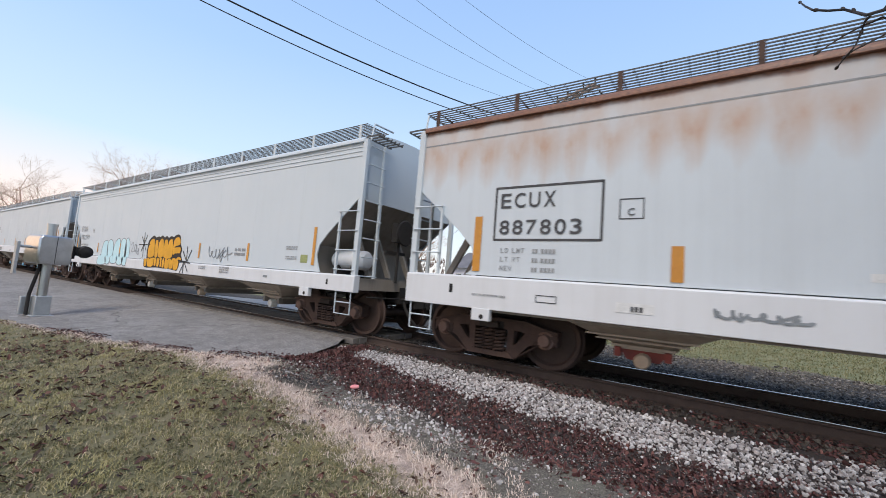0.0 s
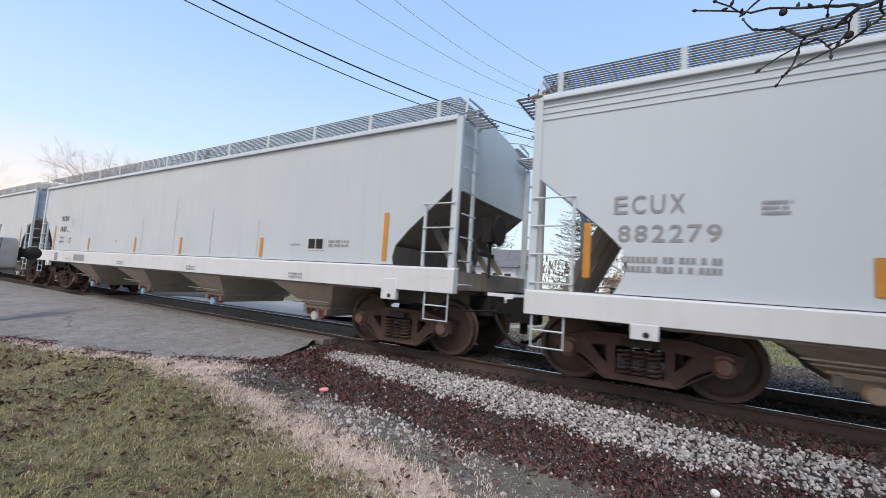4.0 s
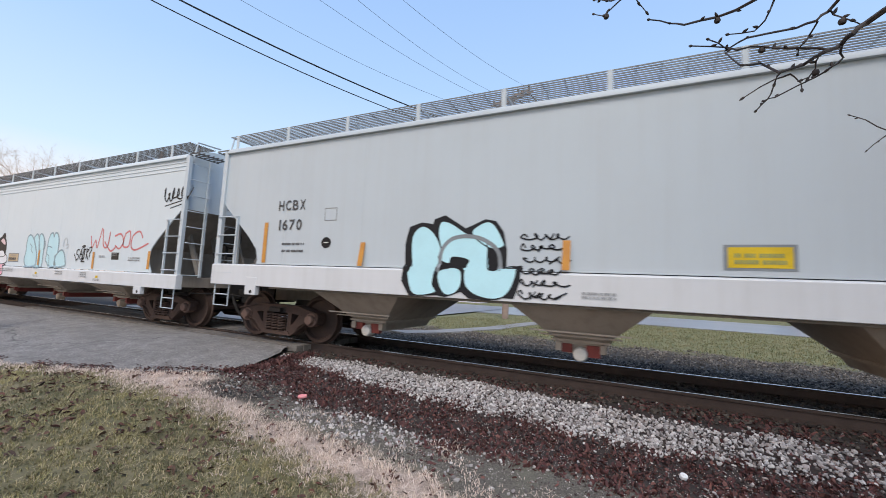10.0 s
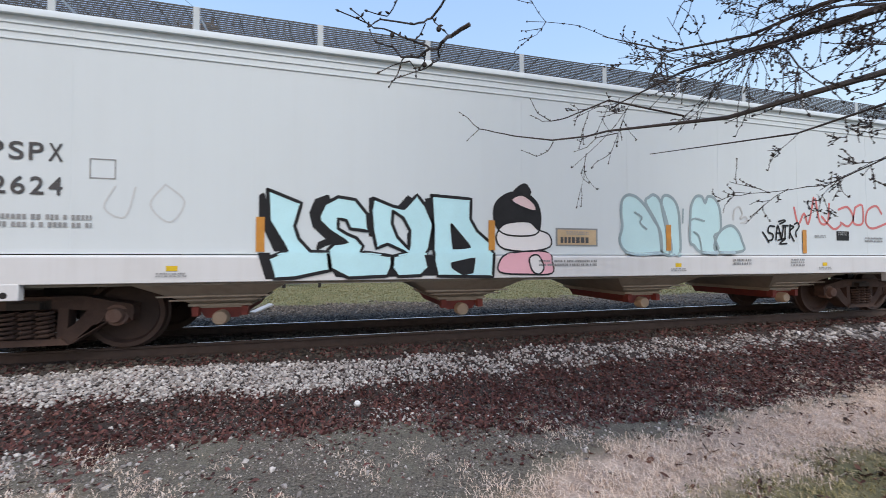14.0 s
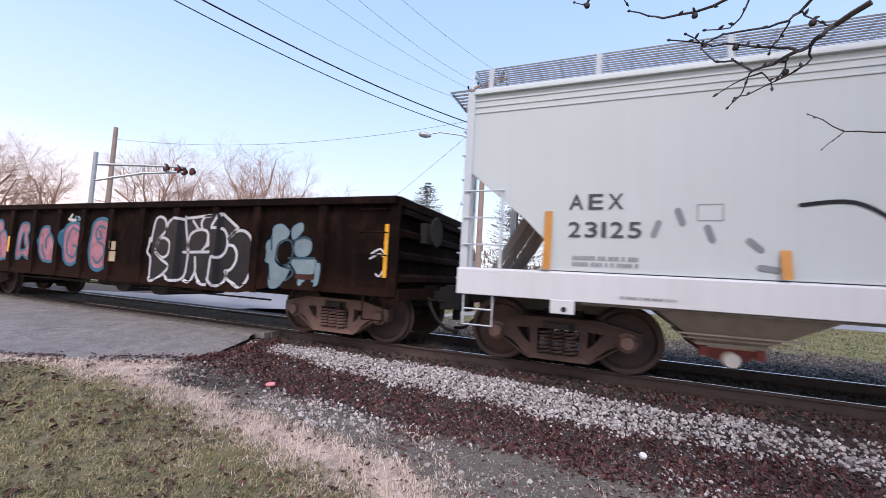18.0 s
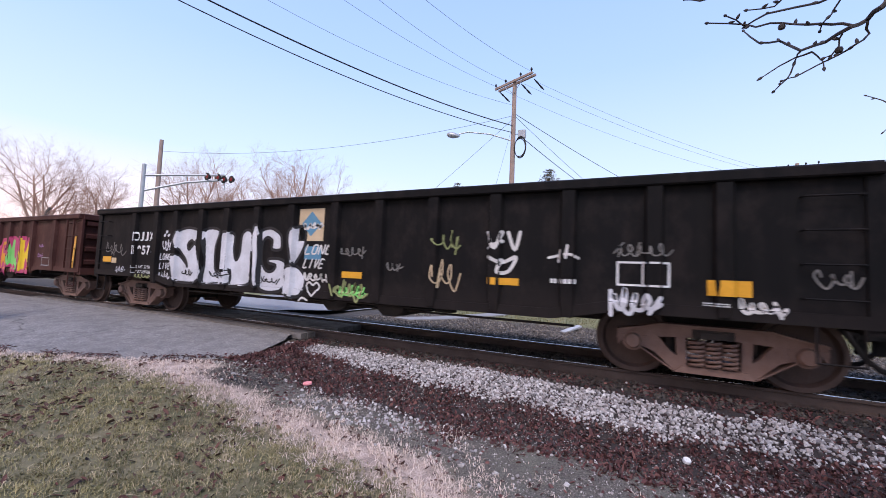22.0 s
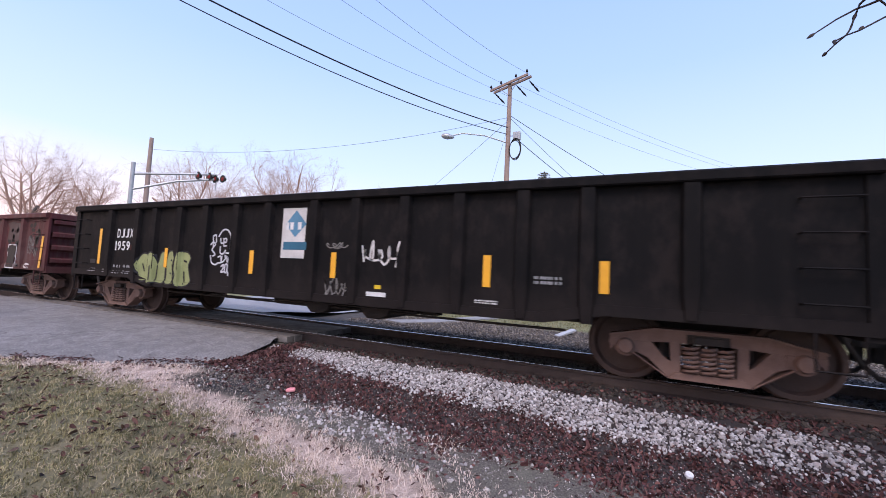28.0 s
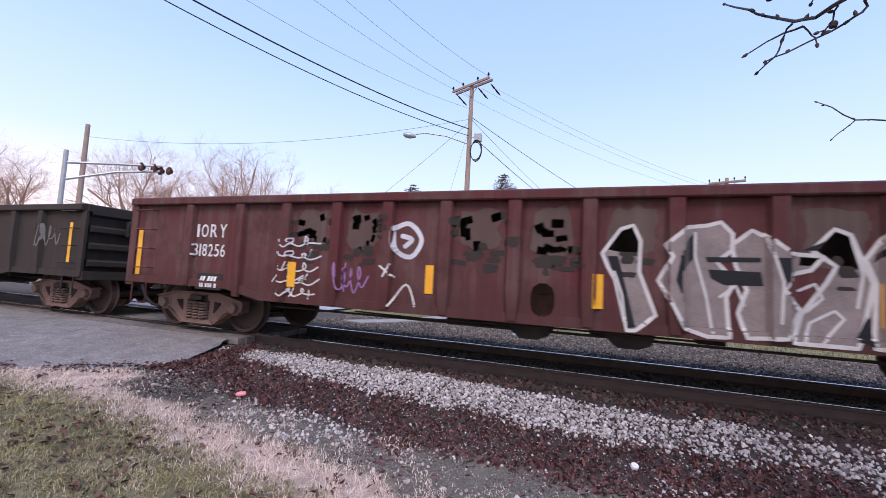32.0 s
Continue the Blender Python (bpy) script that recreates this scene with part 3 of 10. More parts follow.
crossing = thing("crossing_timbers", "weathered grey timber planks laid along the rails at the road crossing", "level crossing", kind="structure")
for k, (y0, y1) in enumerate([(5.86, 6.02), (6.03, 6.22), (6.42, 6.66), (6.68, 6.92), (6.94, 7.18), (7.2, 7.44), (7.46, 7.7), (7.91, 8.1), (8.11, 8.28), (8.29, 8.41)]):
    for j in range(4):
        x0 = ROAD_LEFT + j * 2.9
        part("plank", Geo().box(x0 + 0.01, x0 + 2.89 + (0.12 if j == 3 else 0) + rng.uniform(-0.03, 0.03) * (j == 3), y0, y1, -0.15, -0.035 + rng.uniform(-0.008, 0.004)), "timber", crossing)

# ---- the train: one chain of wagons at an even speed ----
PACE, TRAIN_END = 5.263, 32.0


def travelled(t):
    """How far the train has run after t seconds: it slows from 5.5 to 5.3 metres a second."""
    return 5.30 * t + 2.0 * (1 - math.exp(-t / 10))


def along(u):
    """Where a mark stands on the train that passes the camera u / PACE seconds before the start."""
    return -0.5 - travelled((-0.5 - u) / PACE)


WHEEL_R = 0.457
rolling = []             # (wheelset, place on its wagon)
wagons = []              # (wagon, place along the train)

wheel_mesh = Geo().lathe([(0.07, -0.07), (0.12, -0.085), (0.13, -0.03), (0.36, -0.005), (0.395, -0.068), (0.452, -0.068), (0.457, 0.03), (0.485, 0.045), (0.485, 0.068), (0.4, 0.068), (0.36, 0.03), (0.13, 0.01), (0.12, 0.06), (0.07, 0.06)], (0, 0, 0), "y", 32).mesh("wheel", MAT["wheel"])
tyre_mesh = Geo().lathe([(0.4575, -0.066), (0.4590, -0.06), (0.4590, 0.02), (0.4575, 0.028)], (0, 0, 0), "y", 32).mesh("tread", MAT["tread"])
axle_mesh = Geo().lathe([(0.05, -1.0), (0.07, -0.98), (0.085, -0.8), (0.085, -0.6), (0.08, 0.0), (0.085, 0.6), (0.085, 0.8), (0.07, 0.98), (0.05, 1.0)], (0, 0, 0), "y", 12).mesh("axle", MAT["wheel"])


def frame_geo():
    """The cast side frame of a truck, with its two windows, in the plane of x and z."""
    g = Geo()
    top = [(-1.09, 0.47), (-1.07, 0.58), (-0.84, 0.63), (-0.58, 0.7), (0.58, 0.7), (0.84, 0.63), (1.07, 0.58), (1.09, 0.47)]
    g.prism(top + [(0.98, 0.46), (0.8, 0.46), (0.6, 0.53), (0.34, 0.55), (-0.34, 0.55), (-0.6, 0.53), (-0.8, 0.46), (-0.98, 0.46)], -0.075, 0.075)
    for s in (-1, 1):
        g.prism([(s * 0.6, 0.54), (s * 0.83, 0.5), (s * 0.8, 0.4), (s * 0.64, 0.34), (s * 0.42, 0.13), (s * 0.24, 0.13), (s * 0.3, 0.25), (s * 0.46, 0.37)], -0.08, 0.08)
        g.prism([(s * 0.29, 0.56), (s * 0.4, 0.56), (s * 0.38, 0.2), (s * 0.28, 0.2)], -0.082, 0.082)
        g.prism([(s * 0.72, 0.53), (s * 1.08, 0.53), (s * 1.07, 0.38), (s * 1.0, 0.49), (s * 0.8, 0.49), (s * 0.73, 0.38)], -0.09, 0.09)
        g.prism([(s * 0.58, 0.675), (s * 0.58, 0.705), (s * 0.85, 0.64), (s * 1.08, 0.595), (s * 1.08, 0.565)], -0.115, 0.115)
        g.prism([(s * 0.82, 0.385), (s * 0.84, 0.41), (s * 0.44, 0.15), (s * 0.42, 0.12)], -0.11, 0.11)
    g.box(-0.58, 0.58, -0.115, 0.115, 0.678, 0.708)
    g.prism([(-0.42, 0.12), (0.42, 0.12), (0.34, 0.2), (-0.34, 0.2)], -0.12, 0.12)
    return g


frame_mesh = frame_geo().mesh("side_frame", MAT["truck"])
frame_brown = frame_geo().mesh("side_frame", MAT["truck_brown"])
spring_mesh = Geo().tube([(0.076 * math.cos(i * math.pi / 4), -0.04 + 0.076 * math.sin(i * math.pi / 4), 0.2 + 0.32 * i / 48) for i in range(49)], 0.019, 6).mesh("coil_spring", MAT["truck"])
spring_brown = Geo().tube([(0.076 * math.cos(i * math.pi / 4), -0.04 + 0.076 * math.sin(i * math.pi / 4), 0.2 + 0.32 * i / 48) for i in range(49)], 0.019, 6).mesh("coil_spring", MAT["truck_brown"])
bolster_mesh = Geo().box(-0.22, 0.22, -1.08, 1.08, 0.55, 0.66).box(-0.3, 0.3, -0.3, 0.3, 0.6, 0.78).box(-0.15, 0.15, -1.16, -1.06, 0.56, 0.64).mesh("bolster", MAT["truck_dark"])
bearing_mesh = Geo().lathe([(0.03, -0.14), (0.085, -0.13), (0.1, -0.09), (0.1, -0.06), (0.135, -0.055), (0.135, 0.1)], (0, 0, 0), "y", 14).mesh("bearing", MAT["truck"])
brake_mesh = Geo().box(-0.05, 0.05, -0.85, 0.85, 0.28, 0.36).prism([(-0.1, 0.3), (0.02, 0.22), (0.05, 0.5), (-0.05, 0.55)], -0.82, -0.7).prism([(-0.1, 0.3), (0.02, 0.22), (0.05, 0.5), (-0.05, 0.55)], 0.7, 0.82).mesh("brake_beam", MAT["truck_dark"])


def truck(wagon, xc, casting=frame_mesh):
    bol = part("bolster", bolster_mesh, None, wagon)
    bol.matrix_basis = pose(xc, 0, 0)
    for s in (-1, 1):
        side = part("side_frame", casting, None, wagon, "rusty cast truck side frame")
        side.matrix_basis = pose(xc, s * 1.0, 0)
        for k in (-0.17, 0.0, 0.17):
            part("coil_spring", spring_mesh if casting is frame_mesh else spring_brown, None, side).matrix_basis = pose(k, s * 0.045 if s < 0 else 0.0, 0)
        for d in (-0.89, 0.89):
            part("bearing", bearing_mesh, None, side).matrix_basis = pose(d, -0.02 if s < 0 else 0.02, WHEEL_R, 0, 0, 0 if s < 0 else 180)
        part("brake_beam", brake_mesh, None, bol).matrix_basis = pose(s * 0.42, 0, 0, 0, 0, 0 if s < 0 else 180)
    for d in (-0.89, 0.89):
        ws = part("wheelset", axle_mesh, None, wagon)
        ws.matrix_basis = pose(xc + d, 0, WHEEL_R)
        for s in (-1, 1):
            w = part("wheel", wheel_mesh, None, ws, "rust-brown steel wheel with a bright tread")
            w.matrix_basis = pose(0, s * 0.765, 0, 0, 0, 0 if s < 0 else 180)
        rolling.append((ws, (xc + d, 0, WHEEL_R)))


def bar_rungs(g, p, across, heights, r=0.012):
    """Ladder rungs: bent bars from p along the vector across, one at each height."""
    a = Vector(across)
    for z in heights:
        q = Vector((p[0], p[1], z))
        g.tube([q, q + a], r, 6)
    return g


coupler_geo = Geo().box(0.0, 0.55, -0.09, 0.09, 0.78, 0.92).prism([(0.5, 0.14), (0.72, 0.16), (0.8, 0.03), (0.68, -0.02), (0.7, -0.13), (0.5, -0.14)], 0.65, 1.01, "z")
coupler_geo.box(-0.35, 0.05, -0.32, 0.32, 0.68, 1.02).box(0.3, 0.46, -0.17, 0.17, 0.6, 1.0).prism([(0.42, 0.2), (0.6, 0.22), (0.7, 0.1), (0.62, -0.06), (0.6, -0.2), (0.42, -0.2)], 0.62, 1.04, "z")
coupler_geo.box(0.52, 0.62, -0.06, 0.06, 0.42, 0.64).tube([(0.02, -1.3, 0.8), (0.1, -0.4, 0.78), (0.45, -0.12, 0.74), (0.56, -0.02, 0.66)], 0.016, 6)
coupler_mesh = coupler_geo.mesh("coupler", MAT["black_steel"])
hose_mesh = Geo().tube([(0.12, -0.3, 0.8), (0.2, -0.31, 0.62), (0.32, -0.3, 0.42), (0.48, -0.26, 0.27), (0.66, -0.2, 0.23)], 0.032, 8).lathe([(0.01, -0.05), (0.045, -0.04), (0.05, 0.04), (0.01, 0.05)], (0.64, -0.2, 0.23), "x", 8).mesh("air_hose", MAT["black_steel"])


def coupling(wagon, half):
    for s in (-1, 1):
        c = part("coupler", coupler_mesh, None, wagon, "black steel knuckle coupler")
        c.matrix_basis = pose(s * (half - 0.02), 0, 0, 0, 0, 0 if s > 0 else 180)
        part("air_hose", hose_mesh, None, c)


def hopper(label, u_right, u_left, body, sill=(0.88, 1.21), eave=3.85, beads=True, under="hopper_bay", caps=("cap_white",) * 4, gate="red_gate", outlets=4, grate="grating", centres=None, tank=True, ends="hopper_grey", board_gap=1.45, bars=11, jack=1.45, prop=None):
    """A covered hopper wagon. x runs along it, the side towards the camera is at y = -1.58."""
    u_right, u_left = along(u_right), along(u_left)
    L, mid = u_right - u_left, (u_right + u_left) / 2
    h = L / 2
    w = thing("covered_hopper_wagon", label, "freight wagon", "wagons of the train")
    s0, s1 = sill
    inset = 0.12
    cut = lambda s: [(s * (h - inset), 2.72), (s * (h - 0.55), 2.36), (s * (h - 0.95), 2.02), (s * (h - 1.18), 1.78), (s * (h - 1.24), 1.58), (s * (h - 1.2), 1.42), (s * (h - 1.1), s1 + 0.01)]
    outline = [(h - inset, eave)] + cut(1) + cut(-1)[::-1] + [(-h + inset, eave)]
    for s in (-1, 1):
        side = part("side_sheet", Geo().prism(outline, s * 1.58, s * 1.555), body, w)
        n = max(3, round((L - 1) / 1.72))
        for k in range(1, n):
            x = -h + inset + (L - 2 * inset) * k / n
            if abs(x) < h - 1.6:
                part("panel_seam", Geo().box(x - 0.022, x + 0.022, s * 1.5785, s * 1.582, s1 + 0.03, eave - 0.06), body, side)
        if beads:
            for z in (eave - 0.28, eave - 0.19, eave - 0.1):
                part("bead", Geo().prism([(s * 1.575, z - 0.018), (s * 1.592, z - 0.008), (s * 1.592, z + 0.008), (s * 1.575, z + 0.018)], -h + inset, h - inset, "x"), body, side)
        chord = Geo().prism([(s * 1.55, eave - 0.02), (s * 1.63, eave - 0.02), (s * 1.63, eave + 0.03), (s * 1.60, eave + 0.075), (s * 1.5, eave + 0.09)], -h + inset, h - inset, "x")
        part("top_chord", chord, body, w, bevel=0.006)
        edge = Geo().prism([(s * 1.5, s0), (s * 1.645, s0), (s * 1.645, s1 - 0.026), (s * 1.61, s1 - 0.004), (s * 1.5, s1)], -h, h, "x")
        lip = part("side_sill", edge, "sill_white", w, "white side sill channel", bevel=0.008)
        for e in (-1, 1):
            x = e * (h - jack)
            pad = part("jacking_pad", Geo().box(x - 0.15, x + 0.15, min(s * 1.56, s * 1.652), max(s * 1.56, s * 1.652), s0 - 0.17, s0 + (0.17 if jack < 1.4 else 0.01)), "sill_white", lip, "white jacking pad with a round hole", bevel=0.008)
            part("pad_hole", Geo().lathe([(0.004, s * 1.65), (0.036, s * 1.65), (0.036, s * 1.6545), (0.004, s * 1.6545)], (x + 0.02, 0, s0 - 0.11), "y", 12), "black_steel", pad)
        part("sill_flange", Geo().box(-h + 1.6, h - 1.6, s * 1.56, s * 1.5, s0 - 0.035, s0), "hopper_under", lip)
    arc = [(1.5 * math.cos(a), eave + 0.05 + 0.33 * math.sin(a)) for a in [math.pi * k / 12 for k in range(13)]]
    roof = part("roof", Geo().prism(arc + [(-1.5, eave - 0.05), (1.5, eave - 0.05)], -h + inset + 0.02, h - inset - 0.02, "x"), body, w)
    for k in range(4):
        x = -h + L * (k + 0.5) / 4
        part("hatch", Geo().lathe([(0.38, -0.05), (0.38, 0.08), (0.33, 0.11), (0.1, 0.13)], (x, 0, eave + 0.38), "z", 16), body, roof, "round roof hatch")
    # walkways of steel grating on brackets
    zb = eave + 0.36
    for s in (-1, 1):
        g = Geo()
        for k in range(bars):
            y = s * (0.98 + 0.6 * k / (bars - 1))
            g.box(-h + 0.1, h - 0.1, y - 0.003, y + 0.003, zb - 0.02, zb)
        x = -h + 0.1
        while x < h:
            g.box(x, x + 0.008, min(s * 0.98, s * 1.58), max(s * 0.98, s * 1.58), zb - 0.012, zb - 0.004)
            x += 0.3
        walkway = part("running_board", g, grate, w, "see-through steel grating walkway")
        for k in range(int((L - 0.6) / board_gap) + 1):
            x = -h + 0.35 + k * board_gap
            b = Geo().box(x - 0.035, x + 0.035, s * 1.575, s * 1.59, eave + 0.07, zb)
            b.prism([(s * 1.57, zb - 0.035), (s * 0.95, zb - 0.035), (s * 1.1, eave + 0.28), (s * 1.15, eave + 0.28)], x - 0.004, x + 0.004, "x")
            part("bracket", b, prop or ends, walkway)
    # ends: upper wall, slope sheet, posts, ladders and platform
    for s in (-1, 1):
        x1 = s * (h - inset - 0.01)
        e = part("end_sheet", Geo().prism([(x1, 2.7), (x1, eave + 0.02), (x1 - s * 0.03, eave + 0.02), (x1 - s * 0.03, 2.7)], -1.54, 1.54), body, w)
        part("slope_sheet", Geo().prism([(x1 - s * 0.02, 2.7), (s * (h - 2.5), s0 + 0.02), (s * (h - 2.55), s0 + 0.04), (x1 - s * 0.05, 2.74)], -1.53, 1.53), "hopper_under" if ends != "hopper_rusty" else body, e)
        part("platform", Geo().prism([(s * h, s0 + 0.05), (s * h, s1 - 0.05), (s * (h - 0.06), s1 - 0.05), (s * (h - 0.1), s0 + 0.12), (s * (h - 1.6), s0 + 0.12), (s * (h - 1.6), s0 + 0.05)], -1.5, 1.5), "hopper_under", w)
        for y in (-1, 1):
            post = part("corner_post", Geo().box(min(s * (h - 0.02), s * (h - 0.13)), max(s * (h - 0.02), s * (h - 0.13)), y * 1.58 - 0.04, y * 1.58 + 0.04, s0 + 0.02, eave + 0.03), ends, w, bevel=0.006)
            if y == -1:
                g = Geo().box(min(s * (h + 0.0), s * (h - 0.05)), max(s * (h + 0.0), s * (h - 0.05)), -1.14, -1.09, s1 - 0.05, eave + 0.02)
                part("end_ladder", g, ends, post)
                for k in range(8):
                    part("rung", bar_rungs(Geo(), (s * (h + 0.035), -1.56, 0), (0, 0.45, 0), [1.2 + 0.36 * k]), ends, post)
                g = Geo().box(s * (h - 0.6) - 0.02, s * (h - 0.6) + 0.02, -1.62, -1.58, s1, 2.45)
                part("side_ladder", g, ends, post)
                for k in range(4):
                    part("rung", bar_rungs(Geo(), (s * (h - 0.06), -1.635, 0), (-s * 0.56, 0, 0), [1.3 + 0.38 * k]), ends, post)
                g = Geo().tube([(s * (h - 0.1), -1.6, s0 + 0.05), (s * (h - 0.1), -1.6, s0 - 0.42), (s * (h - 0.52), -1.6, s0 - 0.42), (s * (h - 0.52), -1.6, s0 + 0.05)], 0.015, 6)
                g.tube([(s * (h - 0.1), -1.6, s0 - 0.2), (s * (h - 0.52), -1.6, s0 - 0.2)], 0.013, 6)
                part("stirrup_step", g, ends, post)
            g = Geo().tube([(x1 + s * 0.09, y * 1.52, eave), (x1 + s * 0.09, y * 1.45, zb + 0.02), (x1 + s * 0.09, y * 0.9, zb + 0.04)], 0.02, 6)
            part("end_hoop", g, ends, post)
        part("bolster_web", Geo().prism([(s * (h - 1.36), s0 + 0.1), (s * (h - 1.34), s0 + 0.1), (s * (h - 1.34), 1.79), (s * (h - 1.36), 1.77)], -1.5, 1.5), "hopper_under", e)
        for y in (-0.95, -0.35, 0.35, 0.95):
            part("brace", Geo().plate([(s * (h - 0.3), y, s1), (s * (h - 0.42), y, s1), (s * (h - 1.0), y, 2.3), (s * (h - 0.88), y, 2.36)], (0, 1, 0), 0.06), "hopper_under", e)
        zw = eave + 0.09
        for y in [d * (0.92 + 0.11 * k) for d in (-1, 1) for k in range(7)]:
            part("walk_bar", Geo().box(min(s * (h - 0.1), s * (h + 0.28)), max(s * (h - 0.1), s * (h + 0.28)), y - 0.004, y + 0.004, zw - 0.03, zw), grate, e)
        for d, q in ((-0.06, -1), (-0.06, 1), (0.24, -1), (0.24, 1)):
            part("walk_bearer", Geo().box(s * (h + d) - 0.012, s * (h + d) + 0.012, min(q * 0.9, q * 1.6), max(q * 0.9, q * 1.6), zw - 0.05, zw - 0.03), grate, e)
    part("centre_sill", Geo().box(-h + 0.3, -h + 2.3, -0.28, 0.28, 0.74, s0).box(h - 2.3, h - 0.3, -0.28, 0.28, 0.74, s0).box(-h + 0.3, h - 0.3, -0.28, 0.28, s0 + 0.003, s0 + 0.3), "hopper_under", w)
    if tank:
        t = part("air_tank", Geo().lathe([(0.02, -0.5), (0.15, -0.47), (0.2, -0.4), (0.2, 0.4), (0.15, 0.47), (0.02, 0.5)], (h - 0.75, -1.05, 1.52), "x", 18), "sill_white", w, "pale air reservoir cylinder")
        for d in (1.0, 0.56):
            part("tank_bracket", Geo().box(h - d, h - d + 0.06, -1.25, -0.9, s1 - 0.1, 1.4), "black_steel", t)
    g = Geo().box(h + 0.0, h + 0.16, -0.72, -0.42, 1.95, 2.35).tube([(h + 0.08, -0.57, 1.95), (h + 0.08, -0.57, s1 - 0.1)], 0.03, 8)
    g.lathe([(0.2, 0.0), (0.25, 0.0), (0.27, 0.02), (0.25, 0.04), (0.2, 0.04)], (h + 0.22, -0.57, 2.15), "x", 22)
    g.tube([(h + 0.24, -0.81, 2.15), (h + 0.24, -0.33, 2.15)], 0.015, 6).tube([(h + 0.24, -0.57, 1.91), (h + 0.24, -0.57, 2.39)], 0.015, 6).tube([(h + 0.1, -0.57, 2.15), (h + 0.25, -0.57, 2.15)], 0.03, 8)
    g.box(h + 0.0, h + 0.05, -0.9, -0.3, 1.7, 1.76)
    part("hand_brake", g, "black_steel", w, "hand brake wheel and gear box")
    xs = centres if centres else [(-1.5 + k) * (L - 3.4) / outlets for k in range(outlets)]
    for k, x in enumerate(xs):
        g, d = Geo(), (0.93, 0.34)
        zt, zl = s0 - 0.005, 0.56
        ring = lambda hx, hy, z: [(x - hx, -hy, z), (x + hx, -hy, z), (x + hx, hy, z), (x - hx, hy, z)]
        for rr in (ring(d[0], 1.48, zt), ring(d[1] + 0.02, 0.95, zl), ring(d[1], 0.95, zl - 0.06)):
            g.v += rr
        for j in range(2):
            g.f += [(4 * j + i, 4 * j + (i + 1) % 4, 4 * j + 4 + (i + 1) % 4, 4 * j + 4 + i) for i in range(4)]
        g.f += [(0, 1, 2, 3), (8, 9, 10, 11)]
        out = part("outlet_hopper", g, under, w, "dusty tan discharge hopper")
        part("outlet_flange", Geo().box(x - d[1] - 0.05, x + d[1] + 0.05, -1.0, 1.0, zl - 0.03, zl), under, out)
        gg = Geo().prism([(x - 0.3, zl - 0.06), (x + 0.3, zl - 0.06), (x + 0.2, 0.36), (x - 0.2, 0.36)], -0.9, 0.9).box(x - 0.34, x - 0.26, -1.02, -0.9, 0.4, 0.52).box(x + 0.26, x + 0.34, -1.02, -0.9, 0.4, 0.52)
        part("outlet_gate", gg, gate, out)
        if gate == "hopper_bay":
            part("outlet_valve", Geo().box(x + 0.08, x + 0.26, -1.0, -0.9, 0.34, 0.5), "red_gate", out, "worn red outlet valve")
            part("outlet_latch", Geo().box(x - 0.26, x - 0.12, -0.98, -0.9, 0.38, 0.5), "red_gate", out, "worn red latch")
        for d_z in (0.1, 0.2):
            part("stiffener", Geo().box(x - d[1] - 0.11 - d_z, x + d[1] + 0.11 + d_z, -1.06 - d_z * 1.2, -1.03 - d_z * 1.2, zl + d_z * 0.58, zl + d_z * 0.58 + 0.02), under, out)
        part("outlet_cap", Geo().lathe([(0.02, -0.07), (0.085, -0.065), (0.1, -0.04), (0.1, 0.1)], (x, -0.98, 0.37), "y", 18), caps[k % len(caps)], out, "round outlet cap")
    for s in (-1, 1):
        truck(w, s * (h - 1.36), frame_brown)
    coupling(w, h)
    wagons.append((w, mid))
    return w, mid


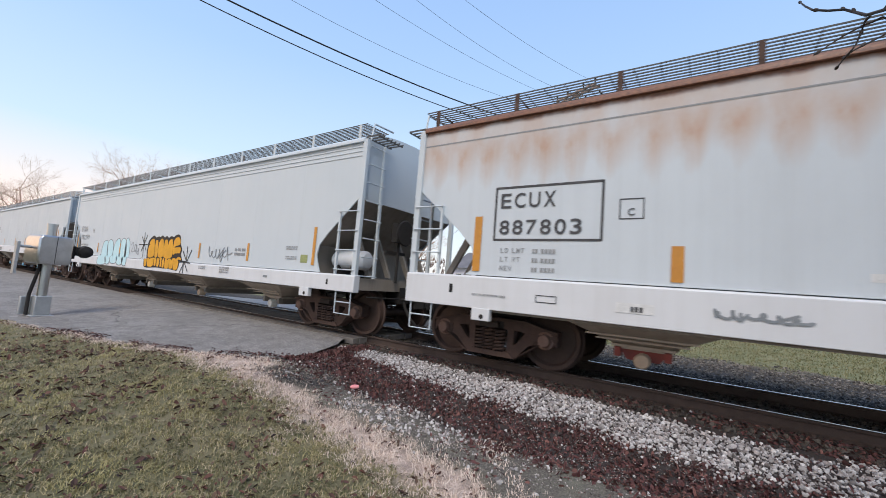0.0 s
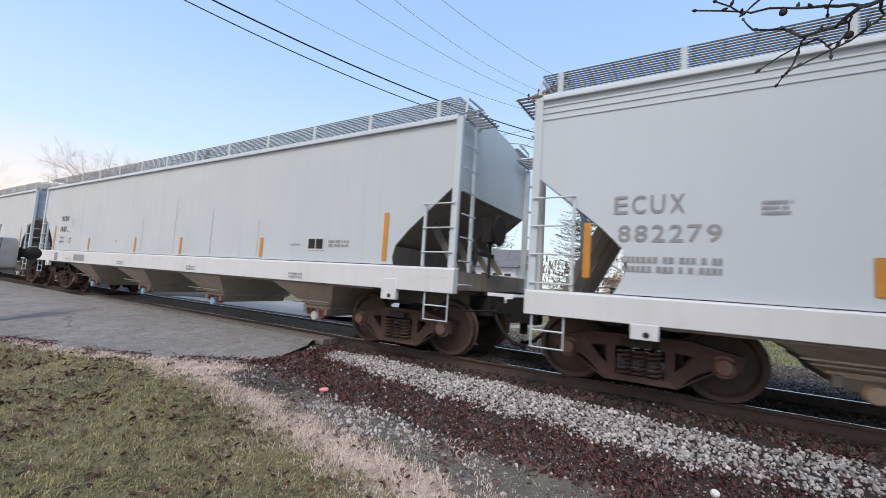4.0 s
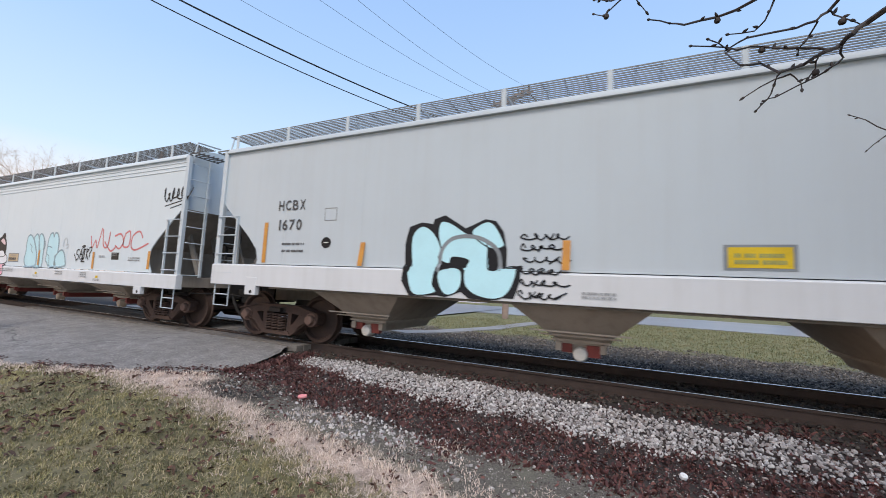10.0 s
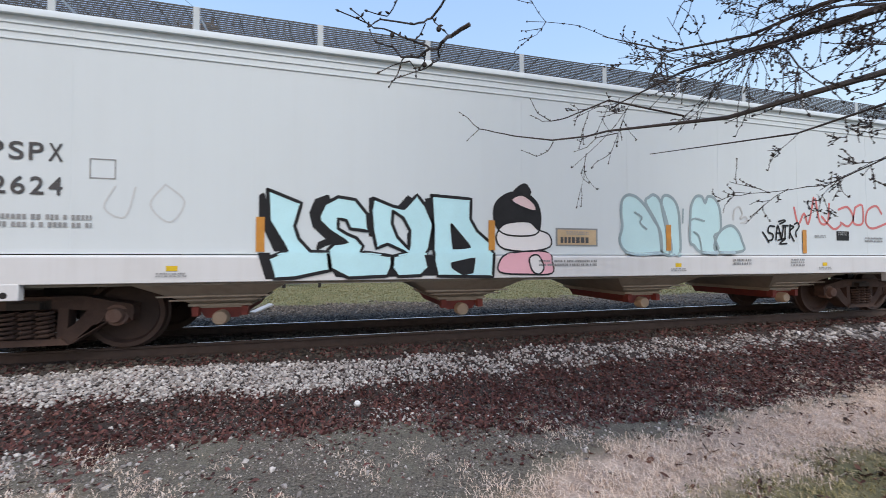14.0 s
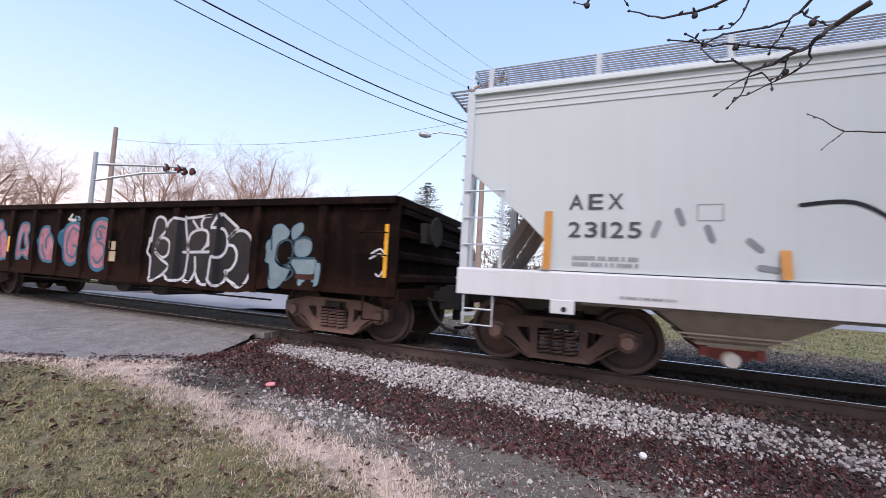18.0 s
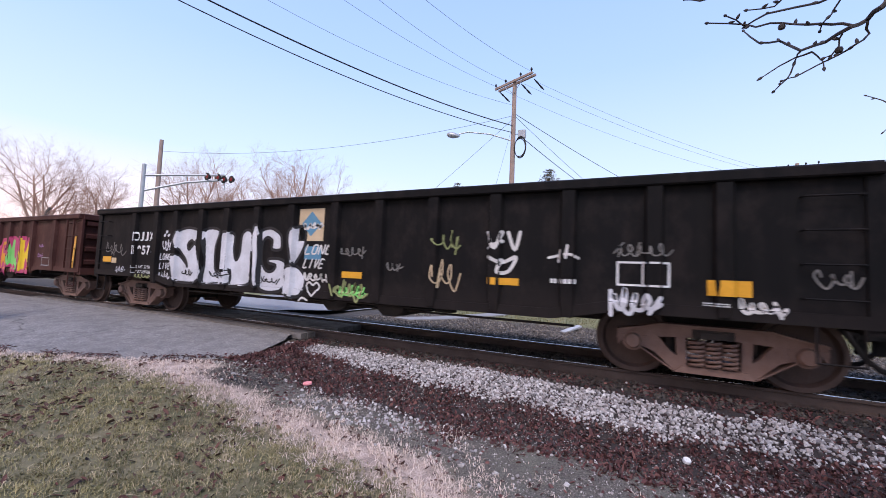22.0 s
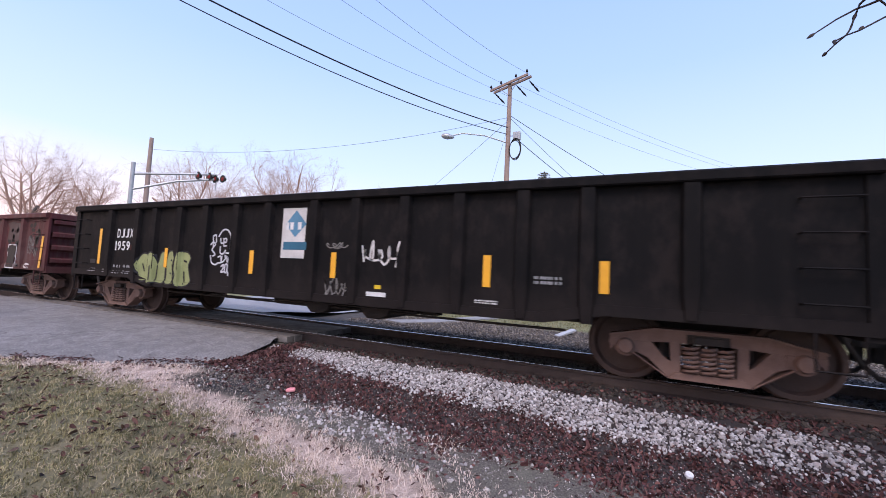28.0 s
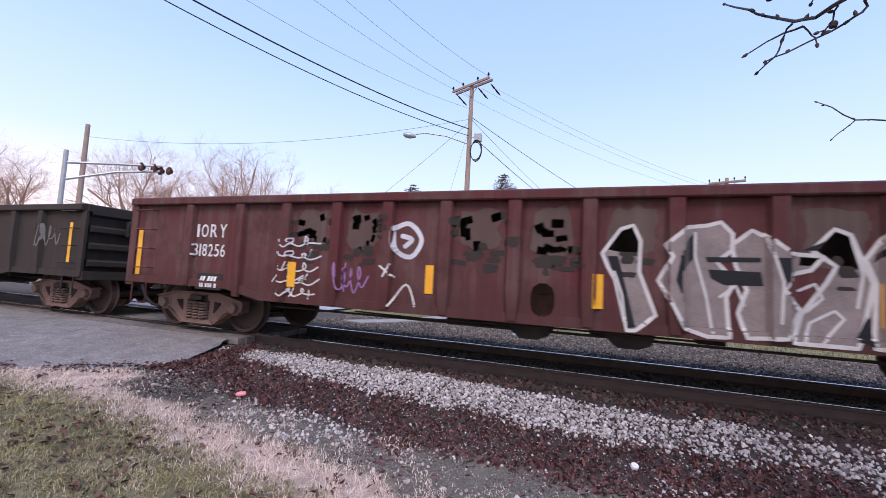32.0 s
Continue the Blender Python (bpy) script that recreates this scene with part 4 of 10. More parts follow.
def gondola(label, u_right, u_left, body, stakes, top=2.46, low=0.70, end_low=0.84, ladder="rungs"):
    """An open gondola wagon with side stakes and ribbed ends."""
    u_right, u_left = along(u_right), along(u_left)
    L, mid = u_right - u_left, (u_right + u_left) / 2
    h = L / 2
    w = thing("gondola_wagon", label, "freight wagon", "wagons of the train")
    belly = [(-h, top - 0.1), (-h, end_low), (-h + 2.5, end_low), (-h + 3.2, low), (h - 3.2, low), (h - 2.5, end_low), (h, end_low), (h, top - 0.1)]
    for s in (-1, 1):
        side = part("side_sheet", Geo().prism(belly, s * 1.5, s * 1.475), body, w)
        part("top_chord", Geo().prism([(s * 1.46, top - 0.14), (s * 1.585, top - 0.14), (s * 1.6, top - 0.12), (s * 1.6, top - 0.02), (s * 1.57, top), (s * 1.46, top)], -h - 0.03, h + 0.03, "x"), body, w, bevel=0.006)
        sillp = [(-h, end_low - 0.005), (-h + 2.45, end_low - 0.005), (-h + 3.2, low - 0.01), (h - 3.2, low - 0.01), (h - 2.45, end_low - 0.005), (h, end_low - 0.005), (h, end_low + 0.13), (h - 2.5, end_low + 0.13), (h - 3.25, low + 0.12), (-h + 3.25, low + 0.12), (-h + 2.5, end_low + 0.13), (-h, end_low + 0.13)]
        part("bottom_chord", Geo().prism(sillp, s * 1.53, s * 1.502), body, side)
        for u in stakes:
            x = along(u) - mid
            lo = end_low if abs(x) > h - 2.6 else low
            g = Geo()
            k = len(g.v)
            for z, wd, dp in ((top - 0.141, 0.11, 0.08), (lo + 0.4, 0.11, 0.085), (lo + 0.02, 0.075, 0.05)):
                g.v += [(x - wd, s * 1.5, z), (x - wd * 0.72, s * (1.5 + dp), z), (x + wd * 0.72, s * (1.5 + dp), z), (x + wd, s * 1.5, z)]
            for j in range(2):
                g.f += [(4 * j + i, 4 * j + (i + 1) % 4, 4 * j + 4 + (i + 1) % 4, 4 * j + 4 + i) for i in range(4)]
            g.f += [(0, 1, 2, 3), (8, 9, 10, 11)]
            part("side_stake", g, body, side)
    part("floor", Geo().box(-h + 0.03, h - 0.03, -1.47, 1.47, 0.98, 1.06), "black_steel", w)
    part("centre_sill", Geo().box(-h + 0.2, h - 0.2, -0.3, 0.3, 0.62, 0.98), "truck_dark", w)
    for s in (-1, 1):
        e = part("end_wall", Geo().box(min(s * h, s * (h - 0.03)), max(s * h, s * (h - 0.03)), -1.47, 1.47, end_low, top - 0.1), body, w)
        for k in range(4):
            z = 1.12 + 0.36 * k
            part("end_rib", Geo().prism([(s * h, z - 0.09), (s * (h + 0.1), z - 0.045), (s * (h + 0.1), z + 0.045), (s * h, z + 0.09)], -1.42, 1.42), body, e)
        part("end_chord", Geo().prism([(s * (h - 0.06), top - 0.15), (s * (h + 0.1), top - 0.15), (s * (h + 0.1), top - 0.02), (s * (h + 0.07), top), (s * (h - 0.06), top)], -1.5, 1.5), body, e)
        part("end_sill", Geo().box(min(s * (h - 0.1), s * (h + 0.12)), max(s * (h - 0.1), s * (h + 0.12)), -1.5, 1.5, end_low - 0.06, end_low + 0.12), body, e)
        for y in (-1, 1):
            part("corner_post", Geo().box(min(s * (h - 0.1), s * (h + 0.08)), max(s * (h - 0.1), s * (h + 0.08)), y * 1.5 - 0.03, y * 1.5 + 0.03, end_low, top - 0.14), body, e, bevel=0.006)
            for k in range(4):
                z = 1.12 + 0.36 * k
                part("grab_iron", Geo().tube([(s * (h - 0.13), y * 1.495, z), (s * (h - 0.13), y * 1.6, z), (s * (h - 0.61), y * 1.6, z), (s * (h - 0.61), y * 1.495, z)], 0.012, 6), body, w)
            if ladder == "strips":
                g = Geo().box(s * (h - 0.2) - 0.02, s * (h - 0.2) + 0.02, y * 1.6 - 0.02, y * 1.6 + 0.02, end_low + 0.1, top - 0.16).box(s * (h - 0.58) - 0.02, s * (h - 0.58) + 0.02, y * 1.6 - 0.02, y * 1.6 + 0.02, end_low + 0.1, top - 0.16)
                part("ladder_stile", g, body, w)
            g = Geo().tube([(s * (h - 0.12), y * 1.52, end_low), (s * (h - 0.12), y * 1.52, 0.46), (s * (h - 0.5), y * 1.52, 0.46), (s * (h - 0.5), y * 1.52, end_low)], 0.016, 6)
            part("stirrup_step", g, body, w)
    g = Geo().lathe([(0.03, 0.0), (0.25, 0.0), (0.27, 0.02), (0.25, 0.04), (0.03, 0.04)], (h + 0.3, -0.6, 1.95), "x", 22).tube([(h + 0.1, -0.6, 1.95), (h + 0.32, -0.6, 1.95)], 0.035, 8).box(h + 0.08, h + 0.2, -0.75, -0.45, 1.75, 2.1)
    part("hand_brake", g, "black_steel", w, "black hand brake wheel")
    g = Geo().tube([(-h + 3, -0.9, 0.55), (h - 3, -0.9, 0.55)], 0.02, 6).tube([(-1.2, -0.7, 0.6), (-0.2, -0.7, 0.6)], 0.1, 12).tube([(0.9, -0.6, 0.62), (1.5, -0.6, 0.62)], 0.12, 12).box(-1.5, -1.38, -1.1, 1.1, 0.68, 0.98).box(1.7, 1.82, -1.1, 1.1, 0.68, 0.98).box(-4.2, -4.08, -1.1, 1.1, 0.7, 0.98).box(4.0, 4.12, -1.1, 1.1, 0.7, 0.98).box(2.2, 2.5, -0.8, -0.55, 0.56, 0.75).tube([(-2.6, -1.2, 0.62), (-1.4, -1.15, 0.6), (0.4, -1.2, 0.64), (2.3, -1.1, 0.62)], 0.014, 6)
    for x in (0.1, 1.38):
        part("underframe_gear", Geo().prism([(x - 0.34, 0.7), (x + 0.34, 0.7), (x + 0.27, 0.5), (x + 0.12, 0.43), (x - 0.14, 0.43), (x - 0.25, 0.52)], -0.98, 0.6), "truck_dark", w, bevel=0.02)
    part("brake_rigging", g, "truck_dark", w, "air tanks and brake rods under the floor")
    for s in (-1, 1):
        truck(w, s * (h - 1.34))
    coupling(w, h)
    wagons.append((w, mid))
    return w, mid


def even(a, b, n):
    return [a + (b - a) * k / (n - 1) for k in range(n)]


W0 = hopper("pale grey covered hopper wagon with heavy rust runs below the roof", 13.2, -4.04, MAT["hopper_rusty"], (0.85, 1.34), 3.76, beads=False, grate="grating_dark", caps=("cap_tan",), ends="hopper_grey", bars=9, prop="truck_brown")
W1 = hopper("pale grey covered hopper wagon with an orange painted word", -5.25, -22.65, MAT["hopper_grey"], (0.88, 1.21), 3.83, caps=("cap_tan", "cap_white"), grate="grating_dark", gate="hopper_under", bars=11)
W2 = hopper("smooth warm-grey covered hopper wagon with black stencilled marks", -23.72, -41.47, MAT["hopper_warm"], (1.06, 1.45), 3.78, beads=False, caps=("cap_blue", "cap_blue", "cap_blue", "cap_white"), gate="hopper_bay", tank=False, jack=1.2)
W3 = hopper("warm-grey covered hopper wagon with a light blue bubble-letter tag", -42.64, -60.35, MAT["hopper_warm"], (1.06, 1.48), 3.82, beads=False, caps=("cap_white", "cap_white", "cap_blue", "cap_white"), gate="hopper_bay", tank=False, jack=1.2)
W4 = hopper("white covered hopper wagon with light blue painted letters", -61.5, -78.3, MAT["hopper_pale"], (0.88, 1.21), 3.88, caps=("cap_tan",), tank=False, bars=13, grate="grating_dark")
W5 = hopper("white covered hopper wagon with dark and pink painted letters", -79.6, -96.6, MAT["hopper_white"], (0.98, 1.36), 3.88, caps=("cap_white",), tank=False, bars=11)
W6 = gondola("dark brown gondola wagon with pink and white painted letters", -97.7, -112.7, MAT["gondola_dark"], [-111.1, -109.81, -108.79, -107.75, -106.7, -105.73, -104.71, -103.66, -102.62, -101.53, -100.49, -99.04], 2.42)
W7 = gondola("black gondola wagon with large silver painted letters", -113.62, -128.5, MAT["gondola_black"], [-126.82, -125.89, -125.14, -124.24, -123.41, -122.51, -121.58, -120.54, -119.6, -118.6, -117.6, -116.6, -115.6, -114.9], 2.54)
W8 = gondola("oxide brown gondola wagon with yellow and green painted letters", -129.5, -144.35, MAT["gondola_brown"], [-142.85, -141.56, -140.76, -139.95, -139.15, -138.4, -137.62, -136.43, -135.66, -134.82, -134.0, -133.14, -132.36, -130.94], 2.46, ladder="strips")
W9 = gondola("black gondola wagon with pale green painted letters", -145.25, -160.26, MAT["gondola_black"], [-158.67, -157.57, -156.9, -156.02, -155.18, -154.28, -153.42, -152.33, -151.45, -150.53, -149.63, -148.71, -147.9, -146.8], 2.56)
W10 = gondola("faded red gondola wagon with silver painted letters", -161.88, -176.65, MAT["gondola_red"], [-175.14, -173.98, -173.01, -172.06, -171.18, -170.28, -169.33, -168.41, -167.47, -166.5, -165.56, -164.58, -163.26], 2.44)
W11 = gondola("dirty dark gondola wagon with amber reflector strips", -178.2, -193.0, MAT["gondola_grey"], even(-191.6, -179.6, 13), 2.36)

# ---- ballast, leaf litter and grass: what nobody could count ----
def island_material(name, colours, rough=0.9, patch=None):
    """Each loose piece takes one colour between the given ones."""
    m, n, l, p = base_mat(name, rough)
    r = n.new("ShaderNodeNewGeometry").outputs["Random Per Island"]
    cr = n.new("ShaderNodeValToRGB")
    el = cr.color_ramp.elements
    el[0].color, el[1].color = (*colours[0], 1), (*colours[-1], 1)
    for k, c in enumerate(colours[1:-1]):
        el.new((k + 1) / (len(colours) - 1)).color = (*c, 1)
    l.new(r, cr.inputs[0])
    c = n.new("ShaderNodeTexCoord").outputs["Object"]
    f = noise_node(n, l, c, 60.0, 4)
    out = mix(n, l, calc(n, l, "MULTIPLY", ramp(n, l, f, 0.35, 0.7), 0.45), cr.outputs[0], tuple(0.45 * v for v in colours[0]))
    if patch:
        out = mix(n, l, calc(n, l, "MULTIPLY", ramp(n, l, noise_node(n, l, c, 7.0, 5), 0.48, 0.62), 0.75), out, patch[0])
        out = mix(n, l, calc(n, l, "MULTIPLY", ramp(n, l, noise_node(n, l, c, 1.3, 4), 0.5, 0.68), 0.55), out, patch[1])
    l.new(out, p.inputs["Base Color"])
    bump(n, l, p, f, 0.3, 0.01)
    return m


def fast_mesh(name, verts, tris, material, smooth_faces=False):
    me = bpy.data.meshes.new(name)
    verts, tris = np.ascontiguousarray(verts, np.float32), np.ascontiguousarray(tris, np.int32)
    me.vertices.add(len(verts))
    me.vertices.foreach_set("co", verts.ravel())
    k = tris.shape[1]
    me.loops.add(tris.size)
    me.loops.foreach_set("vertex_index", tris.ravel())
    me.polygons.add(len(tris))
    me.polygons.foreach_set("loop_start", np.arange(0, tris.size, k, dtype=np.int32))
    me.update(calc_edges=True)
    me.polygons.foreach_set("use_smooth", [smooth_faces] * len(tris))
    me.materials.append(material)
    return me


ib = bmesh.new()
bmesh.ops.create_icosphere(ib, subdivisions=1, radius=1)
ICO_V = np.array([v.co for v in ib.verts])
ICO_F = np.array([[v.index for v in f.verts] for f in ib.faces])
ib.free()
R = np.random.RandomState(11)


def turns(n):
    q = R.normal(size=(n, 4))
    q /= np.linalg.norm(q, axis=1)[:, None]
    w, x, y, z = q.T
    return np.stack([1 - 2 * (y * y + z * z), 2 * (x * y - z * w), 2 * (x * z + y * w), 2 * (x * y + z * w), 1 - 2 * (x * x + z * z), 2 * (y * z - x * w), 2 * (x * z - y * w), 2 * (y * z + x * w), 1 - 2 * (x * x + y * y)], -1).reshape(n, 3, 3)


OCT_V = np.array([(1, 0, 0), (-1, 0, 0), (0, 1, 0), (0, -1, 0), (0, 0, 1), (0, 0, -1)], float)
OCT_F = np.array([(0, 2, 4), (2, 1, 4), (1, 3, 4), (3, 0, 4), (2, 0, 5), (1, 2, 5), (3, 1, 5), (0, 3, 5)])


def stones(name, label, pts, size, material, plain=False):
    """Angular stones half sunk at the given places."""
    n = len(pts)
    base_v, base_f = (OCT_V, OCT_F) if plain else (ICO_V, ICO_F)
    shape = base_v[None] * R.uniform(0.58, 1.25, (n, len(base_v), 1)) * R.uniform(0.55, 1.0, (n, 1, 3))
    s = R.uniform(size[0], size[1], (n, 1, 1)) * R.choice([0.8, 1.0, 1.0, 1.35], (n, 1, 1))
    v = np.einsum("nij,nkj->nki", turns(n), shape) * s
    v += pts[:, None, :] + np.array([0, 0, 0.25]) * s
    f = base_f[None] + (np.arange(n) * len(base_v))[:, None, None]
    return tagged(new(name, fast_mesh(name, v.reshape(-1, 3), f.reshape(-1, 3), material)), label, "gravel", kind="stuff")


def leaves(name, label, pts, size, material, flat=0.5):
    """Curled dead leaves: a pointed oval of six corners folded along its middle."""
    n = len(pts)
    t = np.array([(-1, 0, 0), (-0.3, 0.5, 0.25), (0.5, 0.42, 0.3), (1, 0, 0.12), (0.4, -0.45, 0.28), (-0.35, -0.5, 0.22), (0, 0, -0.05)])
    v0 = t[None] * np.stack([np.ones(n), R.uniform(0.6, 1.1, n), R.uniform(0.2, 1.8, n)], -1)[:, None, :]
    a = R.uniform(0, 2 * np.pi, n)
    tilt = R.normal(0, flat, (n, 2))
    ca, sa = np.cos(a), np.sin(a)
    v = np.empty_like(v0)
    v[..., 0] = v0[..., 0] * ca[:, None] - v0[..., 1] * sa[:, None]
    v[..., 1] = v0[..., 0] * sa[:, None] + v0[..., 1] * ca[:, None]
    v[..., 2] = v0[..., 2] + v[..., 0] * tilt[:, :1] + v[..., 1] * tilt[:, 1:]
    v = v * R.uniform(size[0], size[1], (n, 1, 1)) + pts[:, None, :]
    f0 = np.array([(6, 0, 5), (6, 1, 0), (6, 2, 1), (6, 3, 2), (6, 4, 3), (6, 5, 4)])
    f = f0[None] + (np.arange(n) * 7)[:, None, None]
    return tagged(new(name, fast_mesh(name, v.reshape(-1, 3), f.reshape(-1, 3), material)), label, "leaves", kind="stuff")


def blades(name, label, pts, height, material, width=0.004, lean=0.5):
    n = len(pts)
    a = R.uniform(0, 2 * np.pi, n)
    h = R.uniform(height[0], height[1], n)
    side = np.stack([np.cos(a), np.sin(a), np.zeros(n)], -1) * width
    out = np.stack([np.cos(a + 1.5), np.sin(a + 1.5), np.zeros(n)], -1)
    ln = np.abs(R.normal(0, lean, n))[:, None] * h[:, None]
    mid = pts + out * ln * 0.35 + np.array([0, 0, 1]) * (h * 0.6)[:, None]
    tip = pts + out * ln + np.array([0, 0, 1]) * (h / np.sqrt(1 + (ln[:, 0] / h) ** 2))[:, None]
    v = np.stack([pts - side, pts + side, mid + side * 0.7, mid - side * 0.7, tip], 1)
    k = (np.arange(n) * 5)[:, None]
    f = np.concatenate([k + np.array([[0, 1, 2]]), k + np.array([[0, 2, 3]]), k + np.array([[3, 2, 4]])])
    return tagged(new(name, fast_mesh(name, v.reshape(-1, 3), f, material)), label, "grass", kind="stuff")


def sow(n, x0, x1, y0, y1, keep, raised=0.0):
    """Random places on the ground in a rectangle, of which keep(x, y) gives the chance."""
    x, y = R.uniform(x0, x1, n), R.uniform(y0, y1, n)
    ok = R.uniform(0, 1, n) < keep(x, y)
    ok &= ~((x < -5.45) & (y > np.interp(x, APRON_X, APRON_Y) + 0.04) & (y < np.interp(x, FAR_X, FAR_Y)))
    x, y = x[ok], y[ok]
    return np.stack([x, y, ground_height(x, y) + raised], -1)


def off_crossing(x):
    return (x > ROAD_RIGHT + 0.12) | (x < ROAD_LEFT - 0.1)


white_low = lambda x: np.interp(x, [-6, -5.2, -4, -2, 0, 3, 9, 40], [5.4, 5.3, 5.12, 5.0, 4.86, 4.92, 5.0, 4.9]) + 0.12 * wave(x, 0, 2.7, 0.7)
white_high = lambda x: np.interp(x, [-6, -5.0, -3, 0, 40], [5.5, 5.8, 5.75, 5.5, 5.45]) + 0.1 * wave(x, 0, 3.3, 2.7)
in_white = lambda x, y: (1 - smooth(-0.2, 2.2, x) * np.clip(0.62 + 0.5 * wave(x, y, 4.7, 0.5) + 0.3 * wave(x, y, 13.0, 2.5), 0.25, 0.92)) * smooth(-0.12, 0.1, y - white_low(x)) * (1 - smooth(-0.1, 0.1, y - white_high(x))) * off_crossing(x)
red_low = lambda x: np.interp(x, [-6, -5, -3.8, -2.6, -2.0, -0.8, 0.5, 2, 4, 8, 40], [4.6, 4.25, 4.3, 4.45, 4.1, 4.1, 4.0, 3.45, 3.4, 3.6, 3.9]) + 0.14 * wave(x, 0, 3.7, 1.9)
in_red = lambda x, y: smooth(-0.25, 0.1, y - red_low(x)) * (1 - smooth(-0.05, 0.15, y - white_low(x))) * off_crossing(x)

ballast_mat = island_material("white limestone ballast", [(0.24, 0.215, 0.205), (0.58, 0.55, 0.535), (0.36, 0.335, 0.325), (0.06, 0.05, 0.048), (0.7, 0.67, 0.655), (0.15, 0.125, 0.118), (0.5, 0.44, 0.42)], 0.85)
gravel_mat = island_material("mixed grey gravel", [(0.07, 0.06, 0.055), (0.18, 0.155, 0.145), (0.6, 0.55, 0.52), (0.1, 0.075, 0.068), (0.28, 0.245, 0.225)], 0.9)
dark_mat = island_material("dark crushed stone", [(0.045, 0.035, 0.027), (0.15, 0.125, 0.1), (0.36, 0.31, 0.26), (0.07, 0.054, 0.043)], 0.9)
# darker copy of the crushed stone: the train's shade is put into its colour
shade_stone_mat = island_material("track stone darkened for shade", [(0.016, 0.013, 0.011), (0.045, 0.037, 0.032), (0.1, 0.085, 0.072), (0.025, 0.02, 0.017)], 0.9)
red_mat = island_material("dark red dead leaves", [(0.055, 0.02, 0.02), (0.12, 0.04, 0.038), (0.085, 0.034, 0.032), (0.025, 0.012, 0.012), (0.2, 0.085, 0.07), (0.04, 0.017, 0.017)], 0.8)
brown_mat = island_material("brown dead leaves", [(0.05, 0.026, 0.02), (0.12, 0.045, 0.032), (0.17, 0.1, 0.065), (0.03, 0.02, 0.018)], 0.85)
blade_mat = island_material("short winter grass", [(0.11, 0.11, 0.036), (0.22, 0.205, 0.085), (0.47, 0.38, 0.22), (0.165, 0.16, 0.058), (0.6, 0.48, 0.32), (0.29, 0.24, 0.125)], 0.8, ((0.045, 0.043, 0.02), (0.42, 0.36, 0.15)))
verge_mat = island_material("green verge grass", [(0.14, 0.145, 0.05), (0.22, 0.21, 0.085), (0.38, 0.32, 0.17), (0.18, 0.175, 0.065)], 0.8, ((0.08, 0.08, 0.03), (0.36, 0.29, 0.17)))
straw_mat = island_material("dry bleached grass", [(0.84, 0.69, 0.58), (0.66, 0.52, 0.43), (0.88, 0.75, 0.65), (0.42, 0.31, 0.25)], 0.85)

near = lambda x: 1 / (1 + (np.abs(x + 0.5) / 9) ** 3)
stones("ballast", "white limestone ballast stones heaped beside the rail", sow(62000, -6.2, 13, 4.4, 5.95, lambda x, y: in_white(x, y) * near(x)), (0.012, 0.027), ballast_mat)
stones("far_ballast", "white ballast stones along the line", sow(9000, 8, 40, 4.4, 5.9, lambda x, y: in_white(x, y) * 0.8), (0.03, 0.06), ballast_mat)
stones("stray_ballast", "stray white stones among the leaves and gravel", sow(9000, -5.6, 11, 3.0, 6.2, lambda x, y: off_crossing(x) * (0.12 * in_red(x, y) + 0.35 * smooth(0.0, 0.5, wave(x, y, 1.6, 0.9)) * (y > gravel_edge(x)) * (y < red_low(x) + 0.2) + 0.05 + 0.16 * (y > gravel_edge(x)) * (y < red_low(x)))), (0.008, 0.026), ballast_mat)
stones("gravel", "fine grey gravel between the fringe and the track", sow(70000, -5.8, 12, 2.6, 5.0, lambda x, y: (1 - 0.7 * sooty_patch(x, y)) * smooth(-0.1, 0.3, y - gravel_edge(x)) * (0.3 + 0.6 * smooth(-0.3, 0.4, wave(x, y, 3.1, 2.2))) * near(x)), (0.0035, 0.0125), gravel_mat, True)
stones("track_stone", "crushed stone between and beyond the rails, darkened for shade", sow(30000, -5.8, 16, 5.6, 11.2, lambda x, y: off_crossing(x) * (1 - smooth(10.0, 11.2, y + 0.3 * wave(x, y, 1.2))) * near(x)), (0.019, 0.042), shade_stone_mat, True)
stones("far_gravel", "dark crushed stone beyond the far rail", sow(60000, -8.5, 20, 8.3, 15.2, lambda x, y: (x > -8.4) * (1 - 0.35 * smooth(9.5, 12, y)) * (1 - smooth(13.2, 14.3, y + 0.7 * wave(x, y, 1.5))) / (1 + (np.abs(x) / 11) ** 3)), (0.017, 0.04), dark_mat, True)
leaves("leaf_litter", "dark red dead leaves drifted along the ballast", sow(80000, -5.9, 13, 3.4, 5.4, lambda x, y: in_red(x, y) * near(x) * (0.45 + 0.55 * (wave(x, y, 5.0) > -0.1))), (0.012, 0.032), red_mat, 0.8)
leaves("rail_leaves", "dark red leaves caught against the rail", sow(7000, -5.9, 14, 5.6, 6.24, lambda x, y: off_crossing(x) * smooth(-0.1, 0.1, y - white_high(x)) * (0.35 + 0.65 * (wave(x, y, 2.4, 2.0) > -0.2))), (0.016, 0.04), red_mat, 0.6)
leaves("scattered_leaves", "red leaves scattered over the gravel", sow(15000, -6.0, 9, 3.0, 5.7, lambda x, y: (y > gravel_edge(x) - 0.3) * (0.12 + 0.6 * smooth(0.0, 0.5, wave(x, y, 2.7, 4.0)) + 0.9 * (x < -4.3) * (y > 4.0) + 1.0 * smooth(0.2, 2.0, x) * (y > 3.7))), (0.015, 0.035), red_mat, 0.5)
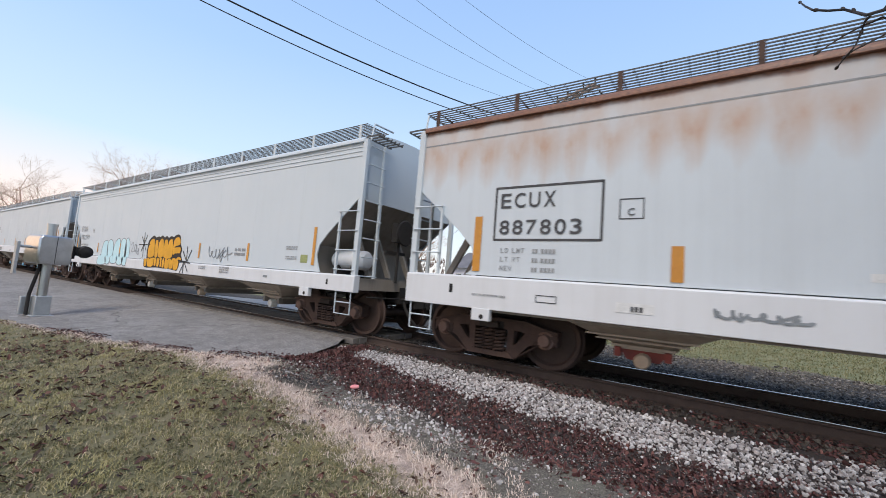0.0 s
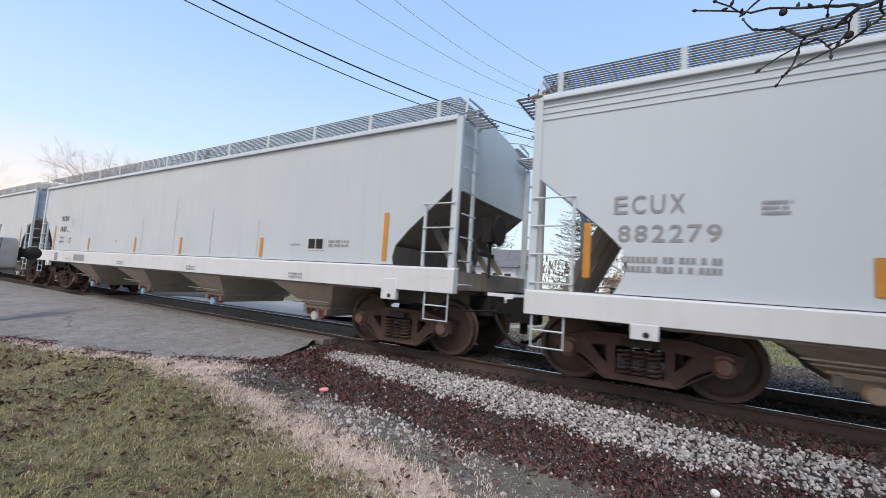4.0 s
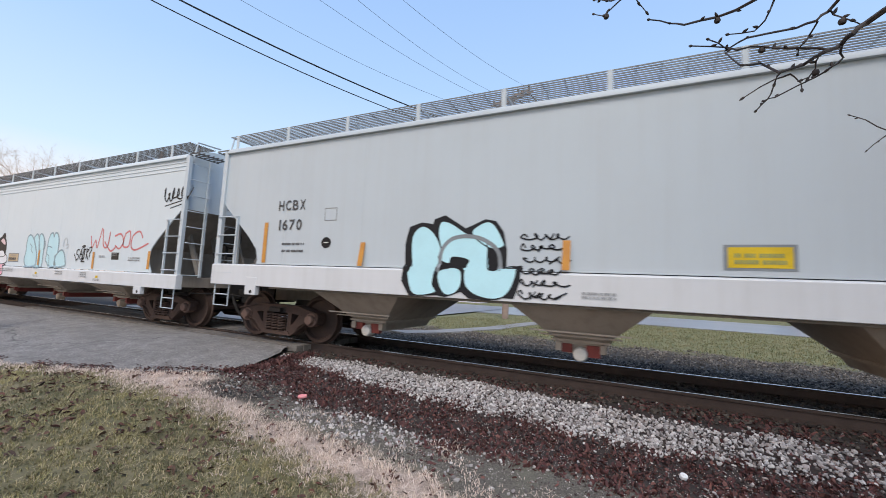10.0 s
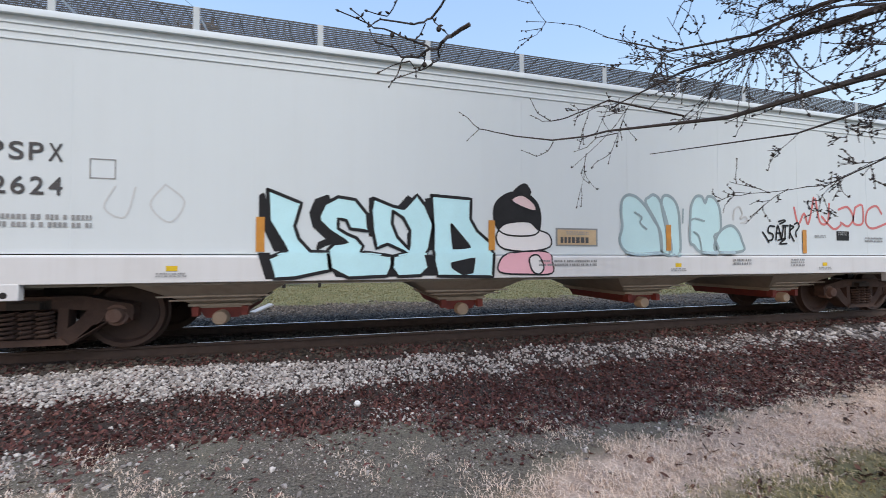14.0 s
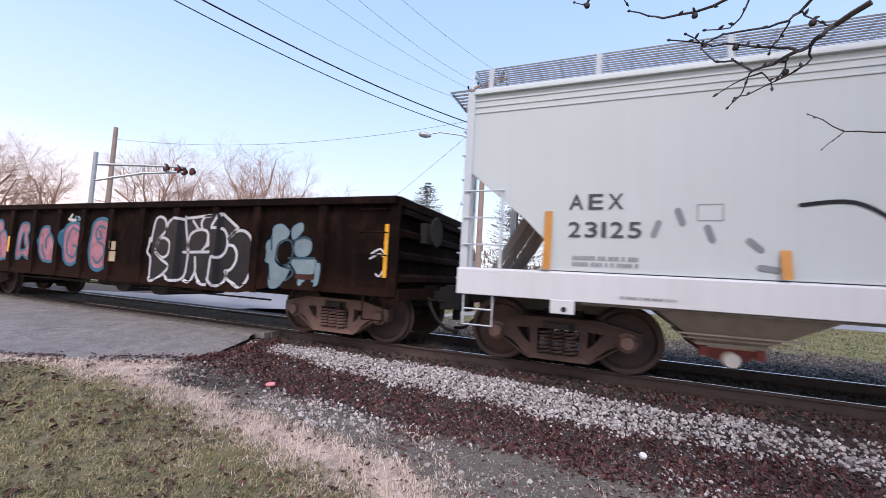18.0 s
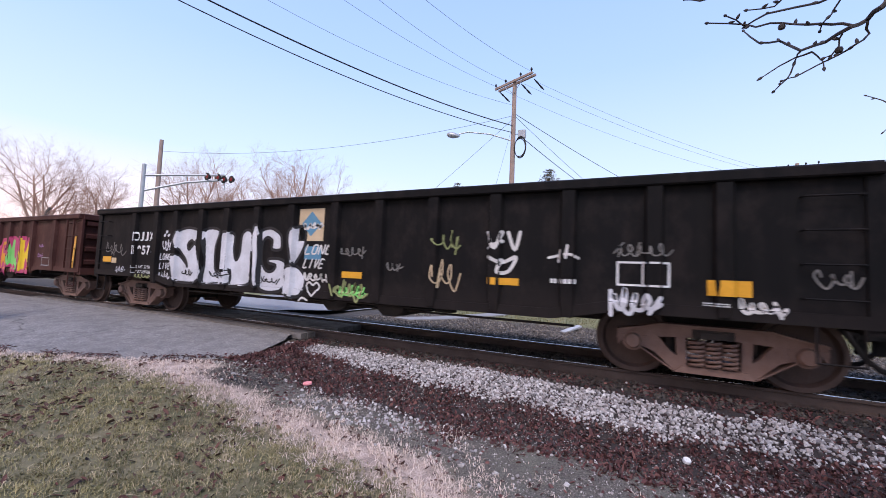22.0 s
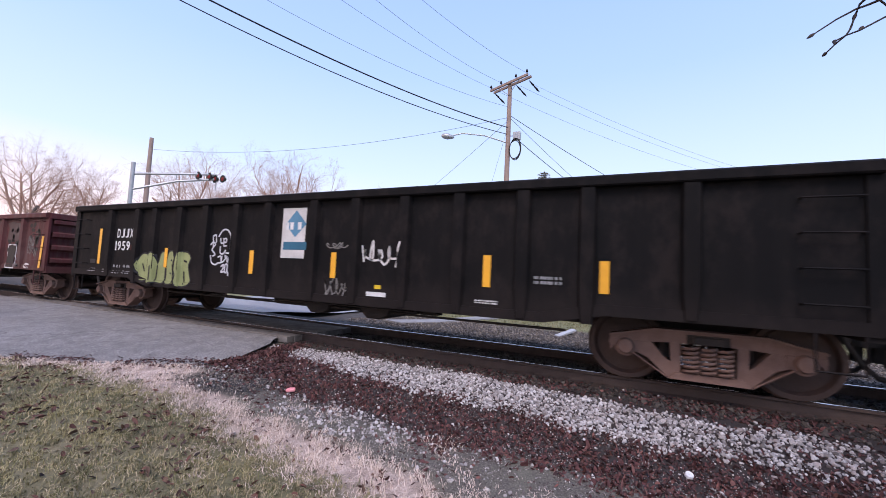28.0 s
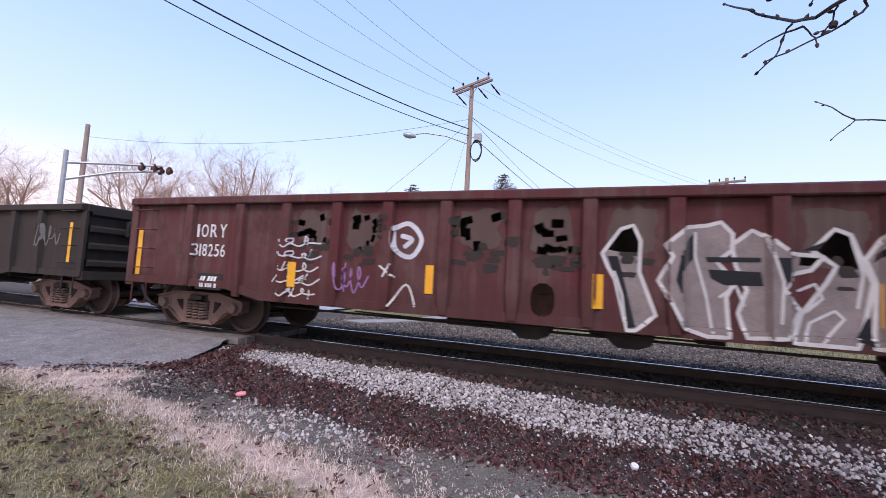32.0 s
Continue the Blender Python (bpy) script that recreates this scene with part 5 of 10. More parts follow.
stones("scattered_ballast", "white stones strewn over the gravel and leaves", sow(5200, -4.4, 2.2, 3.3, 4.8, lambda x, y: 0.75 * np.maximum(1 - smooth(0.5, 1.0, ((x + 2.95) / 1.25) ** 2 + ((y - 4.02) / 0.42) ** 2 + 0.5 * wave(x, y, 6.0, 0.4)), 1 - smooth(0.4, 1.0, ((x - 0.95) / 0.62) ** 2 + ((y - 4.2) / 0.27) ** 2 + 0.5 * wave(x, y, 7.0, 1.4)))), (0.008, 0.027), ballast_mat)
stones("black_grit", "black coarse grit spilled beside the asphalt", sow(9000, -5.6, -3.8, 3.2, 4.6, lambda x, y: sooty_patch(x, y)), (0.005, 0.012), dark_mat, True)
leaves("apron_leaves", "dead leaves gathered along the edge of the asphalt", sow(16000, -12.0, -5.2, 1.4, 5.0, lambda x, y: np.exp(-((y - np.interp(x, APRON_X, APRON_Y) + 0.06) / 0.1) ** 2) * (0.2 + 0.8 * smooth(-0.2, 0.3, wave(x, y, 3.3, 2.9)))), (0.012, 0.03), brown_mat, 0.5)
leaves("lawn_leaves", "brown fallen leaves on the lawn", sow(16000, -10, 8, 0.2, 3.6, lambda x, y: (0.2 + 0.6 * (y < lawn_edge(x) - 0.15)) * (y < gravel_edge(x)) * (0.12 + 0.88 * (wave(x, y, 2.6, 3.0) + 0.6 * wave(x, y, 9.0, 1.0) > 0.1)), 0.02), (0.012, 0.042), brown_mat, 0.5)
lawn_keep = lambda x, y: (1 - smooth(-0.15, 0.2, y - lawn_edge(x))) * (0.18 + 0.82 * smooth(-0.35, 0.35, wave(x, y, 9.0, 0.3) + 0.7 * wave(x, y, 23.0, 1.7)))
blades("lawn_grass", "short worn winter grass", sow(360000, -9.0, 9.0, 0.3, 3.6, lambda x, y: lawn_keep(x, y) * np.clip(1.15 / (1 + (np.abs(x + 2.2) / 4.6) ** 3), 0.08, 1)), (0.012, 0.05), blade_mat, 0.0036, 1.5)
blades("outer_lawn_grass", "short worn winter grass further off", sow(90000, -14, 14, 0.0, 4.0, lambda x, y: lawn_keep(x, y) * (0.15 + 0.85 * smooth(4.0, 8.0, np.abs(x + 2.2)))), (0.015, 0.045), blade_mat, 0.005, 0.9)
fringe = lambda x, y: smooth(-0.35, 0.05, y - lawn_edge(x)) * (1 - smooth(-0.15, 0.15, y - gravel_edge(x))) * (1 - 0.95 * sooty_patch(x, y)) * (0.05 + 0.95 * smooth(-0.25, 0.45, 0.6 * wave(x, y, 4.3, 1.1) + 0.6 * wave(x, y, 12.0, 2.1) + 0.7 * wave(x, y, 27.0, 0.6)))
blades("dry_grass", "bleached dry grass along the edge of the gravel", sow(400000, -11, 14, 1.3, 4.4, fringe), (0.015, 0.062), straw_mat, 0.0028, 1.4)
blades("dry_tufts", "thin dry tufts in the gravel", sow(45000, -4.5, 8, 2.5, 4.3, lambda x, y: 0.9 * smooth(0.1, 0.5, wave(x, y, 3.9, 2.3) + 0.4 * wave(x, y, 17.0, 0.3)) * (1 - smooth(0.4, 1.1, y - gravel_edge(x)))), (0.012, 0.042), straw_mat, 0.0028, 1.5)
blades("verge_grass", "short green verge grass beyond the track", sow(56000, -9, 22, 11.8, 25.2, lambda x, y: smooth(13.3, 14.4, y + 0.7 * wave(x, y, 1.5)) * np.where((x < -2.9) & (y > 20), 0.4, 1.0)), (0.03, 0.07), verge_mat, 0.012, 0.7)

ex = R.uniform(-10.5, -5.46, 1500)
ey = np.array([apron_edge(x) for x in ex]) + R.normal(0.02, 0.1, 1500)
ok = wave(ex, ey, 2.6, 1.4) > -0.25
ex, ey = ex[ok], ey[ok]
ez = np.array([near_lift(a, b) if b > apron_edge(a) else float(ground_height(a, b)) for a, b in zip(ex, ey)]) + 0.006
leaves("asphalt_leaves", "dead leaves blown onto the edge of the asphalt", np.stack([ex, ey, ez], -1), (0.012, 0.03), red_mat, 0.3)

leaves("tip_leaves", "red leaves heaped against the broken end of the asphalt", sow(3600, -5.72, -5.05, 4.1, 5.9, lambda x, y: np.exp(-((x + 5.42) / 0.13) ** 2), 0.03), (0.014, 0.034), red_mat, 0.8)

# small litter
pink = tagged(part("plastic_scrap", Geo().prism([(-0.06, -0.03), (0.0, -0.045), (0.07, -0.02), (0.05, 0.035), (-0.02, 0.05), (-0.065, 0.02)], 0.0, 0.04, "z"), surface("pink plastic", (0.75, 0.22, 0.25), (0.65, 0.3, 0.3), 20, 60, 0.5), bevel=0.012), "crumpled pink plastic scrap among red leaves", "litter")
pink.matrix_basis = pose(-4.02, 4.28, float(ground_height(-4.02, 4.28)) + 0.01, 6, -8, 20)
lid = tagged(part("bottle_cap", Geo().lathe([(0.0, 0.03), (0.03, 0.03), (0.036, 0.02), (0.036, 0.0)], (0, 0, 0), "z", 16), "white_mark"), "white plastic bottle cap on the gravel", "litter")
lid.matrix_basis = pose(0.45, 4.5, float(ground_height(0.45, 4.5)) + 0.01, 25, 10, 0)
scrap = tagged(part("board_scrap", Geo().box(-0.42, 0.42, -0.08, 0.08, 0, 0.05), surface("pale weathered board", (0.5, 0.5, 0.5), (0.36, 0.36, 0.36), 6, 50, 0.6), bevel=0.004), "short pale board lying on dark stones", "board")
scrap.matrix_basis = pose(-1.8, 12.7, float(ground_height(-1.8, 12.7)) + 0.04, 6, -10, 62)


# ---- crossing signals, poles and wires ----
GROUND_FAR = -0.34
gate = thing("crossing_gate_machine", "brushed aluminium crossing gate machine on a short post", "signal box")
part("pedestal", Geo().lathe([(0.5, -0.5), (0.5, -0.2), (0.45, -0.14), (0.02, -0.13)], (0, 0, 0), "z", 20), "concrete", gate, "round concrete foot")
base = part("base_casting", Geo().prism([(-0.2, -0.2), (0.2, -0.2), (0.2, 0.2), (-0.2, 0.2)], -0.13, -0.1, "z").box(-0.14, 0.14, -0.14, 0.14, -0.1, 0.32).box(-0.2, -0.13, -0.3, -0.1, -0.1, 0.3), "galvanised", gate, bevel=0.015)
part("post", Geo().lathe([(0.09, 0.3), (0.09, 1.9), (0.1, 1.9), (0.1, 1.96), (0.02, 1.97)], (0, 0, 0), "z", 20), "aluminium", gate, "shiny aluminium tube post")
part("cable_pipe", Geo().tube([(-0.05, -0.2, -0.1), (-0.05, -0.2, 0.35), (-0.02, -0.13, 0.8), (0.0, -0.1, 1.1)], 0.035, 8), "black_steel", gate)
drum = part("machine_case", Geo().prism([(-0.3, 1.12), (-0.25, 1.04), (0.25, 1.04), (0.3, 1.12), (0.3, 1.6), (0.25, 1.68), (-0.25, 1.68), (-0.3, 1.6)], -0.36, 0.36, "x"), "aluminium", gate, "rounded aluminium machine case", bevel=0.03)
part("case_seam", Geo().box(0.362, 0.366, -0.004, 0.004, 1.06, 1.66), "black_steel", drum)
part("counterweight_arm", Geo().box(-0.06, 0.06, -0.55, -0.5, 0.8, 1.5).tube([(0, -0.5, 1.4), (0, -0.3, 1.4)], 0.03, 8), "galvanised", gate)
part("pivot_bracket", Geo().box(-0.1, 0.1, 0.36, 0.44, 1.2, 1.5).box(0.05, 0.13, 0.44, 0.62, 1.28, 1.48).tube([(0, 0.3, 1.38), (0, 0.5, 1.38)], 0.04, 8), "black_steel", gate)
part("lamp_housing", Geo().lathe([(0.02, 0.0), (0.14, 0.01), (0.15, 0.05), (0.13, 0.18), (0.03, 0.22)], (0.02, 0.62, 1.38), "x", 16), "black_steel", gate)
gate.matrix_basis = pose(-12.45, 2.6, -0.12, 0, 0, 8)

signal = thing("cantilever_signal", "galvanised cantilever crossing signal with red lamps over the road", "crossing signal")
part("mast", Geo().lathe([(0.22, 0), (0.2, 0.1), (0.15, 0.12), (0.13, 8.4), (0.02, 8.42)], (0, 0, 0), "z", 14), "galvanised", signal)
for z, k in ((7.6, 0.4), (6.5, 0.0)):
    part("arm", Geo().tube([(0, 0, z), (1.25, 2.2, z + 0.45 + (0 if z > 7 else 0.55)), (2.5, 4.4, z + 0.85 + (0 if z > 7 else 0.75))], 0.085, 8), "galvanised", signal)
part("strut", Geo().tube([(2.5, 4.4, 7.3), (2.5, 4.4, 8.5)], 0.04, 8).tube([(1.25, 2.2, 7.5), (1.25, 2.2, 8.05)], 0.03, 8), "galvanised", signal)
for k, (d, z) in enumerate(((0.78, 8.15), (0.92, 8.2), (1.0, 8.1), (1.1, 8.2))):
    lamp = part("signal_lamp", Geo().lathe([(0.05, 0.25), (0.16, 0.2), (0.18, 0.02), (0.3, 0.0), (0.3, -0.03)], (2.5 * d, 4.4 * d - 0.1, z), "y", 16), "black_steel", signal, "black hooded lamp on its round target")
    part("lens", Geo().lathe([(0.15, -0.035), (0.14, -0.05), (0.02, -0.06)], (2.5 * d, 4.4 * d - 0.1, z), "y", 16), surface("dark red lens", (0.25, 0.02, 0.02), (0.2, 0.02, 0.02), 3, 20, 0.2), lamp, "dark red unlit lens")
signal.matrix_basis = pose(-31.45, 15.7, GROUND_FAR)


def utility_pole(x, y, height, label, r=0.15, arm=2.6, arm_turn=18.0, arm_z=0.35, arm_tilt=0.0):
    p = thing("utility_pole", label, "utility pole", "utility poles")
    part("pole", Geo().lathe([(r * 1.25, -0.2), (r * 1.2, 0.5), (r, height * 0.5), (r * 0.78, height), (0.02, height + 0.02)], (0, 0, 0), "z", 12), "pole_wood", p)
    if arm:
        a = part("crossarm", Geo().box(-arm / 2, arm / 2, -0.21, -0.11, height - arm_z - 0.06, height - arm_z + 0.06).box(-arm / 2, arm / 2, 0.11, 0.21, height - arm_z - 0.06, height - arm_z + 0.06), "pole_wood", p, "double weathered crossarm")
        a.matrix_basis = pose(0, 0, height - arm_z, 0, arm_tilt, arm_turn) @ Matrix.Translation((0, 0, arm_z - height))
        for k in (-0.48, -0.2, 0.2, 0.48):
            part("insulator", Geo().lathe([(0.02, -0.02), (0.03, 0.1), (0.07, 0.12), (0.05, 0.18), (0.06, 0.2), (0.02, 0.26)], (k * arm, -0.16, height - arm_z + 0.06), "z", 10), "black_steel", a)
        for k in (-1, 1):
            part("arm_brace", Geo().tube([(k * arm * 0.27, -0.14, height - arm_z - 0.05), (k * 0.02, -0.14, height - arm_z - 0.7)], 0.02, 6), "galvanised", a)
    p.matrix_basis = pose(x, y, GROUND_FAR)
    return p


main_pole = utility_pole(-6.5, 21.65, 12.75, "weathered wooden utility pole with crossarm, cables and street lamp", arm_turn=-21.0, arm_z=0.14, arm_tilt=-3.0)
for x in (-1.1, 0.35, 1.15):
    p0 = Vector((x, 0.2 - 0.38 * x, 12.5))
    part("strain_insulator", Geo().tube([p0, p0 + Vector((0.14, 0.3, -0.12)), p0 + Vector((0.16, 0.34, -0.14)), p0 + Vector((0.3, 0.62, -0.27)), p0 + Vector((0.4, 0.8, -0.35))], [0.02, 0.055, 0.03, 0.055, 0.015], 8), "black_steel", main_pole)
lamp_arm = part("lamp_arm", Geo().tube([(-0.1, -0.1, 9.2), (-1.2, -0.55, 9.55), (-2.3, -1.15, 9.6), (-2.75, -1.4, 9.45)], 0.035, 8), "galvanised", main_pole)
part("lamp_head", Geo().lathe([(0.04, 0.35), (0.1, 0.25), (0.17, 0.0), (0.15, -0.25), (0.07, -0.36), (0.02, -0.38)], (0, 0, 0), "x", 14), "galvanised", lamp_arm, "grey cobra street lamp head").matrix_basis = pose(-3.0, -1.55, 9.36, 0, 6, 28)
g = Geo()
for k in range(3):
    g.tube([(0.42 + 0.32 * math.sin(a) + 0.03 * k, -0.1 - 0.03 * k, 8.75 + (0.5 + 0.06 * k) * math.cos(a)) for a in [2 * math.pi * j / 18 for j in range(19)]], 0.022, 6)
part("cable_coil", g, "wire", main_pole, "hanging loop of black cable")
part("cable_box", Geo().box(0.3, 0.72, -0.14, 0.1, 9.3, 9.75).tube([(0.0, 0, 9.6), (0.4, 0, 9.55)], 0.03, 6), "galvanised", main_pole, bevel=0.02)
mast = utility_pole(-31.1, 16.5, 10.35, "plain wooden pole behind the crossing signal", 0.16, arm=0)
house_pole = utility_pole(10.6, 38.6, 11.0, "distant wooden utility pole with a crossarm", 0.16, 2.5, -20.0, 0.35)
part("transformer_can", Geo().lathe([(0.02, 8.4), (0.2, 8.4), (0.22, 8.5), (0.22, 9.1), (0.15, 9.2), (0.02, 9.2)], (0.35, -0.1, 0.8), "z", 14), "galvanised", house_pole)
utility_pole(3.9, 54.8, 10.9, "distant wooden pole with a short crossarm by the parked cars", 0.13, 1.7, -12.0, 0.5)


def wire(a, b, sag, r, label="black overhead cable"):
    """A hanging line between two points."""
    a, b = Vector(a), Vector(b)
    path = [a.lerp(b, k / 28) - Vector((0, 0, sag * 4 * (k / 28) * (1 - k / 28))) for k in range(29)]
    return tagged(part("overhead_wire", Geo().tube(path, r, 6), "wire"), label, "cable", "overhead wires")


def beyond(a, b, d):
    """The point d metres past b on the line from a, at b's height."""
    a, b = Vector(a), Vector(b)
    v = (b - a)
    v.z = 0
    v.normalize()
    return b + v * d


def span(a, b, sag, r, label, over=1.55):
    """A line that hangs from a past b, towards the next pole behind the camera."""
    a, b = Vector(a), Vector(b)
    ks = [over * k / 28 for k in range(29)]
    return tagged(part("overhead_wire", Geo().tube([a.lerp(b, k) - Vector((0, 0, sag * 4 * k * (1 - k))) for k in ks], r, 6), "wire"), label, "cable", "overhead wires")


span((-6.5, 21.6, 9.72), (-12.02, 7.71, 9.4), 0.33, 0.026, "thick black bundled cable from the utility pole")
span((-6.5, 21.6, 9.33), (-12.76, 7.28, 9.3), 0.43, 0.018, "black bundled cable from the utility pole")
for a, b, sag in (((-6.5, 21.6, 10.9), (-12.31, 9.99, 11.0), 0.4), ((-7.7, 22.1, 12.4), (-10.61, 11.97, 11.9), 0.22), ((-6.9, 21.8, 12.4), (-9.41, 12.57, 12.0), 0.28), ((-5.3, 21.2, 12.4), (-7.78, 13.33, 12.1), 0.19)):
    span(a, b, sag, 0.0065, "thin bare overhead wire", 2.2)
wire((-6.35, 21.6, 10.35), (3.3, 38.4, 7.2), 0.25, 0.016, "service cable to a building")
wire((-6.35, 21.6, 10.2), (-1.5, 38.4, 7.4), 0.2, 0.012, "service cable to a building")
wire((-6.2, 21.6, 9.2), (-2.9, 38.4, 8.4), 0.15, 0.02, "service cable to a building")
wire((-6.55, 21.6, 10.3), (-31.1, 16.5, 9.2), 0.9, 0.009, "thin black span wire overhead")
wire((-6.55, 21.6, 10.1), (-16.0, 24.0, 4.5), 0.1, 0.009, "thin slack stay wire")
wire((-6.55, 21.6, 9.7), (-9.5, 24.5, 3.0), 0.05, 0.007, "thin slack stay wire")
for s in (-7.5, -6.0, -5.3):
    wire((s, 21.9, 12.2), (s + 17.5, 38.5, 9.1), 0.7, 0.006, "thin bare overhead wire")

# ---- the far side: sign, house, shop, parked cars ----
sign = thing("message_sign", "roadside message board with a blue header between two dark posts", "sign")
for x in (-2.25, -0.5):
    part("sign_post", Geo().box(x - 0.075, x + 0.075, 21.95, 22.1, GROUND_FAR - 0.1, 4.95), "black_steel", sign)
part("cross_bar", Geo().box(-2.17, -0.58, 21.99, 22.06, 4.3, 4.36).box(-2.17, -0.58, 21.99, 22.06, 1.55, 1.6), "black_steel", sign)
cab = part("sign_cabinet", Geo().box(-2.15, -0.6, 21.9, 22.12, 1.72, 4.18), "galvanised", sign)
part("sign_face", Geo().box(-2.07, -0.68, 21.885, 21.897, 1.8, 4.1), "black_mark", cab)
part("sign_board", Geo().box(-2.02, -0.73, 21.87, 21.883, 1.87, 3.28), "white_mark", cab, "white changeable letter board")
part("sign_header", Geo().box(-2.02, -0.73, 21.87, 21.883, 3.3, 4.04), surface("blue sign face", (0.18, 0.42, 0.8), (0.25, 0.5, 0.85), 3, 30, 0.4), cab, "plain blue header panel")
for k in range(6):
    part("letter_track", Geo().box(-2.02, -0.73, 21.862, 21.868, 2.05 + 0.2 * k, 2.065 + 0.2 * k), "grey_mark", cab)
cabinet = tagged(part("utility_cabinet", Geo().box(-0.6, 0.6, -0.4, 0.4, 0, 1.1).box(-0.65, 0.65, -0.45, 0.45, 1.1, 1.16), surface("dark green enamel", (0.02, 0.04, 0.035), (0.03, 0.05, 0.045), 3, 40, 0.5), bevel=0.02), "dark green utility cabinet on the verge", "cabinet")
cabinet.matrix_basis = pose(14.6, 36.5, GROUND_FAR)


def window(parent, x, z, y, wd, ht):
    f = part("window", Geo().box(x - wd / 2, x + wd / 2, y - 0.06, y + 0.02, z - ht / 2, z + ht / 2), "white_mark", parent, "white-framed window")
    part("pane", Geo().box(x - wd / 2 + 0.08, x + wd / 2 - 0.08, y - 0.075, y - 0.062, z - ht / 2 + 0.08, z - 0.03), "dark_glass", f)
    part("pane", Geo().box(x - wd / 2 + 0.08, x + wd / 2 - 0.08, y - 0.075, y - 0.062, z + 0.03, z + ht / 2 - 0.08), "dark_glass", f)


house = thing("house", "white sided house with grey roof, dormer, porch and brick chimney", "house")
walls = part("wall", Geo().box(12.4, 21.0, 44.0, 52.0, GROUND_FAR - 0.2, 3.3), "siding", house)
part("gable", Geo().prism([(12.4, 3.3), (16.7, 6.7), (21.0, 3.3)], 44.0, 52.0), "siding", house, "white gable wall")
part("roof", Geo().prism([(11.9, 3.0), (16.7, 6.85), (21.5, 3.0), (21.5, 3.2), (16.7, 7.1), (11.9, 3.2)], 43.6, 52.4), "roofing", house)
dorm = part("dormer", Geo().box(13.2, 15.4, 43.9, 47.0, 4.2, 6.0), "siding", house)
part("dormer_roof", Geo().prism([(13.0, 5.9), (14.3, 6.9), (15.6, 5.9)], 43.7, 47.2), "roofing", dorm)
window(dorm, 14.3, 5.2, 43.9, 1.2, 1.1)
part("chimney", Geo().box(17.3, 18.1, 44.6, 45.4, 4.0, 8.4).box(17.2, 18.2, 44.5, 45.5, 8.4, 8.55), "brick", house)
porch = part("porch_roof", Geo().prism([(41.4, 2.35), (44.0, 2.95), (44.0, 3.15), (41.3, 2.5)], 15.5, 21.2, "x"), "roofing", house)
for x in (15.7, 17.5, 19.3, 21.0):
    part("porch_post", Geo().box(x - 0.08, x + 0.08, 41.5, 41.66, 0.2, 2.4), "siding", porch)
part("porch_floor", Geo().box(15.4, 21.2, 41.4, 44.0, GROUND_FAR, 0.2), "concrete", porch)
window(walls, 13.9, 1.4, 44.0, 1.5, 1.4)
window(walls, 17.6, 1.5, 44.0, 1.3, 1.5)
part("door", Geo().box(18.9, 19.9, 43.93, 44.0, 0.2, 2.3), "dark_glass", walls)
shed = thing("garage", "low white garage with a grey roof beside the house", "garage")
part("wall", Geo().box(5.8, 11.3, 47.0, 52.0, GROUND_FAR, 2.6), "siding", shed)
part("roof", Geo().prism([(5.5, 2.5), (8.5, 4.3), (11.6, 2.5), (11.6, 2.65), (8.5, 4.5), (5.5, 2.65)], 46.6, 52.4), "roofing", shed)
shop = thing("shop_building", "low lilac-white shop with a grey roof and tall windows", "building")
sw = part("wall", Geo().box(-27.0, -15.5, 42.0, 50.0, GROUND_FAR, 3.4), surface("lilac-white wall", (0.68, 0.66, 0.74), (0.6, 0.58, 0.66), 0.5, 20, 0.8), shop)
part("roof", Geo().prism([(41.5, 3.3), (50.5, 3.3), (46.0, 5.6)], -27.4, -15.1, "x"), "roofing", shop)
for k in range(8):
    window(sw, -26.2 + 1.4 * k, 1.8, 42.0, 0.9, 1.7)
row = thing("low_building", "long peach-lit low building behind the parked cars", "building")
rw = part("wall", Geo().box(-12.0, 14.0, 78.0, 90.0, GROUND_FAR, 3.6), "peach", row)
part("roof", Geo().prism([(77.4, 3.5), (90.6, 3.5), (90.6, 3.8), (77.4, 3.8)], -12.5, 14.5, "x"), "peach", row)
for k in range(9):
    window(rw, -10.5 + 2.8 * k, 1.6, 78.0, 1.2, 1.3)


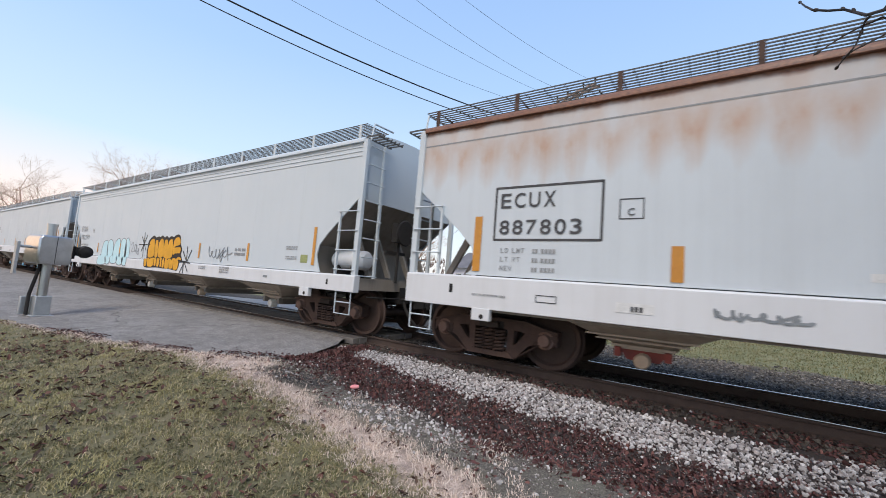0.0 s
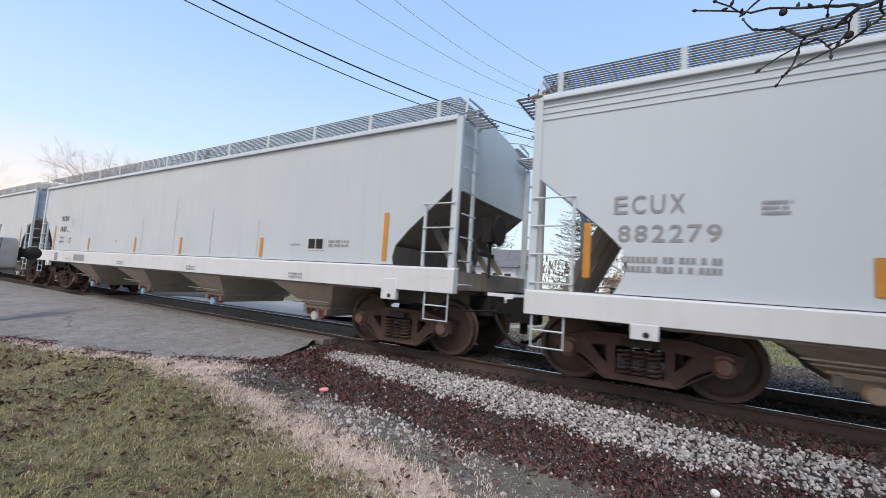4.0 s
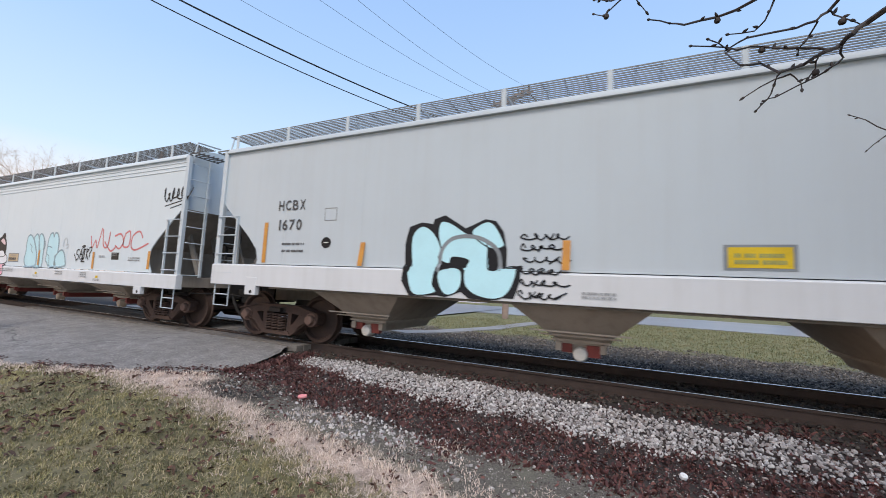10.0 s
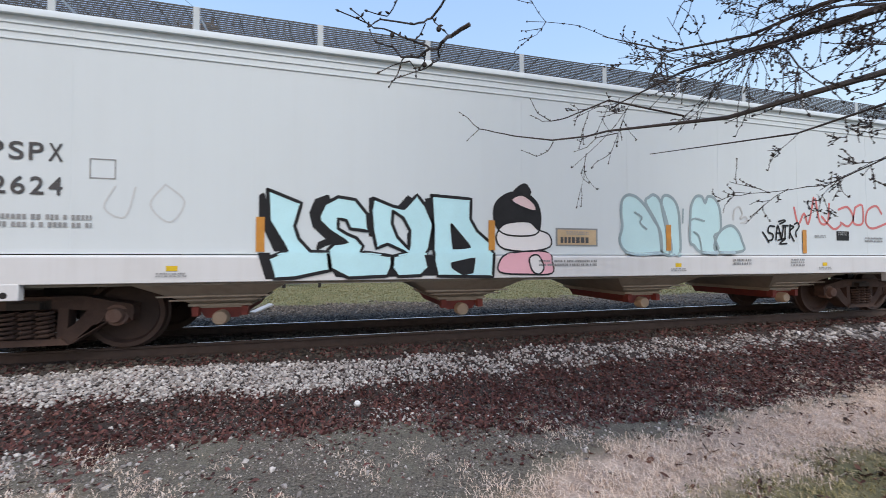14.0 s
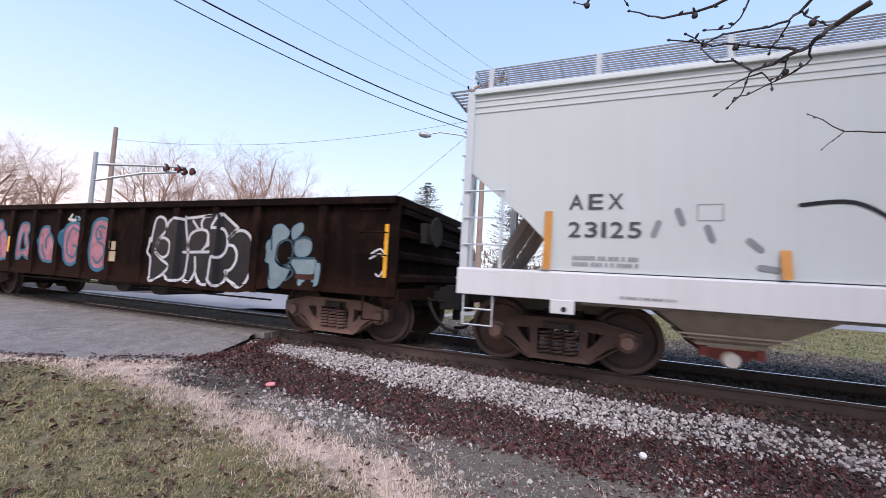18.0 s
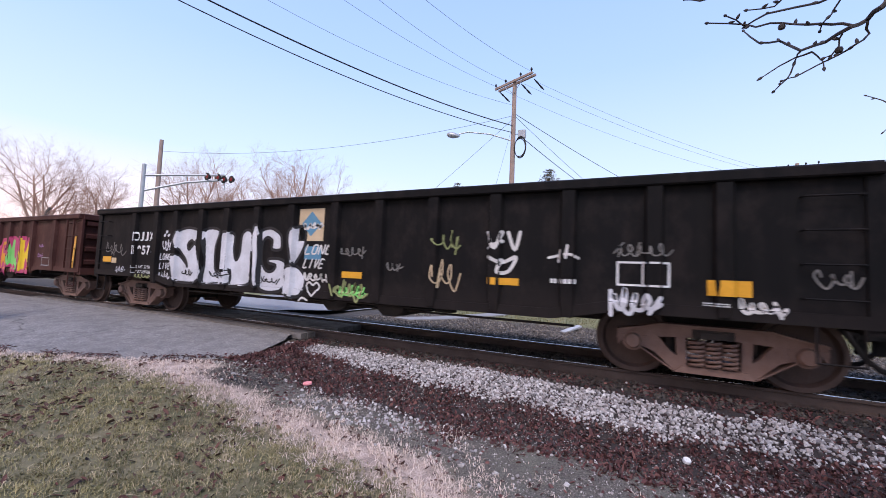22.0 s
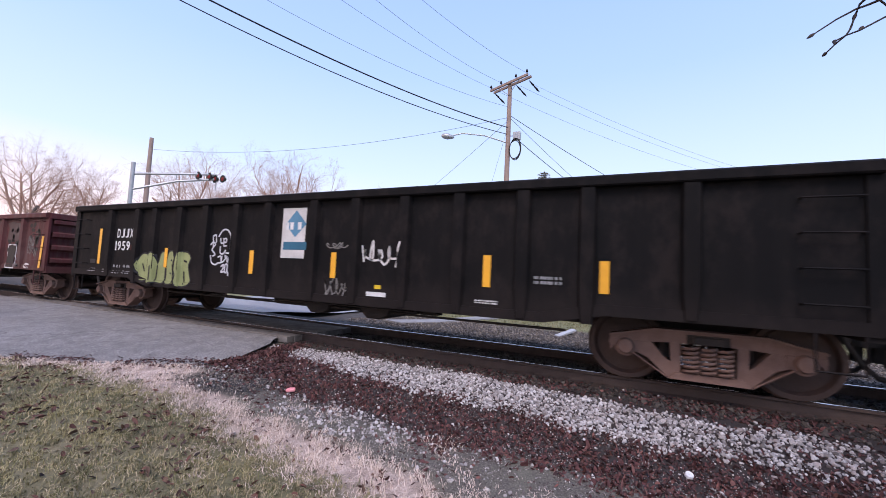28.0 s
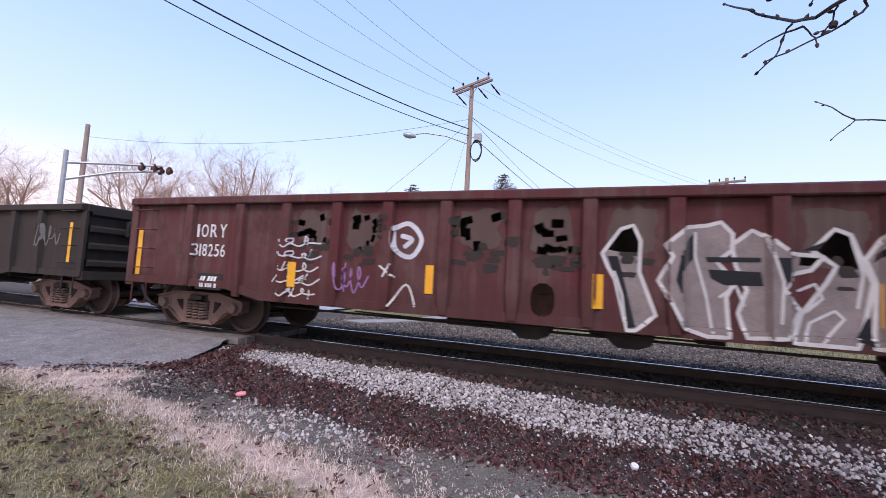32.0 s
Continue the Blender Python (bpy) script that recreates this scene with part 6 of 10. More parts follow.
def car(x, y, turn, paint, label, tall=False):
    c = thing("car", label, "car", "parked cars")
    roof = 1.85 if tall else 1.45
    body = [(-2.2, 0.35), (-2.25, 0.75), (-1.9, 0.92), (-1.3, 0.98), (1.2, 0.98), (2.1, 0.85), (2.2, 0.6), (2.15, 0.35)]
    part("body", Geo().prism(body, -0.88, 0.88), paint, c, bevel=0.08)
    cabin = [(-1.75, 0.97), (-1.2, roof - 0.04), (-0.9, roof), (0.35, roof), (1.15, 0.97)] if not tall else [(-2.1, 0.97), (-2.0, roof), (0.3, roof), (0.8, 0.97)]
    cb = part("cabin", Geo().prism(cabin, -0.74, 0.74), paint, c, bevel=0.08)
    for s in (-1, 1):
        part("side_glass", Geo().prism([(p * 0.88, 0.97 + (q - 0.97) * 0.85 + 0.03) for p, q in cabin], s * 0.745, s * 0.75), "dark_glass", cb)
    for xw in (-1.35, 1.35):
        for s in (-1, 1):
            t = part("wheel", Geo().lathe([(0.2, -0.1), (0.3, -0.1), (0.33, -0.06), (0.33, 0.06), (0.3, 0.1), (0.2, 0.1)], (xw, s * 0.8, 0.33), "y", 18), "black_steel", c)
            part("rim", Geo().lathe([(0.02, -0.11), (0.19, -0.1), (0.2, 0.1), (0.02, 0.11)], (xw, s * 0.8, 0.33), "y", 12), "aluminium", t)
    for s in (-1, 1):
        part("headlight", Geo().box(2.12, 2.2, s * 0.62 - 0.16, s * 0.62 + 0.16, 0.62, 0.76), "white_mark", c)
        part("tail_light", Geo().box(-2.25, -2.16, s * 0.66 - 0.12, s * 0.66 + 0.12, 0.68, 0.84), "red_gate", c)
    c.matrix_basis = pose(x, y, GROUND_FAR, 0, 0, turn)
    return c


paint_white = surface("white car paint", (0.75, 0.75, 0.76), (0.7, 0.7, 0.71), 2, 30, 0.25, 0, 0.02)
paint_silver = surface("silver car paint", (0.5, 0.52, 0.54), (0.45, 0.47, 0.5), 2, 30, 0.28, 0.4, 0.02)
paint_red = surface("red car paint", (0.42, 0.05, 0.04), (0.36, 0.04, 0.04), 2, 30, 0.28, 0, 0.02)
paint_dark = surface("dark car paint", (0.02, 0.02, 0.022), (0.03, 0.03, 0.03), 2, 30, 0.28, 0, 0.02)
car(-8.1, 65.0, 195, paint_dark, "dark off-road car parked across the street", True)
car(-3.8, 67.0, 186, paint_white, "white saloon parked across the street")
car(0.3, 68.0, 10, paint_red, "red pickup-like car parked across the street", True)
car(4.4, 69.0, 190, paint_silver, "silver saloon parked across the street")
car(9.0, 69.0, 190, paint_silver, "silver saloon parked across the street")
car(-20.6, 36.0, 172, paint_dark, "dark off-road car standing by the shop", True)
lot = thing("parking_lot", "pale asphalt parking lot across the street", "parking lot", kind="structure")
part("lot_surface", Geo().box(-30, 22, 52.5, 77.5, -0.6, -0.325), "far_road", lot)


# ---- trees ----
def branch_mesh(name, seed, height, spread_by, levels, material, forks=3, limbs=6, thin=0.62, first=0.3, droop=0.0, base_r=None):
    """A bare tree: a tapered trunk, limbs and ever finer twigs. Gives the trunk and the twig mesh."""
    rnd = random.Random(seed)
    trunk, crown = Geo(), Geo()
    r0 = base_r or height * 0.022

    def grow(p, d, length, r, level):
        path, rad = [p], [r]
        for k in range(3):
            d = (d + Vector((rnd.gauss(0, 0.13), rnd.gauss(0, 0.13), rnd.gauss(0.04 - droop, 0.08)))).normalized()
            p = p + d * length / 3
            path.append(p)
            rad.append(max(r * (1 - 0.42 * (k + 1) / 3), 0.004))
        (trunk if level == 0 else crown).tube(path, rad, 6 if level < 2 else 3, False)
        if level >= levels:
            return
        for k in range(forks + (limbs - forks if level == 0 else 0)):
            t = rnd.uniform(first if level == 0 else 0.3, 1.0)
            i = min(int(t * 3), 2)
            q = path[i].lerp(path[i + 1], t * 3 - i)
            a = rnd.uniform(0, 2 * math.pi)
            side = d.orthogonal().normalized()
            side.rotate(Matrix.Rotation(a, 3, d))
            nd = (d + side * spread_by * rnd.uniform(0.6, 1.3)).normalized()
            grow(q, nd, length * thin * rnd.uniform(0.75, 1.2), max(rad[i + 1] * 0.62, 0.004), level + 1)

    grow(Vector((0, 0, -0.2)), Vector((0, 0, 1)), height * 0.52, r0, 0)
    return trunk.mesh(name + "_trunk", MAT["bark"]), crown.mesh(name + "_crown", material)


kinds = [branch_mesh("bare_tree", s, 11.5, 0.95, 5, MAT["twig_far"], 4, 9) for s in (3, 8, 21)]
spots = [(-68, 20.5, 1.45, 1), (-65, 27.5, 1.33, 1), (-66, 24.5, 1.2, 0), (-60, 39.5, 1.72, 2), (-59, 42.8, 1.55, 0), (-61, 37, 1.45, 1), (-54, 47, 1.78, 1), (-50.5, 48.5, 1.85, 2), (-47, 51.5, 1.62, 0), (-44, 54, 1.3, 1), (-78, 12, 1.2, 0),
         (3.0, 62, 0.95, 1), (6.5, 63, 0.9, 2), (11, 66, 0.85, 0), (26, 60, 0.9, 1), (-2, 95, 1.1, 2), (0.3, 64, 0.95, 0), (-6.5, 74, 1.0, 1), (22, 90, 1.0, 2)]
for k, (x, y, s, m) in enumerate(spots):
    t = thing("tree", "bare winter tree with russet twigs", "tree", "bare trees")
    part("trunk", kinds[m][0], None, t)
    part("crown", kinds[m][1], None, t)
    t.matrix_basis = pose(x, y, GROUND_FAR, 0, 0, 67 * k) @ Matrix.Scale(s, 4)


def conifer(x, y, height, seed, label):
    rnd = random.Random(seed)
    t = thing("conifer", label, "tree", "conifers")
    part("trunk", Geo().lathe([(0.22, -0.2), (0.16, height * 0.5), (0.02, height)], (0, 0, 0), "z", 8), "bark", t)
    verts, tris = [], []
    z0 = height * 0.1
    while z0 < height - 0.1:
        for b in range(11):
            a = rnd.uniform(0, 2 * math.pi)
            reach = (1.15 * (height - z0) ** 0.6 + 0.1) * rnd.uniform(0.6, 1.1)
            d = Vector((math.cos(a), math.sin(a), 0))
            side = Vector((-d.y, d.x, 0))
            for j in range(int(6 + reach * 9)):
                f = rnd.uniform(0.08, 1.0)
                p = Vector((0, 0, z0)) + d * reach * f + Vector((0, 0, (0.35 * f * f - 0.28 * f) * reach + rnd.gauss(0, 0.04)))
                q = p + side * rnd.uniform(-0.3, 0.3) * (1.15 - f) + d * rnd.uniform(0.05, 0.22) - Vector((0, 0, rnd.uniform(0.0, 0.16)))
                w = Vector((rnd.gauss(0, 1), rnd.gauss(0, 1), rnd.gauss(0, 1))).normalized() * 0.07
                n = len(verts)
                verts += [p - w, p + w, q]
                tris.append((n, n + 1, n + 2))
        z0 += rnd.uniform(0.22, 0.42)
    me = fast_mesh("needles", np.array([tuple(v) for v in verts]), np.array(tris), MAT["needles"])
    part("crown", me, None, t, "ragged dark green needle sprays")
    t.matrix_basis = pose(x, y, GROUND_FAR)


conifer(-12.3, 60.0, 18.0, 2, "tall dark spruce behind the pole")
conifer(-27.4, 60.0, 16.8, 5, "dark broad spruce beside the bare trees")
wr = np.random.RandomState(4)
wood_v, wood_f = [], []
for k in range(5200):
    a = wr.uniform(-1.75, 1.5)
    d = wr.uniform(150, 210)
    x, y = d * math.sin(a), d * math.cos(a)
    z = wr.uniform(0, 1) ** 0.7 * (9.0 + 3.0 * math.sin(a * 17) + 1.5 * math.sin(a * 41)) - 1
    s = wr.uniform(0.4, 1.5)
    n = len(wood_v)
    u = Vector((math.cos(a), -math.sin(a), 0))
    wood_v += [Vector((x, y, z)) - u * s * 0.3, Vector((x, y, z)) + u * s * 0.3 + Vector((0, 0, 0.3 * s)), Vector((x, y, z)) + Vector((0, 0, 1.8 * s))]
    wood_f.append((n, n + 1, n + 2))
tagged(new("far_woods", fast_mesh("far_woods", np.array([tuple(v) for v in wood_v]), np.array(wood_f), island_material("far winter woods", [(0.16, 0.11, 0.1), (0.22, 0.16, 0.14), (0.12, 0.09, 0.085)]))), "hazy bare woods on the horizon", "woods", kind="stuff")


# ---- paint on the wagons: stencils, reflectors, sprayed letters ----
def spray(name, c, vary=0.75, rough=0.55):
    m = surface(name, c, tuple(v * vary for v in c), 2.5, 45, rough, 0, 0.08)
    m.node_tree.nodes["Principled BSDF"].inputs["Specular IOR Level"].default_value = 0.2
    return m


INK = {"black": spray("black spray paint", (0.012, 0.012, 0.014), 1.8), "cyan": spray("light blue spray paint", (0.52, 0.8, 0.88), 0.9), "pale_cyan": spray("thin blue spray paint", (0.5, 0.7, 0.75), 0.93),
       "orange": spray("orange spray paint", (0.72, 0.36, 0.03)), "grey": spray("grey spray paint", (0.25, 0.27, 0.29)), "silver": spray("silver spray paint", (0.62, 0.62, 0.66), 0.62), "white": spray("white spray paint", (0.62, 0.6, 0.58), 0.7),
       "red": spray("faded red spray paint", (0.62, 0.2, 0.2)), "pink": surface("pink spray paint worn to rust", (0.46, 0.2, 0.27), (0.19, 0.072, 0.078), 7, 34, 0.65), "blue": spray("blue spray paint", (0.025, 0.095, 0.15), 1.6), "yellow": spray("yellow spray paint", (0.72, 0.5, 0.03)),
       "green": spray("bright green spray paint", (0.2, 0.55, 0.14)), "magenta": spray("magenta spray paint", (0.42, 0.05, 0.14)), "lime": spray("pale green spray paint", (0.31, 0.34, 0.15), 0.6), "dusk": spray("grey-blue spray paint", (0.22, 0.3, 0.33), 0.6),
       "blush": spray("thin pink spray paint", (0.66, 0.5, 0.52), 0.95), "haze": spray("thin grey spray paint", (0.52, 0.54, 0.56), 0.92), "purple": spray("purple spray paint", (0.3, 0.16, 0.34)), "chalk": spray("faint chalky paint", (0.2, 0.19, 0.18), 0.6),
       "tan": spray("peeling tan sticker", (0.55, 0.42, 0.27)), "flush": spray("thin white-pink spray paint", (0.55, 0.54, 0.56), 0.97), "grime": spray("run of grey grime", (0.4, 0.425, 0.46), 0.9), "veil": spray("thin lavender spray paint", (0.70, 0.69, 0.71), 0.97), "salmon": spray("thin salmon spray paint", (0.72, 0.4, 0.35), 0.9), "mauve": spray("thin mauve spray paint", (0.45, 0.36, 0.44), 0.85), "mist": spray("thin blue-grey spray paint", (0.3, 0.38, 0.42), 0.8), "putty": spray("weathered grey-tan spray paint", (0.3, 0.25, 0.235), 0.5), "rose": spray("pink spray paint", (0.5, 0.14, 0.26)), "amber_spray": spray("amber spray paint", (0.6, 0.28, 0.02)),
       "steel_blue": spray("blue sticker", (0.1, 0.24, 0.36)), "ink_blue": spray("dark blue outline paint", (0.03, 0.07, 0.1)), "pink_pale": spray("flat pink spray paint", (0.75, 0.42, 0.5), 0.95)}
GLYPH = {"A": "00 26 40/12 32", "B": "00 06 26 35 34 23 03/23 32 31 20 00", "C": "45 36 16 05 01 10 30 41", "D": "00 06 26 44 42 20 00", "E": "46 06 00 40/03 33", "G": "45 36 16 05 01 10 30 41 43 23",
         "H": "00 06/40 46/03 43", "I": "20 26", "J": "46 41 30 10 01", "K": "00 06/46 03 40", "L": "06 00 40", "M": "00 06 23 46 40", "N": "00 06 40 46", "O": "10 01 05 16 36 45 41 30 10", "P": "00 06 36 45 44 33 03",
         "R": "00 06 36 45 44 33 03/23 40", "S": "45 36 16 05 04 13 33 42 41 30 10 01", "T": "06 46/26 20", "U": "06 01 10 30 41 46", "V": "06 20 46", "W": "06 10 24 30 46", "X": "00 46/06 40", "0": "10 01 05 16 36 45 41 30 10",
         "1": "15 26 20", "2": "05 16 36 45 44 00 40", "5": "46 06 04 34 43 41 30 10 01", "8": "13 04 05 16 36 45 44 33 13 02 01 10 30 41 42 33", "#": "10 16/30 36/02 42/04 44", "!": "26 22/20 21"}


def ink_of(ink):
    return MAT["yellow"] if ink == "yellow_tape" else INK[ink] if ink in INK else MAT[ink]


class Side:
    """The side of a wagon that faces the camera: where its skin lies, for paint to follow."""
    def __init__(self, wagon, mid, stakes=(), sill=None, low=0.70, end_low=0.84, half=7.4):
        self.w, self.mid, self.stakes, self.sill, self.low, self.end_low, self.half = wagon, mid, [along(s) - mid for s in stakes], sill, low, end_low, half

    def skin(self, x, z):
        if self.sill:
            return 1.58 if z > self.sill + 0.03 else 1.647
        d = min((abs(x - s) for s in self.stakes), default=9)
        lo = self.end_low if abs(x) > self.half - 2.6 else self.low
        y = 1.5 if z > lo + 0.13 else 1.53
        return max(y, 1.5 + 0.083 * max(0.0, min(1.0, (0.118 - d) / 0.035)))

    def ribbon(self, g, pts, width, layer):
        """A flat painted stroke along points of (x, z)."""
        out = []
        for a, b in zip(pts, pts[1:]):
            n = max(1, int(math.dist(a, b) / 0.05))
            out += [(a[0] + (b[0] - a[0]) * k / n, a[1] + (b[1] - a[1]) * k / n) for k in range(n)]
        out.append(pts[-1])
        k0, m = len(g.v), len(out)
        for i, (x, z) in enumerate(out):
            p, q = out[max(i - 1, 0)], out[min(i + 1, m - 1)]
            dx, dz = q[0] - p[0], q[1] - p[1]
            s = math.hypot(dx, dz) or 1.0
            nx_, nz_ = -dz / s * width / 2, dx / s * width / 2
            for sg in (-1, 1):
                xx, zz = x + sg * nx_, z + sg * nz_
                g.v.append((xx, -(self.skin(xx, zz) + 0.0035 + 0.0015 * layer), zz))
        g.f += [(k0 + 2 * i, k0 + 2 * i + 1, k0 + 2 * i + 3, k0 + 2 * i + 2) for i in range(m - 1)]
        for x, z in (pts[0], pts[-1]):
            k = len(g.v)
            for j in range(10):
                a = 2 * math.pi * j / 10
                xx, zz = x + math.cos(a) * width / 2, z + math.sin(a) * width / 2
                g.v.append((xx, -(self.skin(xx, zz) + 0.0033 + 0.0015 * layer), zz))
            g.f.append(tuple(range(k, k + 10)))

    def paint(self, name, strokes, width, ink, layer=0, parent=None, curl=True):
        """Painted strokes of (u, z) along the train, as one part."""
        g = Geo()
        for s in strokes:
            p = [(along(a) - self.mid, b) for a, b in s]
            self.ribbon(g, curve_through(p) if curl and len(p) > 2 else p, width, layer)
        return part(name, flat_mesh(name, g, ink_of(ink)), None, parent or self.w)

    def rect(self, name, u0, u1, z0, z1, ink, layer=0, label=""):
        """A painted or stuck rectangle that follows the skin."""
        g, n = Geo(), max(1, int((u1 - u0) / 0.06))
        zs = [z0, z1] if not self.sill or z0 > self.sill or z1 < self.sill else [z0, self.sill + 0.029, self.sill + 0.031, z1]
        for k in range(n + 1):
            x = along(u0) - self.mid + (u1 - u0) * k / n
            for z in zs:
                g.v.append((x, -(self.skin(x, z) + 0.0035 + 0.0015 * layer), z))
        m = len(zs)
        g.f += [(m * k + i, m * k + m + i, m * k + m + i + 1, m * k + i + 1) for k in range(n) for i in range(m - 1)]
        return part(name, flat_mesh(name, g, ink_of(ink)), None, self.w, label)

    def box_line(self, name, u0, u1, z0, z1, width, ink, layer=0):
        return self.paint(name, [[(u0, z0), (u1, z0)], [(u1, z0), (u1, z1)], [(u1, z1), (u0, z1)], [(u0, z1), (u0, z0)]], width, ink, layer, curl=False)

    def reflector(self, u, z0, z1, width=0.1):
        return self.rect("reflector_strip", u - width / 2, u + width / 2, z0, z1, "yellow_tape" if self.sill else "amber", 5)

    def bars(self, u0, u1, z0, z1, rows, ink, seed=1):
        """Small lettering too blurred to read: plain bars of its size."""
        rnd = random.Random(seed)
        h = (z1 - z0) / (rows * 1.6 - 0.6)
        for r in range(rows):
            z, u, g = z1 - h - r * 1.6 * h, along(u0) - self.mid, Geo()
            end = u + (u1 - u0)
            while u < end - 0.3 * h:
                wide = min(h * rnd.choice((0.5, 0.62, 0.7)), end - u)
                k = len(g.v)
                g.v += [(a, -(self.skin(a, b) + 0.0095), b) for a, b in ((u, z), (u + wide, z), (u + wide, z + h), (u, z + h))]
                g.f.append((k, k + 1, k + 2, k + 3))
                u += wide + h * rnd.choice((0.22, 0.22, 0.22, 0.8))
            tagged(part("letter_bar", flat_mesh("letter_bar", g, ink_of(ink)), None, self.w), kind="stuff")

    def stencil(self, text, u0, u1, z0, z1, ink, bold=0.012):
        """Stencilled characters in the built-in font, fitted to a rectangle."""
        widths = [0.35 if ch in "1I" else 0.5 if ch == " " else 1.0 for ch in text]
        unit = (u1 - u0) / (sum(widths) + 0.32 * (len(text) - 1))
        verts, faces, at = [], [], along(u0) - self.mid
        for ch, wide in zip(text, widths):
            if ch != " ":
                c = bpy.data.curves.new("stencil", "FONT")
                c.body, c.offset = ch, bold
                tmp = bpy.data.objects.new("stencil", c)
                me = bpy.data.meshes.new_from_object(tmp)
                bpy.data.objects.remove(tmp)
                co = np.array([v.co for v in me.vertices])
                lo, hi = co.min(0), co.max(0)
                x = at + (co[:, 0] - lo[0]) / (hi[0] - lo[0]) * unit * wide
                z = z0 + (co[:, 1] - lo[1]) / (hi[1] - lo[1]) * (z1 - z0)
                faces += [tuple(len(verts) + i for i in f.vertices) for f in me.polygons]
                verts += [(a, -(self.skin(float(a), float(b)) + 0.009), b) for a, b in zip(x, z)]
                bpy.data.meshes.remove(me)
            at += unit * (wide + 0.32)
        me = bpy.data.meshes.new("stencilled_mark")
        me.from_pydata([tuple(map(float, v)) for v in verts], [], faces)
        me.materials.append(MAT[ink])
        return part("stencilled_mark", me, None, self.w)

    def word(self, text, u0, u1, z0, z1, fill, fat, line, rim, slant=0.0, curl=True, gap=0.22, jitter=0.0, seed=1):
        """Sprayed letters: each a fat stroke on a wider dark one."""
        rnd = random.Random(seed)
        n = len(text)
        wd = (u1 - u0) / (n + (n - 1) * gap)
        fills = fill if isinstance(fill, (list, tuple)) else [fill] * n
        for k, ch in enumerate(text):
            x0 = u0 + k * wd * (1 + gap)
            dz = rnd.uniform(-jitter, jitter)
            m = fat / 2 + rim
            strokes = []
            for s in GLYPH[ch].split("/"):
                strokes.append([(x0 + m + int(q[0]) / 4 * (wd - 2 * m) + slant * (int(q[1]) / 6 - 0.5), z0 + m + int(q[1]) / 6 * (z1 - z0 - 2 * m) + dz) for q in s.split()])
            root = None
            if rim:
                root = self.paint("sprayed_letter", strokes, fat + 2 * rim, line, 0, None, curl)
            self.paint("letter_fill" if root else "sprayed_letter", strokes, fat, fills[k], 2, root, curl)

    def shape(self, rings, fill, line, rim=0.03, bend=0.0, layer=0):
        """A filled painted shape with an outline; further rings are holes; bend rounds its corners."""
        rings = [[(along(a) - self.mid, b) for a, b in r] for r in rings]
        if bend:
            rings = [curve_through(r[-1:] + r + r[:2], 4)[4:-4] for r in rings]
        edges = [e for r in rings for e in zip(r, r[1:] + r[:1])]
        xs = [a for r in rings for a, b in r]
        cuts = [self.sill + 0.03] if self.sill else [self.low + 0.13, self.end_low + 0.13]
        g, lo, hi = Geo(), min(xs), max(xs)
        n = max(4, int((hi - lo) / 0.022))

        def spans(x):
            z = sorted(a[1] + (x - a[0]) / (b[0] - a[0]) * (b[1] - a[1]) for a, b in edges if (a[0] <= x) != (b[0] <= x))
            return list(zip(z[::2], z[1::2]))

        for k in range(n):
            x0, x1 = lo + (hi - lo) * k / n, lo + (hi - lo) * (k + 1) / n
            sa, sb = spans(x0 + 1e-4), spans(x1 - 1e-4)
            if len(sa) != len(sb):
                sa = sb = spans((x0 + x1) / 2)
            for (a0, a1), (b0, b1) in zip(sa, sb):
                fa = [0.0] + [min(max((c - a0) / (a1 - a0 + 1e-9), 0.0), 1.0) for c in cuts] + [1.0]
                fb = [0.0] + [min(max((c - b0) / (b1 - b0 + 1e-9), 0.0), 1.0) for c in cuts] + [1.0]
                for i in range(len(fa) - 1):
                    if fa[i + 1] - fa[i] + fb[i + 1] - fb[i] < 1e-4:
                        continue
                    q = len(g.v)
                    for x, c0, c1, fs in ((x0, a0, a1, fa), (x1, b0, b1, fb)):
                        for h in (i, i + 1):
                            z = c0 + (c1 - c0) * fs[h]
                            level = min(max(z, cuts[i - 1] + 0.002 if i else -9), cuts[i] - 0.002 if i < len(cuts) else 9)
                            g.v.append((x, -(self.skin(x, level) + 0.0035 + 0.0015 * layer), z))
                    g.f.append((q, q + 1, q + 3, q + 2))
        root = part("sprayed_letter", flat_mesh("sprayed_letter", g, ink_of(fill)), None, self.w)
        if rim:
            g = Geo()
            for r in rings:
                self.ribbon(g, r + r[:1], 2 * rim, layer + 1.5)
            part("letter_line", flat_mesh("letter_line", g, ink_of(line)), None, root)
        return root

    def lobes(self, u0, u1, z0, z1, n, fill, line, rim=0.05, seed=1, inner=True, height=0.25):
        """Rounded throw-up letters that cannot be read: a row of filled lobes with an outline."""
        rnd = random.Random(seed)
        wd = (u1 - u0) / n
        for k in range(n):
            a, b = u0 + wd * k, u0 + wd * (k + 1)
            fat = wd * rnd.uniform(0.9, 1.12)
            top = z1 - rnd.uniform(0, height) * (z1 - z0)
            low = z0 + rnd.uniform(0, height * 0.4) * (z1 - z0)
            mid_u, lean = (a + b) / 2, rnd.uniform(-0.1, 0.1) * wd
            spine = [(mid_u - lean, low + fat / 2), (mid_u + rnd.uniform(-0.06, 0.06) * wd, (low + top) / 2), (mid_u + lean, max(top - fat / 2, low + fat / 2 + 0.05))]
            root = self.paint("sprayed_lobe", [spine], fat + 2 * rim, line, 0)
            self.paint("lobe_fill", [spine], fat, fill, 2, root)
